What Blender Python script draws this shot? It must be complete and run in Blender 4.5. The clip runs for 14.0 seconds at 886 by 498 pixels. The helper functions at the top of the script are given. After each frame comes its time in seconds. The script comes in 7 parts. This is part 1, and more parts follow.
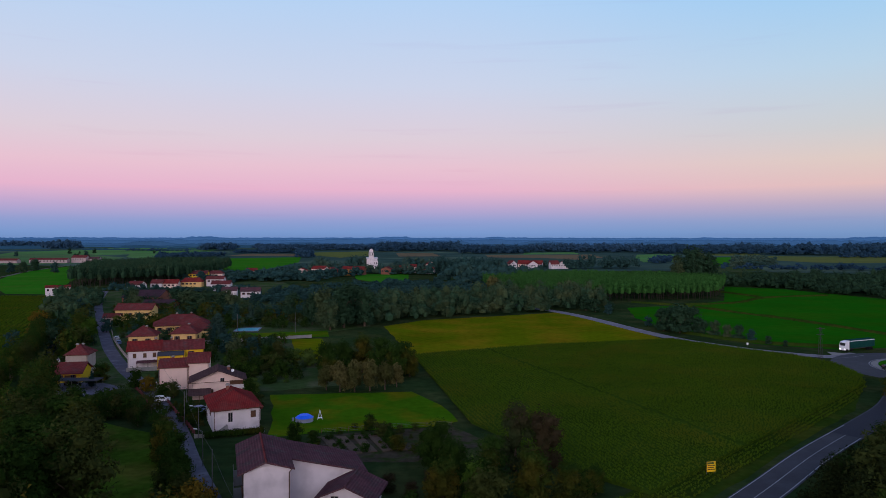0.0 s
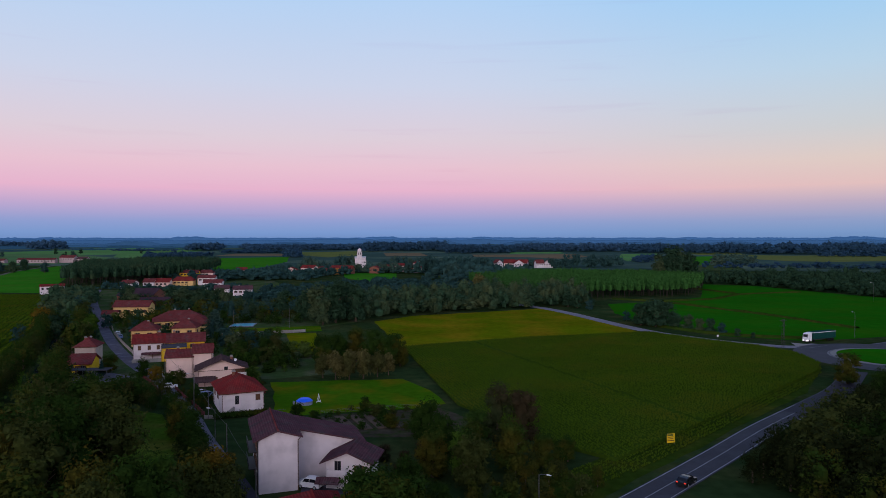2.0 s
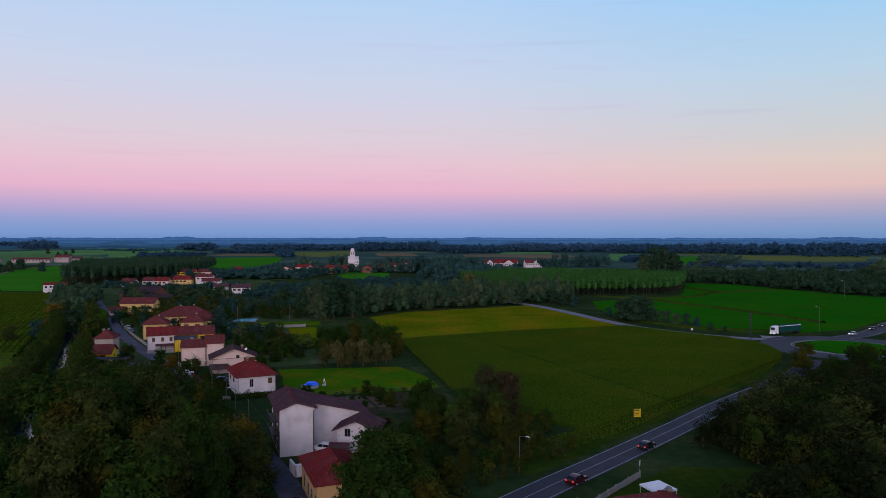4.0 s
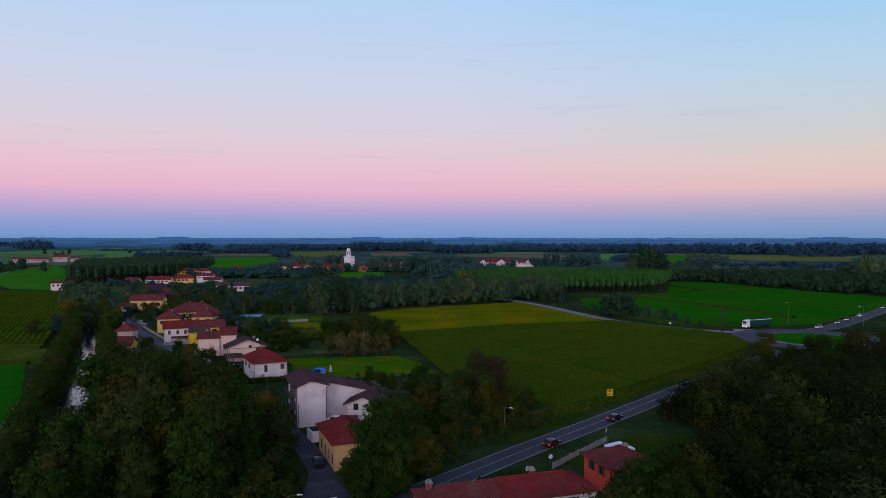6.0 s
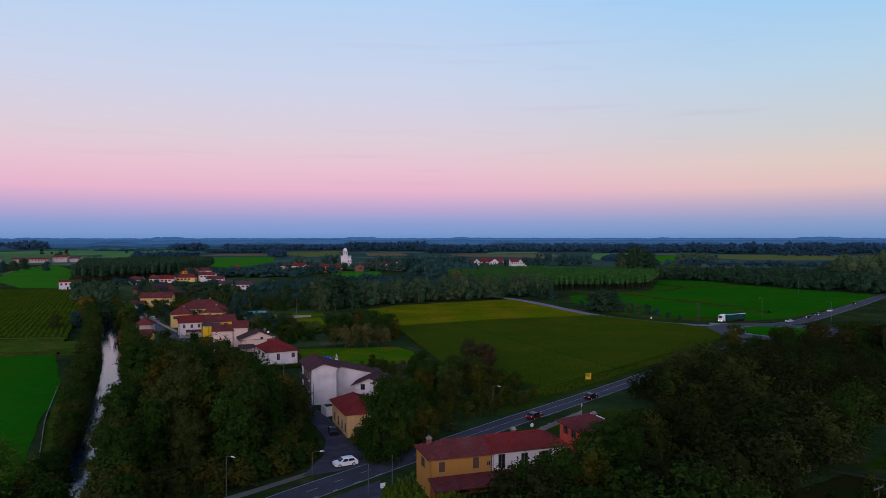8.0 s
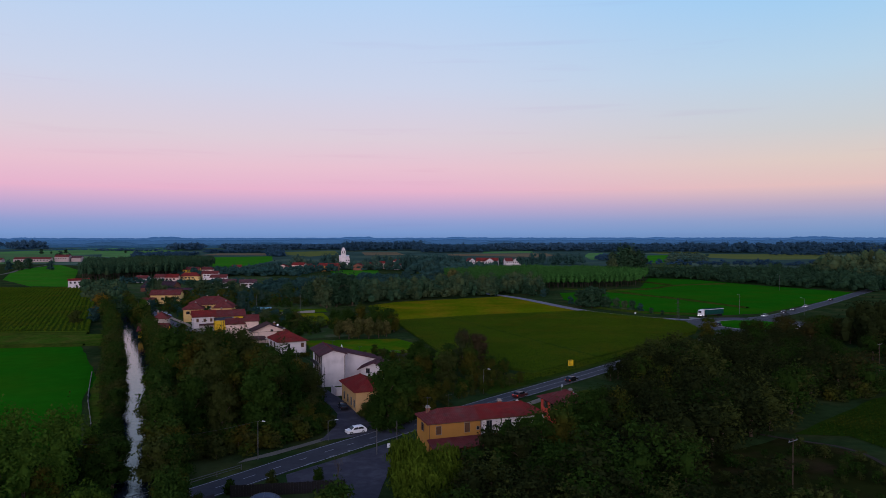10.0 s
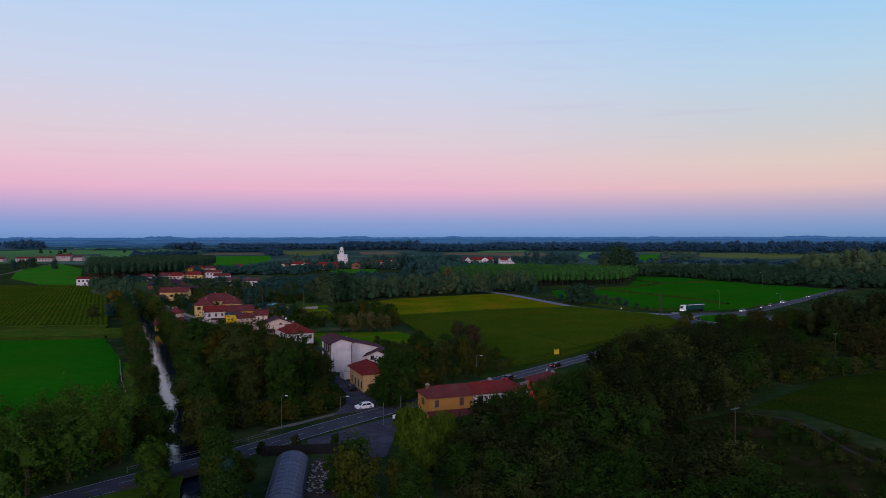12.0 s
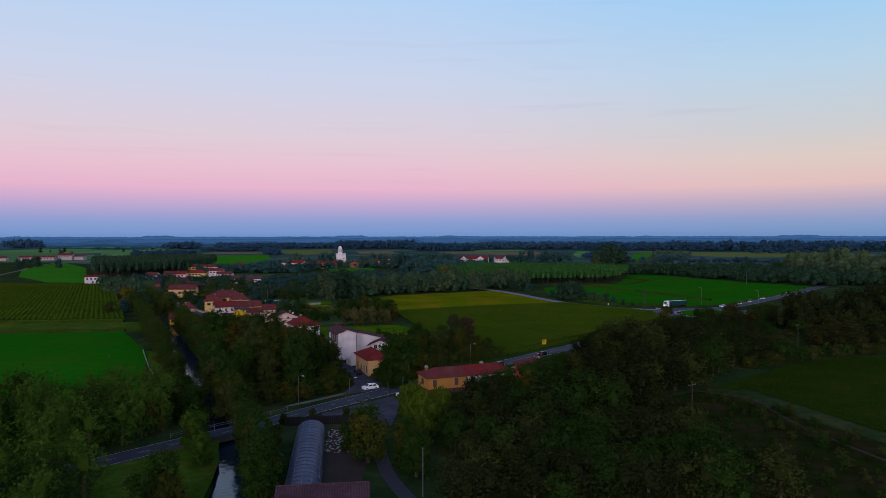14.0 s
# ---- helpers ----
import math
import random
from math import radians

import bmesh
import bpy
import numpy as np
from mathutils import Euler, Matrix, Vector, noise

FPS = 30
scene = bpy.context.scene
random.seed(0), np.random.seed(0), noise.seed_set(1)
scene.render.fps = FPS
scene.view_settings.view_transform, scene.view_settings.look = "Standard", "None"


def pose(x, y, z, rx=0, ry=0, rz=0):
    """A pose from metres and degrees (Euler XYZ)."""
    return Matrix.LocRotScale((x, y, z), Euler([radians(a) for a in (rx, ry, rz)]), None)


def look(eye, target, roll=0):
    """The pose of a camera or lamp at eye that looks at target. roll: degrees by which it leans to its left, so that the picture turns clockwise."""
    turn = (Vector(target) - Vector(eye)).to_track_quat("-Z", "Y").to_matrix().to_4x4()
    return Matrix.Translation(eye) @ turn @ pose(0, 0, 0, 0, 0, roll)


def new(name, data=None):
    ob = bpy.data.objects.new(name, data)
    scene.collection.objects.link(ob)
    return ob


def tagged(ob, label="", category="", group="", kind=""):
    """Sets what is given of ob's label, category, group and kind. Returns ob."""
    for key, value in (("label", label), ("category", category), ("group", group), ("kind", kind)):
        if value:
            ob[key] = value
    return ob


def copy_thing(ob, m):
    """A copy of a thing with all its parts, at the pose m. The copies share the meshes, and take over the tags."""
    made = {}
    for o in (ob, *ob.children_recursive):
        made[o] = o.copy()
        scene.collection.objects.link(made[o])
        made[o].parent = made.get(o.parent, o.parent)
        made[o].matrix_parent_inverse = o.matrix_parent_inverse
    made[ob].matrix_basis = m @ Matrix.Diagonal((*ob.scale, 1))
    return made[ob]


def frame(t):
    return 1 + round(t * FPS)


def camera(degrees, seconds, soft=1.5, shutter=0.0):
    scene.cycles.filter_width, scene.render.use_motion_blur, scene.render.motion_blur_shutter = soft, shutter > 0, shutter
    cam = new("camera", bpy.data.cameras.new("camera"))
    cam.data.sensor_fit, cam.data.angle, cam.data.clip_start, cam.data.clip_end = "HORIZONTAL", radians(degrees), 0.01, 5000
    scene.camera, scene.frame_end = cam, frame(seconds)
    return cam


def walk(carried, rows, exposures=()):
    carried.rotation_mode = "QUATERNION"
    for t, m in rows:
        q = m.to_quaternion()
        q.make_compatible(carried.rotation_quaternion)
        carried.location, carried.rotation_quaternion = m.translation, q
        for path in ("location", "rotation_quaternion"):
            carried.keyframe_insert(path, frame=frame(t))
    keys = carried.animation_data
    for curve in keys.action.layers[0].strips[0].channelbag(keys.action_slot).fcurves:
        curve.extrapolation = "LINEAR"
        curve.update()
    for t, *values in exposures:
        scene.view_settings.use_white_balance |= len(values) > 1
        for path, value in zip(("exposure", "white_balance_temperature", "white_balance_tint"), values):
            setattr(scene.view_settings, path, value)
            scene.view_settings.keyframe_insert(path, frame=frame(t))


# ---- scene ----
# camera: a drone that backs away, about 42 m above the fields
cam = camera(65.9, 14.0, soft=0.75)
PATH = [  # seconds, x, y, z, yaw, pitch, lean
    (0.0, 0.00, 0.00, 42.00, 0.007, -0.982, -0.046),
    (0.5, 0.01, -3.11, 41.87, -0.305, -0.990, -0.024),
    (1.0, -0.03, -6.45, 41.72, -0.591, -0.988, -0.006),
    (1.5, -0.16, -10.16, 41.57, -0.849, -0.985, 0.009),
    (2.0, -0.44, -14.24, 41.43, -1.093, -0.980, 0.014),
    (2.5, -0.76, -18.56, 41.31, -1.316, -0.978, 0.004),
    (3.0, -1.05, -23.09, 41.22, -1.523, -0.967, -0.011),
    (5.5, -2.46, -47.81, 41.17, -2.274, -0.940, -0.041),
    (6.0, -2.72, -52.87, 41.20, -2.397, -0.945, -0.031),
    (6.5, -3.06, -57.98, 41.24, -2.505, -0.950, -0.015),
    (7.0, -3.38, -63.17, 41.27, -2.627, -0.951, 0.001),
    (7.5, -3.75, -68.35, 41.29, -2.747, -0.947, 0.017),
    (8.0, -4.10, -73.52, 41.30, -2.873, -0.946, 0.023),
    (10.5, -5.52, -99.39, 41.41, -3.272, -0.983, 0.046),
    (11.0, -5.89, -104.53, 41.44, -3.360, -0.994, 0.047),
    (11.5, -6.33, -109.74, 41.48, -3.455, -1.007, 0.055),
    (12.0, -6.74, -114.93, 41.53, -3.544, -1.020, 0.067),
    (12.5, -7.14, -120.13, 41.58, -3.629, -1.044, 0.079),
    (13.0, -7.51, -125.33, 41.63, -3.708, -1.065, 0.085),
    (13.5, -7.85, -130.56, 41.66, -3.788, -1.081, 0.081),
    (14.0, -8.25, -135.76, 41.69, -3.860, -1.085, 0.072),
]
walk(cam, [(t, pose(x, y, z, 90 + pitch, lean, yaw)) for t, x, y, z, yaw, pitch, lean in PATH])

# ---- dusk sky: blue earth shadow, pink belt, pale blue above; afterglow behind the camera ----
def dusk_world():
    w = bpy.data.worlds.new("dusk_sky")
    scene.world = w
    w.use_nodes = True
    nt = w.node_tree
    nt.nodes.clear()
    N, L = nt.nodes.new, nt.links.new
    tc = N("ShaderNodeTexCoord")
    sep = N("ShaderNodeSeparateXYZ")
    L(tc.outputs["Generated"], sep.inputs[0])

    def ramp(stops):
        r = N("ShaderNodeValToRGB")
        e = r.color_ramp.elements
        while len(e) < len(stops):
            e.new(0.5)
        for el, (pos, col) in zip(e, stops):
            el.position, el.color = pos, (*col, 1)
        return r

    def lin(r, g, b):
        return tuple((c / 255 / 12.92) if c < 10 else ((c / 255 + 0.055) / 1.055) ** 2.4 for c in (r, g, b))

    # stops by the height of the direction (its sine), from -0.1 to 1
    hgt = N("ShaderNodeMapRange")
    hgt.inputs[1].default_value, hgt.inputs[2].default_value = -0.1, 1.0
    L(sep.outputs[2], hgt.inputs[0])

    def by_height(stops):
        return ramp([((z + 0.1) / 1.1, c) for z, c in stops])

    east = by_height([(-0.1, lin(50, 75, 115)), (-0.004, lin(108, 138, 190)), (0.006, lin(120, 152, 205)), (0.0225, lin(143, 158, 208)), (0.0425, lin(186, 167, 208)), (0.0675, lin(230, 180, 206)),
                      (0.10, lin(232, 194, 210)), (0.14, lin(222, 206, 218)), (0.215, lin(204, 212, 234)), (0.33, lin(180, 210, 244)), (0.45, lin(138, 168, 218)), (0.7, lin(108, 134, 186)), (1.0, lin(98, 122, 172))])
    warm = by_height([(-0.1, lin(50, 75, 115)), (-0.004, lin(106, 137, 184)), (0.006, lin(118, 150, 197)), (0.0225, lin(142, 158, 199)), (0.0425, lin(182, 170, 195)), (0.0675, lin(226, 192, 190)),
                      (0.10, lin(222, 204, 196)), (0.14, lin(204, 207, 210)), (0.215, lin(184, 211, 232)), (0.33, lin(148, 203, 246)), (0.45, lin(134, 168, 222)), (0.7, lin(106, 134, 186)), (1.0, lin(98, 122, 172))])
    glow = by_height([(-0.1, (0.10, 0.08, 0.09)), (-0.004, (0.6, 0.45, 0.45)), (0.01, (1.3, 1.0, 1.05)), (0.1, (1.6, 1.3, 1.45)), (0.2, (1.4, 1.2, 1.4)), (0.4, (0.75, 0.75, 0.95)), (0.7, (0.22, 0.27, 0.48)), (1.0, (0.122, 0.195, 0.413))])
    for r in (east, warm, glow):
        L(hgt.outputs[0], r.inputs[0])
    side = N("ShaderNodeMapRange")
    side.interpolation_type = "SMOOTHSTEP"
    side.inputs[1].default_value, side.inputs[2].default_value = -0.05, 0.62
    L(sep.outputs[0], side.inputs[0])
    back = N("ShaderNodeMapRange")
    back.interpolation_type = "SMOOTHSTEP"
    back.inputs[1].default_value, back.inputs[2].default_value = 0.25, -0.8
    L(sep.outputs[1], back.inputs[0])
    # thin wisps of cloud low in the sky
    wm = N("ShaderNodeMapping")
    wm.inputs["Scale"].default_value = (3.0, 3.0, 60.0)
    L(tc.outputs["Generated"], wm.inputs[0])
    wn = N("ShaderNodeTexNoise")
    wn.inputs["Scale"].default_value, wn.inputs["Detail"].default_value = 1.2, 3
    L(wm.outputs[0], wn.inputs["Vector"])
    wr = ramp([(0.0, (1, 1, 1)), (0.62, (1, 1, 1)), (0.76, (0.975, 0.945, 0.970))])
    L(wn.outputs[0], wr.inputs[0])
    m1, m2, m3 = (N("ShaderNodeMix") for _ in range(3))
    for m in (m1, m2, m3):
        m.data_type = "RGBA"
    m3.blend_type = "MULTIPLY"
    m3.inputs["Factor"].default_value = 1.0
    L(side.outputs[0], m1.inputs["Factor"]); L(east.outputs[0], m1.inputs["A"]); L(warm.outputs[0], m1.inputs["B"])
    L(back.outputs[0], m2.inputs["Factor"]); L(m1.outputs["Result"], m2.inputs["A"]); L(glow.outputs[0], m2.inputs["B"])
    L(m2.outputs["Result"], m3.inputs["A"]); L(wr.outputs[0], m3.inputs["B"])
    bg = N("ShaderNodeBackground")
    bg.inputs[1].default_value = 1.0
    out = N("ShaderNodeOutputWorld")
    L(m3.outputs["Result"], bg.inputs[0]); L(bg.outputs[0], out.inputs[0])


dusk_world()
sun = new("sun", bpy.data.lights.new("sun", "SUN"))  # last glow from below the western horizon, very soft
sun.data.energy, sun.data.angle, sun.data.color = 1.05, radians(35), (1.0, 0.87, 0.93)
sun.matrix_world = look((0, 0, 50), (30, 120, 22))
scene.view_settings.exposure = 0.0


# ---- materials ----
def material(name, base, rough=0.8, var=0.25, scale=1.0, coarse=0.12, bump=0.0, spec=0.3, metal=0.0, per_object=0.0, per_island=0.0, tint=None, tint_at=(0.5, 0.7),
             wave=None, emit=0.0):
    """base colour varied by a fine and a coarse noise (sizes in 1/m); tint: a second colour in patches; wave: (bands per metre, axis, depth)."""
    m = bpy.data.materials.new(name)
    m.use_nodes = True
    nt = m.node_tree
    N, L = nt.nodes.new, nt.links.new
    b = nt.nodes["Principled BSDF"]
    b.inputs["Roughness"].default_value, b.inputs["Metallic"].default_value = rough, metal
    b.inputs["Specular IOR Level"].default_value = spec
    if rough >= 0.9 or per_island:  # leaves, soil and plaster have hardly any sheen
        b.inputs["Specular IOR Level"].default_value = 0.0
    tc = N("ShaderNodeTexCoord")

    def noise_node(sc, detail):
        n = N("ShaderNodeTexNoise")
        n.inputs["Scale"].default_value, n.inputs["Detail"].default_value = sc, detail
        L(tc.outputs["Object"], n.inputs["Vector"])
        return n

    fine, big = noise_node(scale, 4), noise_node(coarse, 3)
    add = N("ShaderNodeMath"); add.operation = "ADD"
    L(fine.outputs[0], add.inputs[0]); L(big.outputs[0], add.inputs[1])
    last = add
    for amount, node, socket in ((per_object, "ShaderNodeObjectInfo", "Random"), (per_island, "ShaderNodeNewGeometry", "Random Per Island")):
        if amount:
            n = N(node)
            k = N("ShaderNodeMath"); k.operation = "MULTIPLY_ADD"
            k.inputs[1].default_value = amount
            L(n.outputs[socket], k.inputs[0]); L(last.outputs[0], k.inputs[2])
            last = k
    mid = 1.0 + (per_object + per_island) / 2
    rng = N("ShaderNodeMapRange")
    spread = 0.5 + (per_object + per_island) / 2
    rng.inputs[1].default_value, rng.inputs[2].default_value = mid - spread, mid + spread
    rng.inputs[3].default_value, rng.inputs[4].default_value = 1 - var, 1 + var
    L(last.outputs[0], rng.inputs[0])
    col = N("ShaderNodeMix"); col.data_type = "RGBA"; col.blend_type = "MULTIPLY"
    col.inputs["Factor"].default_value = 1.0
    col.inputs["A"].default_value = (*base, 1)
    if tint:
        patch = noise_node(coarse * 1.7, 4)
        where = N("ShaderNodeMapRange")
        where.inputs[1].default_value, where.inputs[2].default_value = tint_at
        L(patch.outputs[0], where.inputs[0])
        if per_object:
            oi = N("ShaderNodeObjectInfo")
            mx = N("ShaderNodeMath"); mx.operation = "MULTIPLY_ADD"; mx.inputs[1].default_value, mx.inputs[2].default_value = 0.5, -0.25
            L(oi.outputs["Random"], mx.inputs[0])
            ad = N("ShaderNodeMath"); ad.operation = "ADD"
            L(mx.outputs[0], ad.inputs[0]); L(patch.outputs[0], ad.inputs[1]); L(ad.outputs[0], where.inputs[0])
        tm = N("ShaderNodeMix"); tm.data_type = "RGBA"
        tm.inputs["A"].default_value, tm.inputs["B"].default_value = (*base, 1), (*tint, 1)
        L(where.outputs[0], tm.inputs["Factor"]); L(tm.outputs["Result"], col.inputs["A"])
    L(rng.outputs[0], col.inputs["B"])
    L(col.outputs["Result"], b.inputs["Base Color"])
    hsrc = fine.outputs[0]
    if wave:
        wv = N("ShaderNodeTexWave")
        wv.bands_direction = wave[1]
        wv.inputs["Scale"].default_value, wv.inputs["Distortion"].default_value, wv.inputs["Detail"].default_value = wave[0] / 3.14159 * 0.5, 0.6, 1
        L(tc.outputs["Object"], wv.inputs["Vector"])
        hsrc = wv.outputs["Fac"]
        dk = N("ShaderNodeMapRange")
        dk.inputs[3].default_value, dk.inputs[4].default_value = 1 - wave[2], 1
        L(hsrc, dk.inputs[0])
        c2 = N("ShaderNodeMix"); c2.data_type = "RGBA"; c2.blend_type = "MULTIPLY"; c2.inputs["Factor"].default_value = 1.0
        L(col.outputs["Result"], c2.inputs["A"]); L(dk.outputs[0], c2.inputs["B"]); L(c2.outputs["Result"], b.inputs["Base Color"])
    if bump:
        bp = N("ShaderNodeBump")
        bp.inputs["Strength"].default_value, bp.inputs["Distance"].default_value = min(1, bump), 0.1
        L(hsrc, bp.inputs["Height"]); L(bp.outputs[0], b.inputs["Normal"])
    if emit:
        b.inputs["Emission Color"].default_value, b.inputs["Emission Strength"].default_value = (*base, 1), emit
    return m


M = {
    "ground": material("rough_grass", (0.021, 0.040, 0.013), 0.95, 0.55, 0.4, 0.035, 0.6, 0.0, tint=(0.044, 0.053, 0.018), tint_at=(0.46, 0.68)),
    "lawn": material("mown_lawn", (0.040, 0.110, 0.004), 0.95, 0.28, 0.5, 0.06, 0.3, 0.0, tint=(0.11, 0.11, 0.006), tint_at=(0.46, 0.70)),
    "paddy": material("rice_paddy", (0.011, 0.106, 0.004), 0.95, 0.22, 0.25, 0.02, 0.4, 0.0, tint=(0.020, 0.098, 0.004), tint_at=(0.45, 0.65)),
    # far fields and plain: haze is put in as paler base colours
    "paddy_far": material("haze_pale_rice_paddy", (0.085, 0.220, 0.062), 0.95, 0.3, 0.03, 0.005, 0.2, 0.0, tint=(0.10, 0.18, 0.065), tint_at=(0.45, 0.65)),
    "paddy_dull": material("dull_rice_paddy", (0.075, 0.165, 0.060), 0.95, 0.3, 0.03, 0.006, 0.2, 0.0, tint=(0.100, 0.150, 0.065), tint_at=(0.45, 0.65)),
    "hazy_plain": material("haze_tinted_farmland", (0.041, 0.079, 0.065), 0.95, 0.4, 0.01, 0.002, 0.2, 0.0, tint=(0.084, 0.126, 0.085), tint_at=(0.50, 0.62)),
    # farther paddies: brightness at a grazing view is put into a lighter green
    "paddy_north": material("grazing_bright_rice_paddy", (0.030, 0.165, 0.010), 0.95, 0.25, 0.2, 0.02, 0.4, 0.0, tint=(0.045, 0.150, 0.012), tint_at=(0.45, 0.65)),
    "soy": material("soy_field", (0.092, 0.120, 0.003), 0.95, 0.35, 0.4, 0.03, 0.5, 0.0, tint=(0.165, 0.125, 0.006), tint_at=(0.42, 0.66)),
    "maize": material("maize_leaves", (0.050, 0.092, 0.006), 0.8, 0.35, 0.3, 0.03, 0, 0.0, per_island=0.2, tint=(0.080, 0.086, 0.008), tint_at=(0.48, 0.72)),
    "crop_leaf": material("crop_leaves", (0.022, 0.040, 0.004), 0.8, 0.5, 0.3, 0.03, 0, 0.0, per_island=0.5, tint=(0.042, 0.050, 0.005), tint_at=(0.48, 0.72)),
    "maize_base": material("maize_stalks", (0.033, 0.064, 0.007), 0.95, 0.4, 0.8, 0.05, 0.5, 0.1),
    "dark_crop": material("dark_green_crop", (0.018, 0.040, 0.004), 0.95, 0.35, 0.4, 0.03, 0.5, 0.0, tint=(0.03, 0.045, 0.006), tint_at=(0.5, 0.75)),
    "stubble": material("dry_stubble_field", (0.16, 0.12, 0.07), 0.95, 0.2, 0.1, 0.01, 0.2, 0.1),
    "olive_field": material("ripening_field", (0.120, 0.140, 0.040), 0.95, 0.2, 0.1, 0.01, 0.2, 0.1),
    "soil": material("garden_soil", (0.045, 0.037, 0.032), 0.95, 0.3, 1.5, 0.2, 0.6, 0.1),
    "scrub": material("brown_scrub_grass", (0.017, 0.022, 0.005), 0.95, 0.5, 0.4, 0.06, 0.6, 0.0, tint=(0.034, 0.024, 0.011), tint_at=(0.46, 0.66)),
    "bed_soil": material("dry_garden_soil", (0.105, 0.078, 0.058), 0.95, 0.3, 1.5, 0.2, 0.6, 0.0),
    "plot_soil": material("weedy_garden_soil", (0.052, 0.044, 0.030), 0.95, 0.4, 0.8, 0.2, 0.6, 0.0, tint=(0.030, 0.046, 0.012), tint_at=(0.45, 0.62)),
    "gravel": material("pale_gravel_path", (0.13, 0.12, 0.10), 0.95, 0.3, 3, 0.2, 0.3, 0.0),
    "asphalt": material("worn_asphalt", (0.034, 0.034, 0.044), 0.85, 0.25, 1.0, 0.10, 0.2, 0.2, tint=(0.046, 0.046, 0.058), tint_at=(0.45, 0.7)),
    "asphalt_new": material("fresh_asphalt", (0.012, 0.012, 0.024), 0.8, 0.15, 2.0, 0.1, 0.2, 0.2),
    "asphalt_old": material("patched_asphalt", (0.105, 0.100, 0.122), 0.9, 0.3, 0.8, 0.15, 0.2, 0.0, tint=(0.150, 0.144, 0.165)),
    "asphalt_street": material("worn_dark_street", (0.058, 0.056, 0.070), 0.9, 0.3, 0.8, 0.15, 0.2, 0.0, tint=(0.084, 0.080, 0.094)),
    "asphalt_pale": material("sun_bleached_asphalt", (0.185, 0.178, 0.200), 0.9, 0.2, 1.0, 0.1, 0.2, 0.0, tint=(0.23, 0.22, 0.235)),
    "paint": material("road_paint", (0.24, 0.24, 0.26), 0.7, 0.4, 2, 0.3),
    "water": material("river_water", (0.012, 0.022, 0.040), 0.06, 0.1, 0.9, 0.1, 0.35, 0.22),
    "trunk": material("bark", (0.075, 0.058, 0.042), 0.95, 0.3, 3, 0.4, 0.5, 0.1),
    # plantation trunks: shade under the canopy is put into a darker bark colour
    "trunk_dark": material("shaded_bark", (0.040, 0.034, 0.028), 0.95, 0.3, 3, 0.4, 0.5, 0.0),
    "leaf": material("dark_foliage", (0.018, 0.040, 0.007), 0.8, 0.65, 0.2, 0.09, 0, 0.0, per_object=0.5, per_island=0.4, tint=(0.050, 0.042, 0.007), tint_at=(0.54, 0.82)),
    # mid-distance trees: haze is put in as a lighter, bluer leaf colour
    "leaf_mid": material("haze_lifted_foliage", (0.023, 0.053, 0.028), 0.8, 0.65, 0.2, 0.06, 0, 0.0, per_object=0.5, per_island=0.6, tint=(0.050, 0.067, 0.029), tint_at=(0.52, 0.80)),
    "leaf_bright": material("bright_garden_foliage", (0.060, 0.098, 0.020), 0.8, 0.5, 0.3, 0.06, 0, 0.0, per_object=0.5, per_island=0.5, tint=(0.100, 0.100, 0.018), tint_at=(0.55, 0.85)),
    "garden": material("garden_grass", (0.040, 0.071, 0.022), 0.95, 0.5, 0.5, 0.05, 0.6, 0.0, tint=(0.073, 0.078, 0.042), tint_at=(0.46, 0.68)),
    "leaf_warm": material("warm_olive_foliage", (0.042, 0.039, 0.007), 0.8, 0.6, 0.25, 0.09, 0, 0.0, per_object=0.3, per_island=0.5, tint=(0.062, 0.039, 0.007), tint_at=(0.5, 0.75)),
    "leaf_russet": material("russet_foliage", (0.034, 0.027, 0.014), 0.8, 0.6, 0.2, 0.09, 0, 0.0, per_object=0.4, per_island=0.5, tint=(0.022, 0.032, 0.012), tint_at=(0.5, 0.7)),
    "leaf_oak": material("olive_dark_foliage", (0.015, 0.022, 0.007), 0.8, 0.6, 0.2, 0.09, 0, 0.0, per_object=0.4, per_island=0.4, tint=(0.029, 0.026, 0.008), tint_at=(0.52, 0.8)),
    # part of this blue is haze put into the woods round the village
    "leaf_cool": material("blue_green_foliage", (0.023, 0.058, 0.052), 0.8, 0.65, 0.25, 0.03, 0, 0.0, per_object=0.4, per_island=0.6, tint=(0.043, 0.070, 0.044), tint_at=(0.52, 0.8)),
    "leaf_olive": material("olive_foliage", (0.032, 0.043, 0.011), 0.8, 0.5, 0.3, 0.07, 0, 0.0, per_object=0.5, per_island=0.6, tint=(0.046, 0.041, 0.011), tint_at=(0.60, 0.9)),
    "leaf_autumn": material("turning_foliage", (0.110, 0.072, 0.010), 0.8, 0.5, 0.3, 0.1, 0, 0.0, per_object=0.3, per_island=0.7, tint=(0.045, 0.055, 0.010), tint_at=(0.45, 0.6)),
    "leaf_light": material("fresh_green_foliage", (0.034, 0.069, 0.009), 0.8, 0.45, 0.3, 0.07, 0, 0.0, per_object=0.5, per_island=0.6),
    "verge": material("long_verge_grass", (0.024, 0.046, 0.006), 0.95, 0.45, 0.6, 0.05, 0.6, 0.0, tint=(0.046, 0.056, 0.008), tint_at=(0.48, 0.7)),
    "meadow": material("clearing_meadow", (0.042, 0.086, 0.008), 0.95, 0.6, 0.6, 0.07, 0.6, 0.0, tint=(0.075, 0.086, 0.014), tint_at=(0.46, 0.66)),
    "leaf_willow": material("willow_foliage", (0.048, 0.080, 0.008), 0.8, 0.5, 0.4, 0.1, 0, 0.0, per_object=0.4, per_island=0.9),
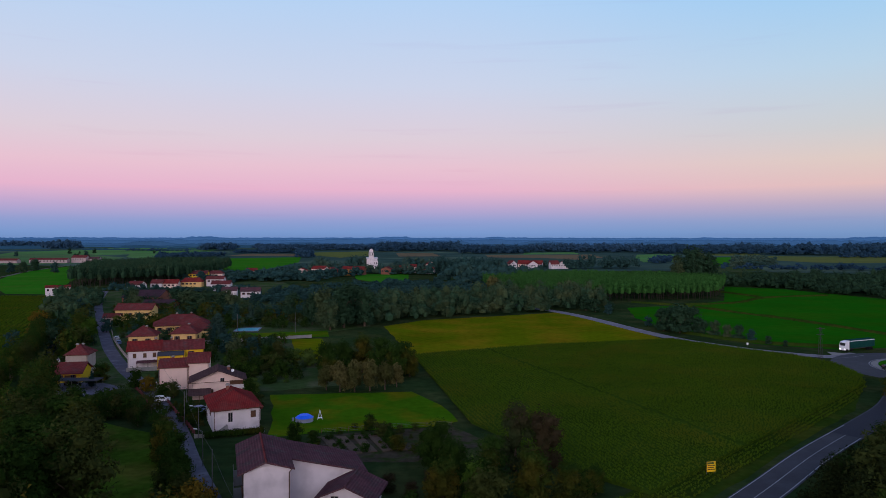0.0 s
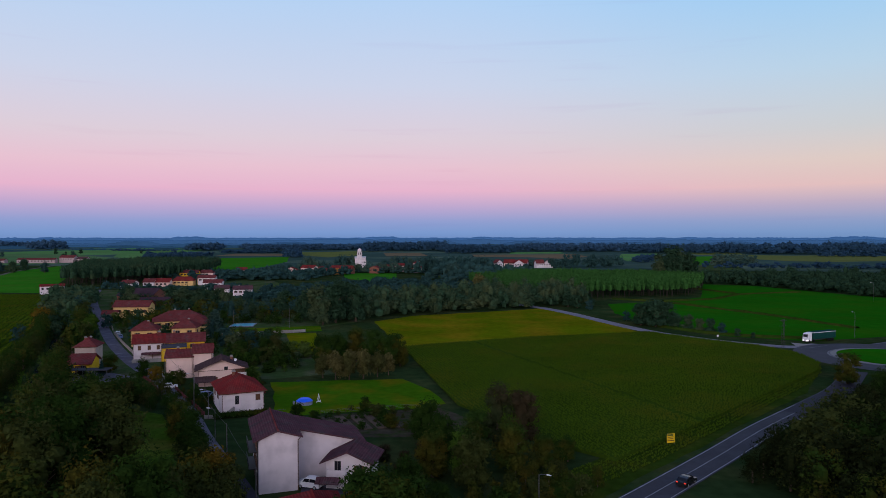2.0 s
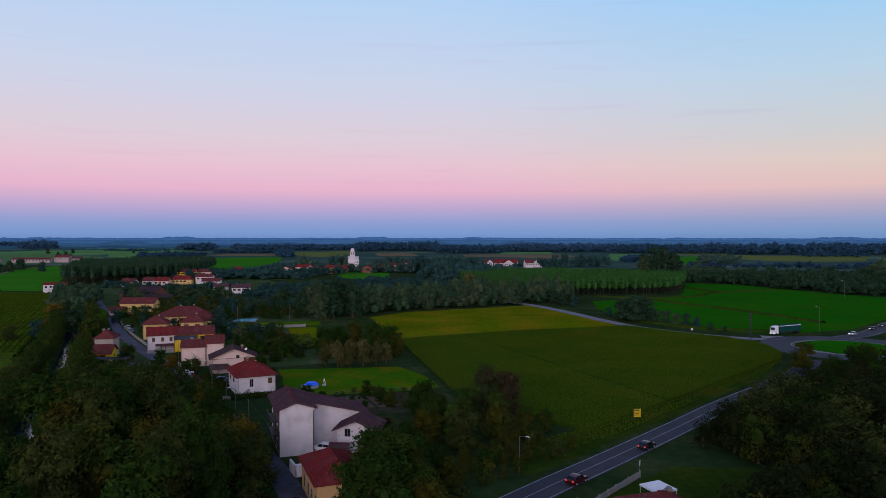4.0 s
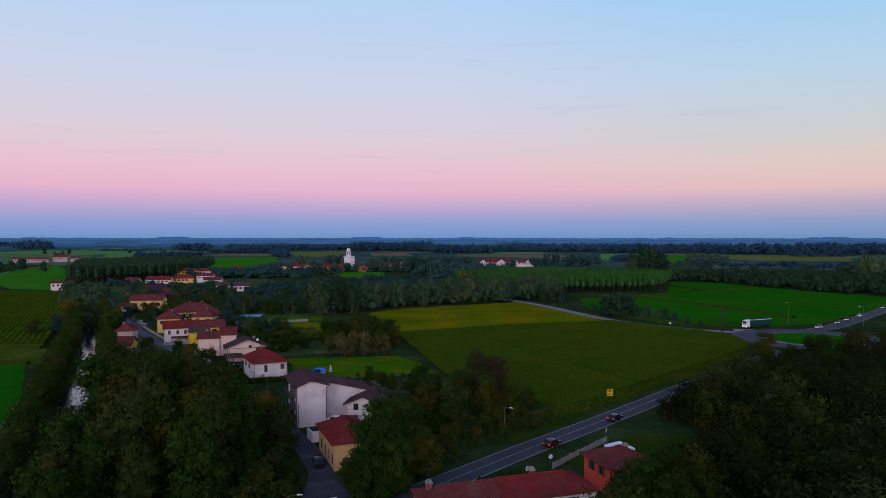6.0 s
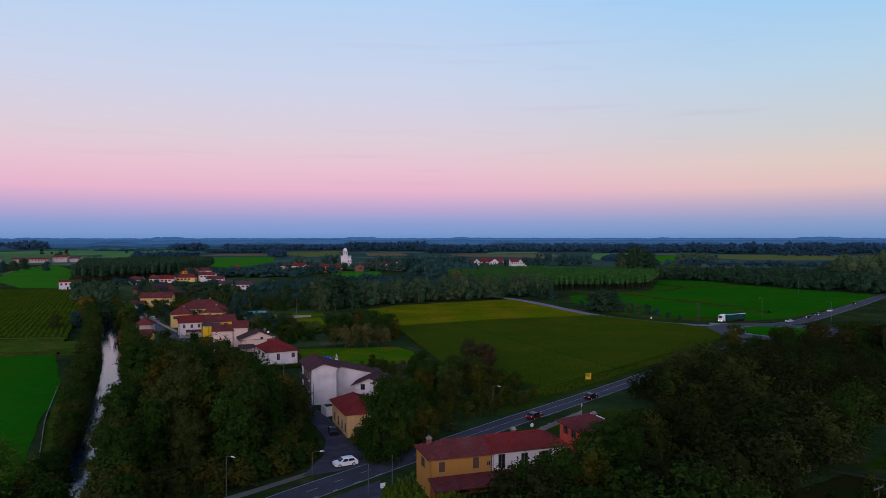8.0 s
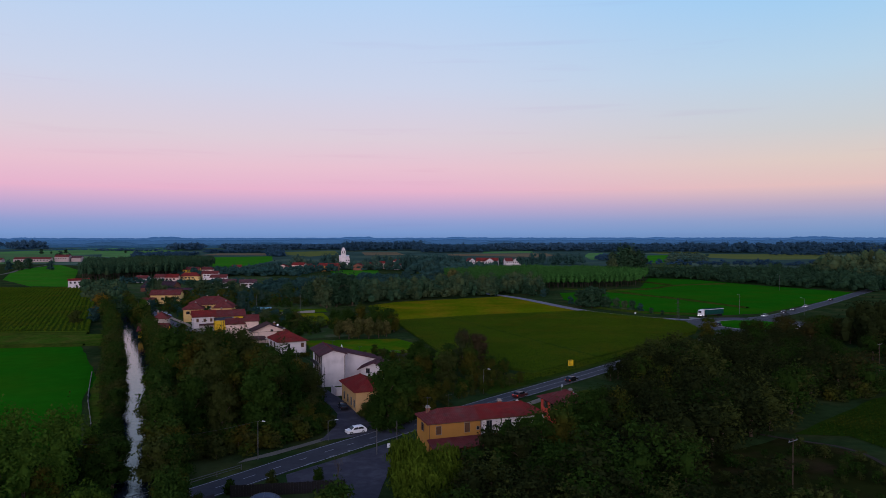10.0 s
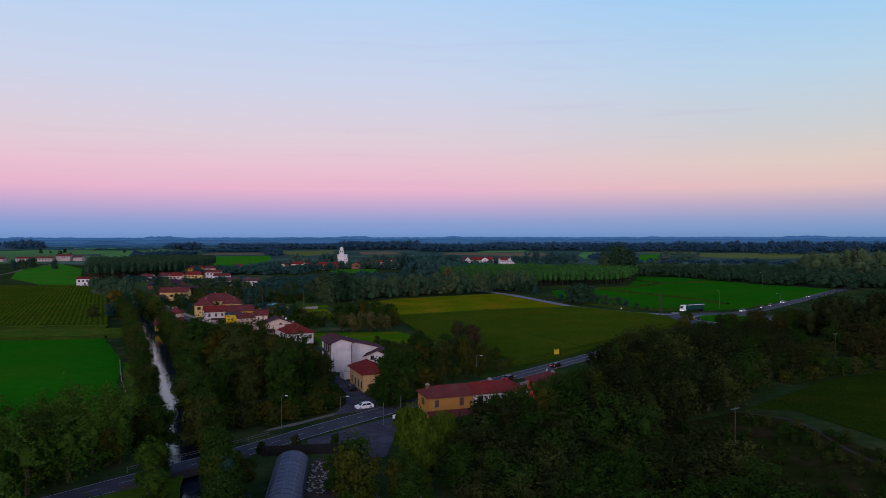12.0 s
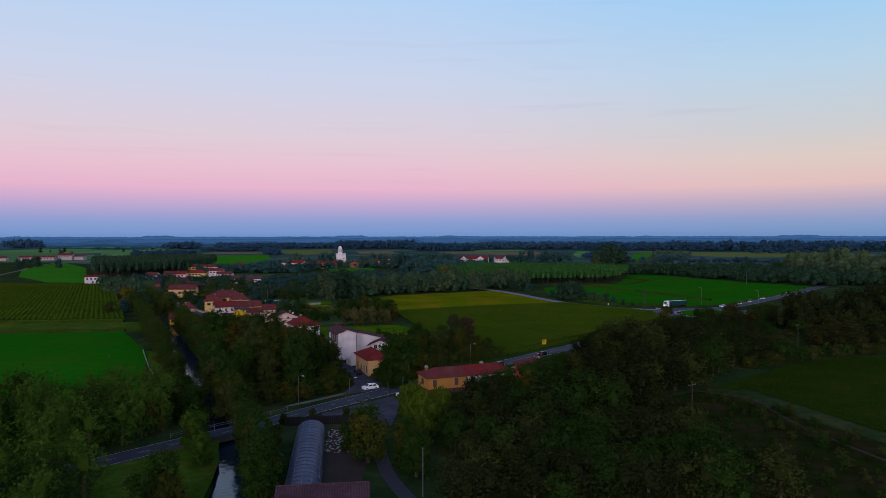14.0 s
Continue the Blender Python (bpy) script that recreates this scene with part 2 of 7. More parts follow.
    "leaf_pale": material("silvery_foliage", (0.085, 0.080, 0.028), 0.8, 0.6, 0.4, 0.1, 0, 0.0, per_object=0.5, per_island=0.9, tint=(0.045, 0.050, 0.016), tint_at=(0.45, 0.65)),
    "leaf_poplar": material("poplar_foliage", (0.029, 0.090, 0.020), 0.8, 0.5, 0.15, 0.02, 0, 0.0, per_object=0.4, per_island=0.6),
    # far woods: haze over the distance is put into these bluer leaf colours
    "leaf_far": material("haze_blue_foliage", (0.020, 0.049, 0.079), 0.95, 0.4, 0.03, 0.006, 0, 0.0, per_island=0.4),
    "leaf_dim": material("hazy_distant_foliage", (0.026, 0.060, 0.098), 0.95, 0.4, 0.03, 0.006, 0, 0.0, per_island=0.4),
    "white": material("white_plaster", (0.63, 0.575, 0.590), 0.9, 0.12, 0.5, 0.22, 0.1, 0.0, tint=(0.50, 0.455, 0.475), tint_at=(0.48, 0.72)),
    "pink": material("pale_pink_plaster", (0.66, 0.49, 0.43), 0.9, 0.12, 0.6, 0.25, 0.1, 0.2),
    "yellow": material("yellow_plaster", (0.62, 0.42, 0.17), 0.9, 0.10, 0.6, 0.25, 0.1, 0.2),
    "ochre": material("ochre_plaster", (0.38, 0.19, 0.05), 0.9, 0.12, 0.5, 0.2, 0.1, 0.0, tint=(0.36, 0.17, 0.05), tint_at=(0.5, 0.8)),
    "cream": material("cream_plaster", (0.50, 0.32, 0.15), 0.9, 0.15, 0.5, 0.2, 0.1, 0.0, tint=(0.40, 0.26, 0.14), tint_at=(0.5, 0.8)),
    "bright_yellow": material("bright_yellow_plaster", (0.66, 0.42, 0.03), 0.9, 0.1, 0.6, 0.25, 0.1, 0.2),
    "red_plaster": material("red_plaster", (0.60, 0.085, 0.06), 0.9, 0.12, 0.6, 0.25, 0.1, 0.2),
    "grey_plaster": material("bare_grey_render", (0.36, 0.31, 0.27), 0.95, 0.2, 0.8, 0.3, 0.2, 0.2),
    "farm_wall": material("faded_farm_plaster", (0.34, 0.27, 0.27), 0.95, 0.2, 0.4, 0.1, 0.1, 0.0),
    "fence_red": material("red_brown_fence_paint", (0.13, 0.045, 0.045), 0.9, 0.25, 2, 0.3),
    "brick": material("old_brickwork", (0.20, 0.085, 0.06), 0.95, 0.25, 1.5, 0.2, 0.3, 0.2),
    "tile_red": material("new_red_roof_tiles", (0.195, 0.028, 0.027), 0.9, 0.35, 1.6, 0.25, 0.6, 0.2, tint=(0.150, 0.040, 0.036), tint_at=(0.46, 0.7), wave=(5.0, "X", 0.22)),
    "tile_old": material("weathered_red_roof_tiles", (0.150, 0.038, 0.038), 0.9, 0.4, 1.4, 0.3, 0.6, 0.2, tint=(0.130, 0.058, 0.054), wave=(5.0, "X", 0.22)),
    "tile_purple": material("mossy_brown_roof_tiles", (0.105, 0.050, 0.058), 0.9, 0.4, 1.4, 0.3, 0.6, 0.2, tint=(0.088, 0.066, 0.066), wave=(5.0, "X", 0.22)),
    "tile_brown": material("dark_brown_roof_tiles", (0.082, 0.050, 0.050), 0.9, 0.3, 1.4, 0.3, 0.6, 0.2, wave=(5.0, "X", 0.2)),
    "tile_dark": material("dark_purple_roof_tiles", (0.066, 0.038, 0.048), 0.9, 0.4, 1.4, 0.3, 0.6, 0.2, wave=(5.0, "X", 0.22)),
    "slate": material("grey_flat_roof", (0.06, 0.06, 0.07), 0.9, 0.25, 1.0, 0.2, 0.2, 0.2),
    "wood": material("brown_stained_wood", (0.095, 0.045, 0.022), 0.7, 0.2, 3, 0.5, 0.2),
    "dark_wood": material("dark_boards", (0.006, 0.005, 0.006), 0.8, 0.2, 3, 0.5, 0.2),
    "concrete": material("weathered_concrete", (0.24, 0.23, 0.22), 0.9, 0.2, 1, 0.3, 0.2, 0.2),
    "metal": material("galvanised_steel", (0.13, 0.13, 0.14), 0.5, 0.15, 3, 0.5, 0, 0.5, metal=0.7),
    "dark_metal": material("dark_iron", (0.03, 0.03, 0.032), 0.6, 0.2, 3, 0.5),
    "glass": material("window_glass", (0.012, 0.013, 0.017), 0.15, 0.1, 1, 0.2, 0, 0.3),
    "tunnel": material("greenhouse_film", (0.038, 0.055, 0.105), 0.5, 0.35, 0.8, 0.2, 0.1, 0.2, tint=(0.022, 0.034, 0.070)),
    "white_paint": material("white_gloss_paint", (0.75, 0.75, 0.77), 0.35, 0.05, 2, 0.5, 0, 0.5),
    "black_paint": material("black_gloss_paint", (0.015, 0.015, 0.018), 0.25, 0.05, 2, 0.5, 0, 0.5),
    "blue_paint": material("blue_gloss_paint", (0.10, 0.16, 0.32), 0.3, 0.05, 2, 0.5, 0, 0.5),
    "red_paint": material("red_gloss_paint", (0.055, 0.006, 0.008), 0.3, 0.05, 2, 0.5, 0, 0.5),
    "silver_paint": material("silver_gloss_paint", (0.42, 0.43, 0.46), 0.3, 0.05, 2, 0.5, 0, 0.5, metal=0.3),
    "green_paint": material("dark_green_tarpaulin", (0.010, 0.055, 0.048), 0.92, 0.15, 2, 0.5),
    "rubber": material("tyre_rubber", (0.015, 0.015, 0.015), 0.9, 0.1, 2, 0.5),
    "headlight": material("lit_headlight", (1.0, 0.92, 0.80), 0.3, 0, 1, 0.2, emit=4.0),
    "tail": material("lit_tail_light", (1.0, 0.05, 0.02), 0.3, 0, 1, 0.2, emit=0.7),
    "sign_yellow": material("yellow_sign_face", (0.80, 0.52, 0.01), 0.5, 0.05, 2, 0.4),
    "pool_water": material("pool_water", (0.02, 0.36, 0.48), 0.3, 0.1, 1, 0.3, 0.1, 0.2),
    "pool_liner": material("blue_pool_cover", (0.008, 0.12, 0.85), 0.5, 0.15, 1.5, 0.4),
    "pool_wall": material("grey_pool_wall", (0.20, 0.22, 0.28), 0.6, 0.2, 1.5, 0.4),
    "render_light": material("unpainted_panel", (0.55, 0.55, 0.58), 0.6, 0.1, 1.5, 0.4),
}


# ---- mesh helpers ----
def mesh(name, verts, faces, mat, smooth=False):
    me = bpy.data.meshes.new(name)
    me.from_pydata([tuple(map(float, v)) for v in verts], [], faces)
    me.materials.append(mat)
    if smooth:
        me.polygons.foreach_set("use_smooth", [True] * len(me.polygons))
    me.update()
    return me


def thing(name, m, label, category, group=""):
    ob = new(name)
    ob.empty_display_size = 0.2
    ob.matrix_world = m
    return tagged(ob, label, category, group)


def put(name, me, parent, label="", m=None):
    ob = new(name, me)
    ob.parent = parent
    if m is not None:
        ob.matrix_basis = m
    return tagged(ob, label)


def part(name, geo, mat, parent, label="", m=None):
    """geo: (verts, faces), linked as one mesh object under a thing or a part."""
    return put(name, mesh(name, geo[0], geo[1], mat), parent, label, m)


def setting(name, geo, mat, label, category="", kind="structure"):
    return tagged(new(name, mesh(name, geo[0], geo[1], mat)), label, category or name.split("_")[0], kind=kind)


def box(x0, y0, z0, x1, y1, z1):
    v = [(x, y, z) for z in (z0, z1) for x, y in ((x0, y0), (x1, y0), (x1, y1), (x0, y1))]
    return v, [(3, 2, 1, 0), (4, 5, 6, 7), (0, 1, 5, 4), (1, 2, 6, 5), (2, 3, 7, 6), (3, 0, 4, 7)]


def join(*geos):
    v, f = [], []
    for gv, gf in geos:
        n = len(v)
        v += list(gv)
        f += [tuple(i + n for i in q) for q in gf]
    return v, f


def tube(points, radii, sides=6, cap=True):
    pts = [Vector(p) for p in points]
    v, f = [], []
    for i, p in enumerate(pts):
        d = (pts[min(i + 1, len(pts) - 1)] - pts[max(i - 1, 0)]).normalized()
        a = d.orthogonal().normalized()
        b = d.cross(a)
        r = radii[i] if hasattr(radii, "__len__") else radii
        v += [tuple(p + r * (math.cos(k * math.tau / sides) * a + math.sin(k * math.tau / sides) * b)) for k in range(sides)]
    for i in range(len(pts) - 1):
        for k in range(sides):
            k2 = (k + 1) % sides
            f.append((i * sides + k, i * sides + k2, (i + 1) * sides + k2, (i + 1) * sides + k))
    if cap:
        f += [tuple(range(sides))[::-1], tuple(range((len(pts) - 1) * sides, len(pts) * sides))]
    return v, f


def prism(poly, z0, z1):
    """An upright prism over a plan polygon (counter-clockwise)."""
    n = len(poly)
    v = [(x, y, z0) for x, y in poly] + [(x, y, z1) for x, y in poly]
    f = [tuple(range(n, 2 * n)), tuple(range(n))[::-1]] + [(i, (i + 1) % n, (i + 1) % n + n, i + n) for i in range(n)]
    return v, f


def inside(x, y, poly):
    hit = False
    for (x1, y1), (x2, y2) in zip(poly, poly[1:] + poly[:1]):
        if (y1 > y) != (y2 > y) and x < (x2 - x1) * (y - y1) / (y2 - y1) + x1:
            hit = not hit
    return hit


def smooth_line(pts, step=4.0):
    """A Catmull-Rom line through plan points, sampled about every step metres."""
    p = [Vector(q) for q in pts]
    p = [2 * p[0] - p[1], *p, 2 * p[-1] - p[-2]]
    out = []
    for a, b, c, d in zip(p, p[1:], p[2:], p[3:]):
        n = max(1, int((c - b).length / step))
        for i in range(n):
            t = i / n
            out.append(0.5 * (2 * b + (c - a) * t + (2 * a - 5 * b + 4 * c - d) * t * t + (3 * b - a - 3 * c + d) * t ** 3))
    return out + [p[-2]]


def ribbon(line, o0, o1, z, thick=0.0):
    """A strip along a plan line between two offsets to its right."""
    v, f = [], []
    for i, p in enumerate(line):
        d = (line[min(i + 1, len(line) - 1)] - line[max(i - 1, 0)]).normalized()
        r = Vector((d.y, -d.x))
        v += [(*(p + r * o0), z), (*(p + r * o1), z)]
    f = [(2 * i, 2 * i + 1, 2 * i + 3, 2 * i + 2) for i in range(len(line) - 1)]
    return v, f


def dashes(line, off, width, on, gap, z):
    """Separate strips along a line."""
    out, acc, cur = [], 0.0, []
    for a, b in zip(line, line[1:]):
        n = max(1, int((b - a).length / 0.75))
        for i in range(n):
            p = a.lerp(b, i / n)
            if acc % (on + gap) < on:
                cur.append(p)
            else:
                if len(cur) > 1:
                    out.append(ribbon(cur, off - width / 2, off + width / 2, z))
                cur = []
            acc += (b - a).length / n
    return out


def sheet(poly, z, wob=0.0, seed=0):
    """A flat patch of ground; its edge is broken into short lengths that wander a little."""
    rnd = random.Random(seed)
    v = []
    for (x1, y1), (x2, y2) in zip(poly, poly[1:] + poly[:1]):
        d = math.hypot(x2 - x1, y2 - y1)
        n = max(1, int(d / 6)) if wob else 1
        for i in range(n):
            t = i / n
            v.append((x1 + (x2 - x1) * t + (rnd.uniform(-wob, wob) if i else 0), y1 + (y2 - y1) * t + (rnd.uniform(-wob, wob) if i else 0), z))
    return v, [tuple(range(len(v)))]


# ---- ground: one sheet with the river's bed let into it, out to the horizon ----
RIVER = [(-20, -400), (-26, -160), (-30.5, -60), (-35.8, -16), (-47, 14), (-63, 55), (-78, 98), (-90, 128), (-103, 160), (-117, 192), (-136, 235), (-154, 273), (-190, 350), (-240, 450), (-300, 560), (-420, 900)]


def river_x(y):
    for (x1, y1), (x2, y2) in zip(RIVER, RIVER[1:]):
        if y1 <= y <= y2:
            t = (y - y1) / (y2 - y1)
            return x1 + (x2 - x1) * t
    return RIVER[0][0] if y < RIVER[0][1] else RIVER[-1][0] + (y - RIVER[-1][1]) * -0.4


def make_ground():
    ys = [-4900, -2500, -1000, -600] + list(range(-400, 900, 10)) + [900, 1000, 1200, 1600, 2200, 3000, 4000, 4900]
    prof = [(-4900, 0), (-2500, 0), (-1000, 0), (-400, 0), (-150, 0), (-60, 0), (-25, 0), (-8, 0), (-5.2, -0.1), (-4.3, -0.6), (-3.4, -1.9), (3.4, -1.9), (4.3, -0.6), (5.2, -0.1), (8, 0),
            (25, 0), (60, 0), (150, 0), (400, 0), (1000, 0), (2500, 0), (4900, 0)]
    v, f = [], []
    for y in ys:
        c = river_x(y)
        fade = 1 if -420 < y < 890 else 0
        for o, z in prof:
            wob = 1.0 * noise.noise((y * 0.05, o, 3.0)) if abs(o) < 9 else 0
            far = min(1, max(0, (abs(o) - 400) / 2000))
            v.append((c * (1 - far) + o + wob, y, z * fade))
    n = len(prof)
    for j in range(len(ys) - 1):
        for i in range(n - 1):
            f.append((j * n + i, j * n + i + 1, (j + 1) * n + i + 1, (j + 1) * n + i))
    return v, f


setting("ground", make_ground(), M["ground"], "rough dark green grassland reaching flat to the horizon", "ground")
water_line = [Vector((river_x(y), y)) for y in range(-380, 330, 10)]
setting("water", ribbon(water_line, -4.9, 4.9, -1.3), M["water"], "calm narrow river reflecting the pale evening sky", "river")

# ---- fields ----
CORN = [(6, 153), (-11, 241), (14, 253), (39, 264), (94, 279), (110, 256), (124, 242), (129.5, 224), (127, 206), (120.5, 194), (85.5, 159.5), (46, 121.5), (33.5, 110), (25, 119)]
CORN_W = [(-141, 208), (-250, 466), (-420, 478), (-330, 203)]


def inset_poly(poly, d):
    cx, cy = sum(p[0] for p in poly) / len(poly), sum(p[1] for p in poly) / len(poly)
    return [(cx + (x - cx) * (1 - d / math.hypot(x - cx, y - cy)), cy + (y - cy) * (1 - d / math.hypot(x - cx, y - cy))) for x, y in poly]


FIELD_STEP = {}  # each field lies a little above the one before it
for nm, poly, z, mat, label in (
    ("field_soy", [(-11, 242.5), (-28, 321), (-10, 345), (59, 378), (64, 384), (77, 349), (88, 300), (91, 279), (39, 265.5), (14, 254.5)], 0.06, "soy", "yellowish green low crop field beside the lane"),
    ("field_paddy", [(100, 355), (110, 407), (152, 424), (186, 452), (240, 582), (275, 560), (300, 470), (330, 400), (288, 352), (190, 266), (150, 254), (124, 268), (104, 300)], 0.06, "paddy", "bright green flooded rice field with low banks"),
    ("field_west", [(-96, 112), (-128, 172), (-300, 158), (-240, -20), (-100, -20), (-65, 16), (-65.5, 34), (-71.5, 49), (-79.5, 66), (-86.5, 82)], 0.06, "paddy", "bright green rice field behind the river bank"),
    ("field_northwest", [(-283, 498), (-323, 504), (-400, 600), (-473, 746), (-508, 835), (-534, 984), (-420, 800), (-312, 556)], 0.06, "paddy_north", "bright green rice field beside a farm track"),
    ("field_bank", [(-101, 118), (-95, 118), (-88, 100), (-80, 82), (-72, 64), (-66, 50), (-60, 34), (-63, 33), (-69.6, 49.3), (-77.5, 66.4), (-85, 82), (-91, 96)], 0.05, "meadow", "grassy bank between the rice field and the river"),
    ("field_meadow_south", [(-62, -4), (-50, 6), (-44.5, 6), (-41.5, -6), (-40, -16), (-39, -26), (-52, -34), (-58, -22)], 0.012, "meadow", "bright green grass between the wood and the river"),
    ("field_strip", [(-130, 206.5), (-330, 201), (-300, 160), (-112, 174)], 0.05, "meadow", "strip of olive green grass between two fields"),
    ("field_meadow", [(-84, 158), (-63, 146), (-50, 122), (-44, 99), (-62, 96), (-76, 122)], 0.05, "meadow", "shaded grass clearing among riverside trees"),
    ("field_gardens", [(-46, 186), (-96, 188), (-130, 250), (-186, 340), (-262, 500), (-250, 640), (-150, 640), (-60, 400), (-34, 322), (-64, 284), (-38, 232), (-12, 200)], 0.010, "garden", "rough grass and gardens round the village houses"),
    ("field_lawn", [(-46, 181), (-8.5, 185), (-0.5, 170), (3.5, 155), (-2, 150.5), (-26, 146), (-37, 142), (-39, 156)], 0.06, "lawn", "mown green lawn behind the white house"),
    ("field_lawn_upper", [(-63, 281), (-50, 282), (-38, 236), (-47, 228)], 0.06, "soy", "bright yellowish green lawn between hedges"),
    ("field_garden_lawn", [(24, 71), (34, 62), (37, 58), (51, 64), (62, 86), (44, 88)], 0.06, "verge", "green garden lawn beside the main road"),
    ("field_east", [(76, 44), (87, 42), (96, -6), (200, -30), (230, 60), (160, 88), (140, 86), (114, 73)], 0.06, "dark_crop", "dark green crop field behind the woods"),
    ("field_village", [(-100, 774), (-39, 773), (-33, 648), (-54, 623), (-86, 676)], 0.06, "paddy_north", "small bright green field before the village"),
    ("field_north", [(-455, 1324), (-298, 1436), (-240, 1137), (-232, 906), (-243, 802), (-278, 803)], 0.06, "paddy_north", "distant bright green rice field"),
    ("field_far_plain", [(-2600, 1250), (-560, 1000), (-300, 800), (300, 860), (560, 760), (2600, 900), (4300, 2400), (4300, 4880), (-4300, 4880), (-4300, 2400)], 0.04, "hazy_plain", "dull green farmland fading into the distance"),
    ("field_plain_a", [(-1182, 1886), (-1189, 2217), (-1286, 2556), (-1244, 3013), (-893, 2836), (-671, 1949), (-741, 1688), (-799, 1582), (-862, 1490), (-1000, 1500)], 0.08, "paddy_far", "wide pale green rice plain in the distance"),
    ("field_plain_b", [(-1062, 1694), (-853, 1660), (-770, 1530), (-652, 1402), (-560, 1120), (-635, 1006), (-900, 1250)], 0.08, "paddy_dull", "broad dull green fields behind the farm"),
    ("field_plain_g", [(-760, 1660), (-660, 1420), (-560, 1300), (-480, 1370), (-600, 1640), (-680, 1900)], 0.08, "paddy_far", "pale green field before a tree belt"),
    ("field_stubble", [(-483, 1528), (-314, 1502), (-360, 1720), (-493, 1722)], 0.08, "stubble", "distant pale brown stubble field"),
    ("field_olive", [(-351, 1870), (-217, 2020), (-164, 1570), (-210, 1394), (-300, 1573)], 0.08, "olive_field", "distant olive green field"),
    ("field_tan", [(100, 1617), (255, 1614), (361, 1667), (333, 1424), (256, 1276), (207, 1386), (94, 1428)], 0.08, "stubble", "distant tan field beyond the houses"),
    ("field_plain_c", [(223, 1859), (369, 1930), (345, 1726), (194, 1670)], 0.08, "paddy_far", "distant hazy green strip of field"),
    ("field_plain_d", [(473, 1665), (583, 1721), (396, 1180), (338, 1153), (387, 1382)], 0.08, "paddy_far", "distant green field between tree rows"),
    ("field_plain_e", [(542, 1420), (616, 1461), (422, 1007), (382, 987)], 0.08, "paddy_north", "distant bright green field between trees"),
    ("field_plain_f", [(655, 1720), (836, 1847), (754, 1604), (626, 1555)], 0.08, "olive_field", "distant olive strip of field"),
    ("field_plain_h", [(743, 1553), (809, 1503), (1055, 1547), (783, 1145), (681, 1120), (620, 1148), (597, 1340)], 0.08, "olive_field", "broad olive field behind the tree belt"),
    ("field_plain_i", [(349, 987), (449, 985), (401, 846), (297, 819)], 0.08, "garden", "dull grass beyond the rice field"),
    ("field_orchard", [(-124, 1800), (-28, 1800), (-2, 1500), (-96, 1480)], 0.08, "stubble", "distant pale orchard ground"),
):
    setting(nm, sheet(poly, z + FIELD_STEP.setdefault(nm, len(FIELD_STEP)) * 0.004, 0.5, len(nm)), M[mat], label, "field")


# low grassy banks between the rice fields
def bank(line, w, h):
    v, f = [], []
    pts = smooth_line(line, 5)
    for i, p in enumerate(pts):
        d = (pts[min(i + 1, len(pts) - 1)] - pts[max(i - 1, 0)]).normalized()
        r = Vector((d.y, -d.x))
        k = 1 + 0.35 * noise.noise((p.x * 0.2, p.y * 0.2, 0))
        v += [(*(p - r * w * k), 0.02), (*(p - r * w * 0.3), h * k), (*(p + r * w * 0.3), h * k), (*(p + r * w * k), 0.02)]
    for i in range(len(pts) - 1):
        f += [(4 * i + j, 4 * i + j + 1, 4 * i + j + 5, 4 * i + j + 4) for j in range(3)]
    return v, f


for ln in ([(122, 440), (148, 415), (165, 376), (179, 343), (193, 291)], [(150, 424), (187, 437), (224, 474), (277, 493)], [(206, 536), (214, 519), (224, 474)], [(104, 302), (125, 272), (160, 258)],
           [(-141, 206), (-330, 200)], [(-128, 174), (-300, 159)]):
    tagged(new("bank", mesh("bank", *bank(ln, 1.9, 1.0), M["verge"])), "low grassy bank between rice fields", "bank", kind="structure")


def maize(poly, direction, row, step, z0, size, seed, lo=0.75, hi=1.15, tracks=()):
    """Rows of maize: every plant a tuft of arching blades above the mass of stalks."""
    rnd = random.Random(seed)
    d = Vector(direction).normalized()
    n = Vector((d.y, -d.x))
    us = [Vector(p).dot(d) for p in poly]
    ws = [Vector(p).dot(n) for p in poly]
    v, f = [], []
    w = min(ws)
    while w < max(ws):
        u = min(us) + rnd.random() * step
        while u < max(us):
            p = d * (u + rnd.uniform(-0.4, 0.4) * step) + n * (w + rnd.uniform(-0.22, 0.22) * row)
            on_track = any(abs((p - Vector(a)).cross((Vector(b) - Vector(a)).normalized())) < 0.6 for a, b in tracks)
            if inside(p.x, p.y, poly) and rnd.random() < 0.97 and not on_track:
                k = size * rnd.uniform(lo, hi) * (1 + 0.25 * noise.noise((p.x * 0.06, p.y * 0.06, seed)))
                a0 = rnd.uniform(0, math.tau)
                for b in range(3):
                    a = a0 + b * 2.1 + rnd.uniform(-0.4, 0.4)
                    c, s = math.cos(a), math.sin(a)
                    q = 0.16 * size
                    i = len(v)
                    v += [(p.x - s * q, p.y + c * q, z0), (p.x + s * q, p.y - c * q, z0),
                          (p.x + c * 0.38 * k + s * q, p.y + s * 0.38 * k - c * q, z0 + 0.55 * k), (p.x + c * 0.38 * k - s * q, p.y + s * 0.38 * k + c * q, z0 + 0.55 * k),
                          (p.x + c * 0.85 * k, p.y + s * 0.85 * k, z0 + rnd.uniform(0.25, 0.5) * k)]
                    f += [(i, i + 1, i + 2, i + 3), (i + 3, i + 2, i + 4)]
            u += step
        w += row
    return v, f


maize_field = thing("maize_field", Matrix(), "dense field of tall green maize in straight rows", "maize field")
maize_field["kind"] = "stuff"
tagged(part("stalks", prism(inset_poly(CORN, 0.6)[::-1], 0.02, 0.75), M["maize_base"], maize_field), kind="stuff")
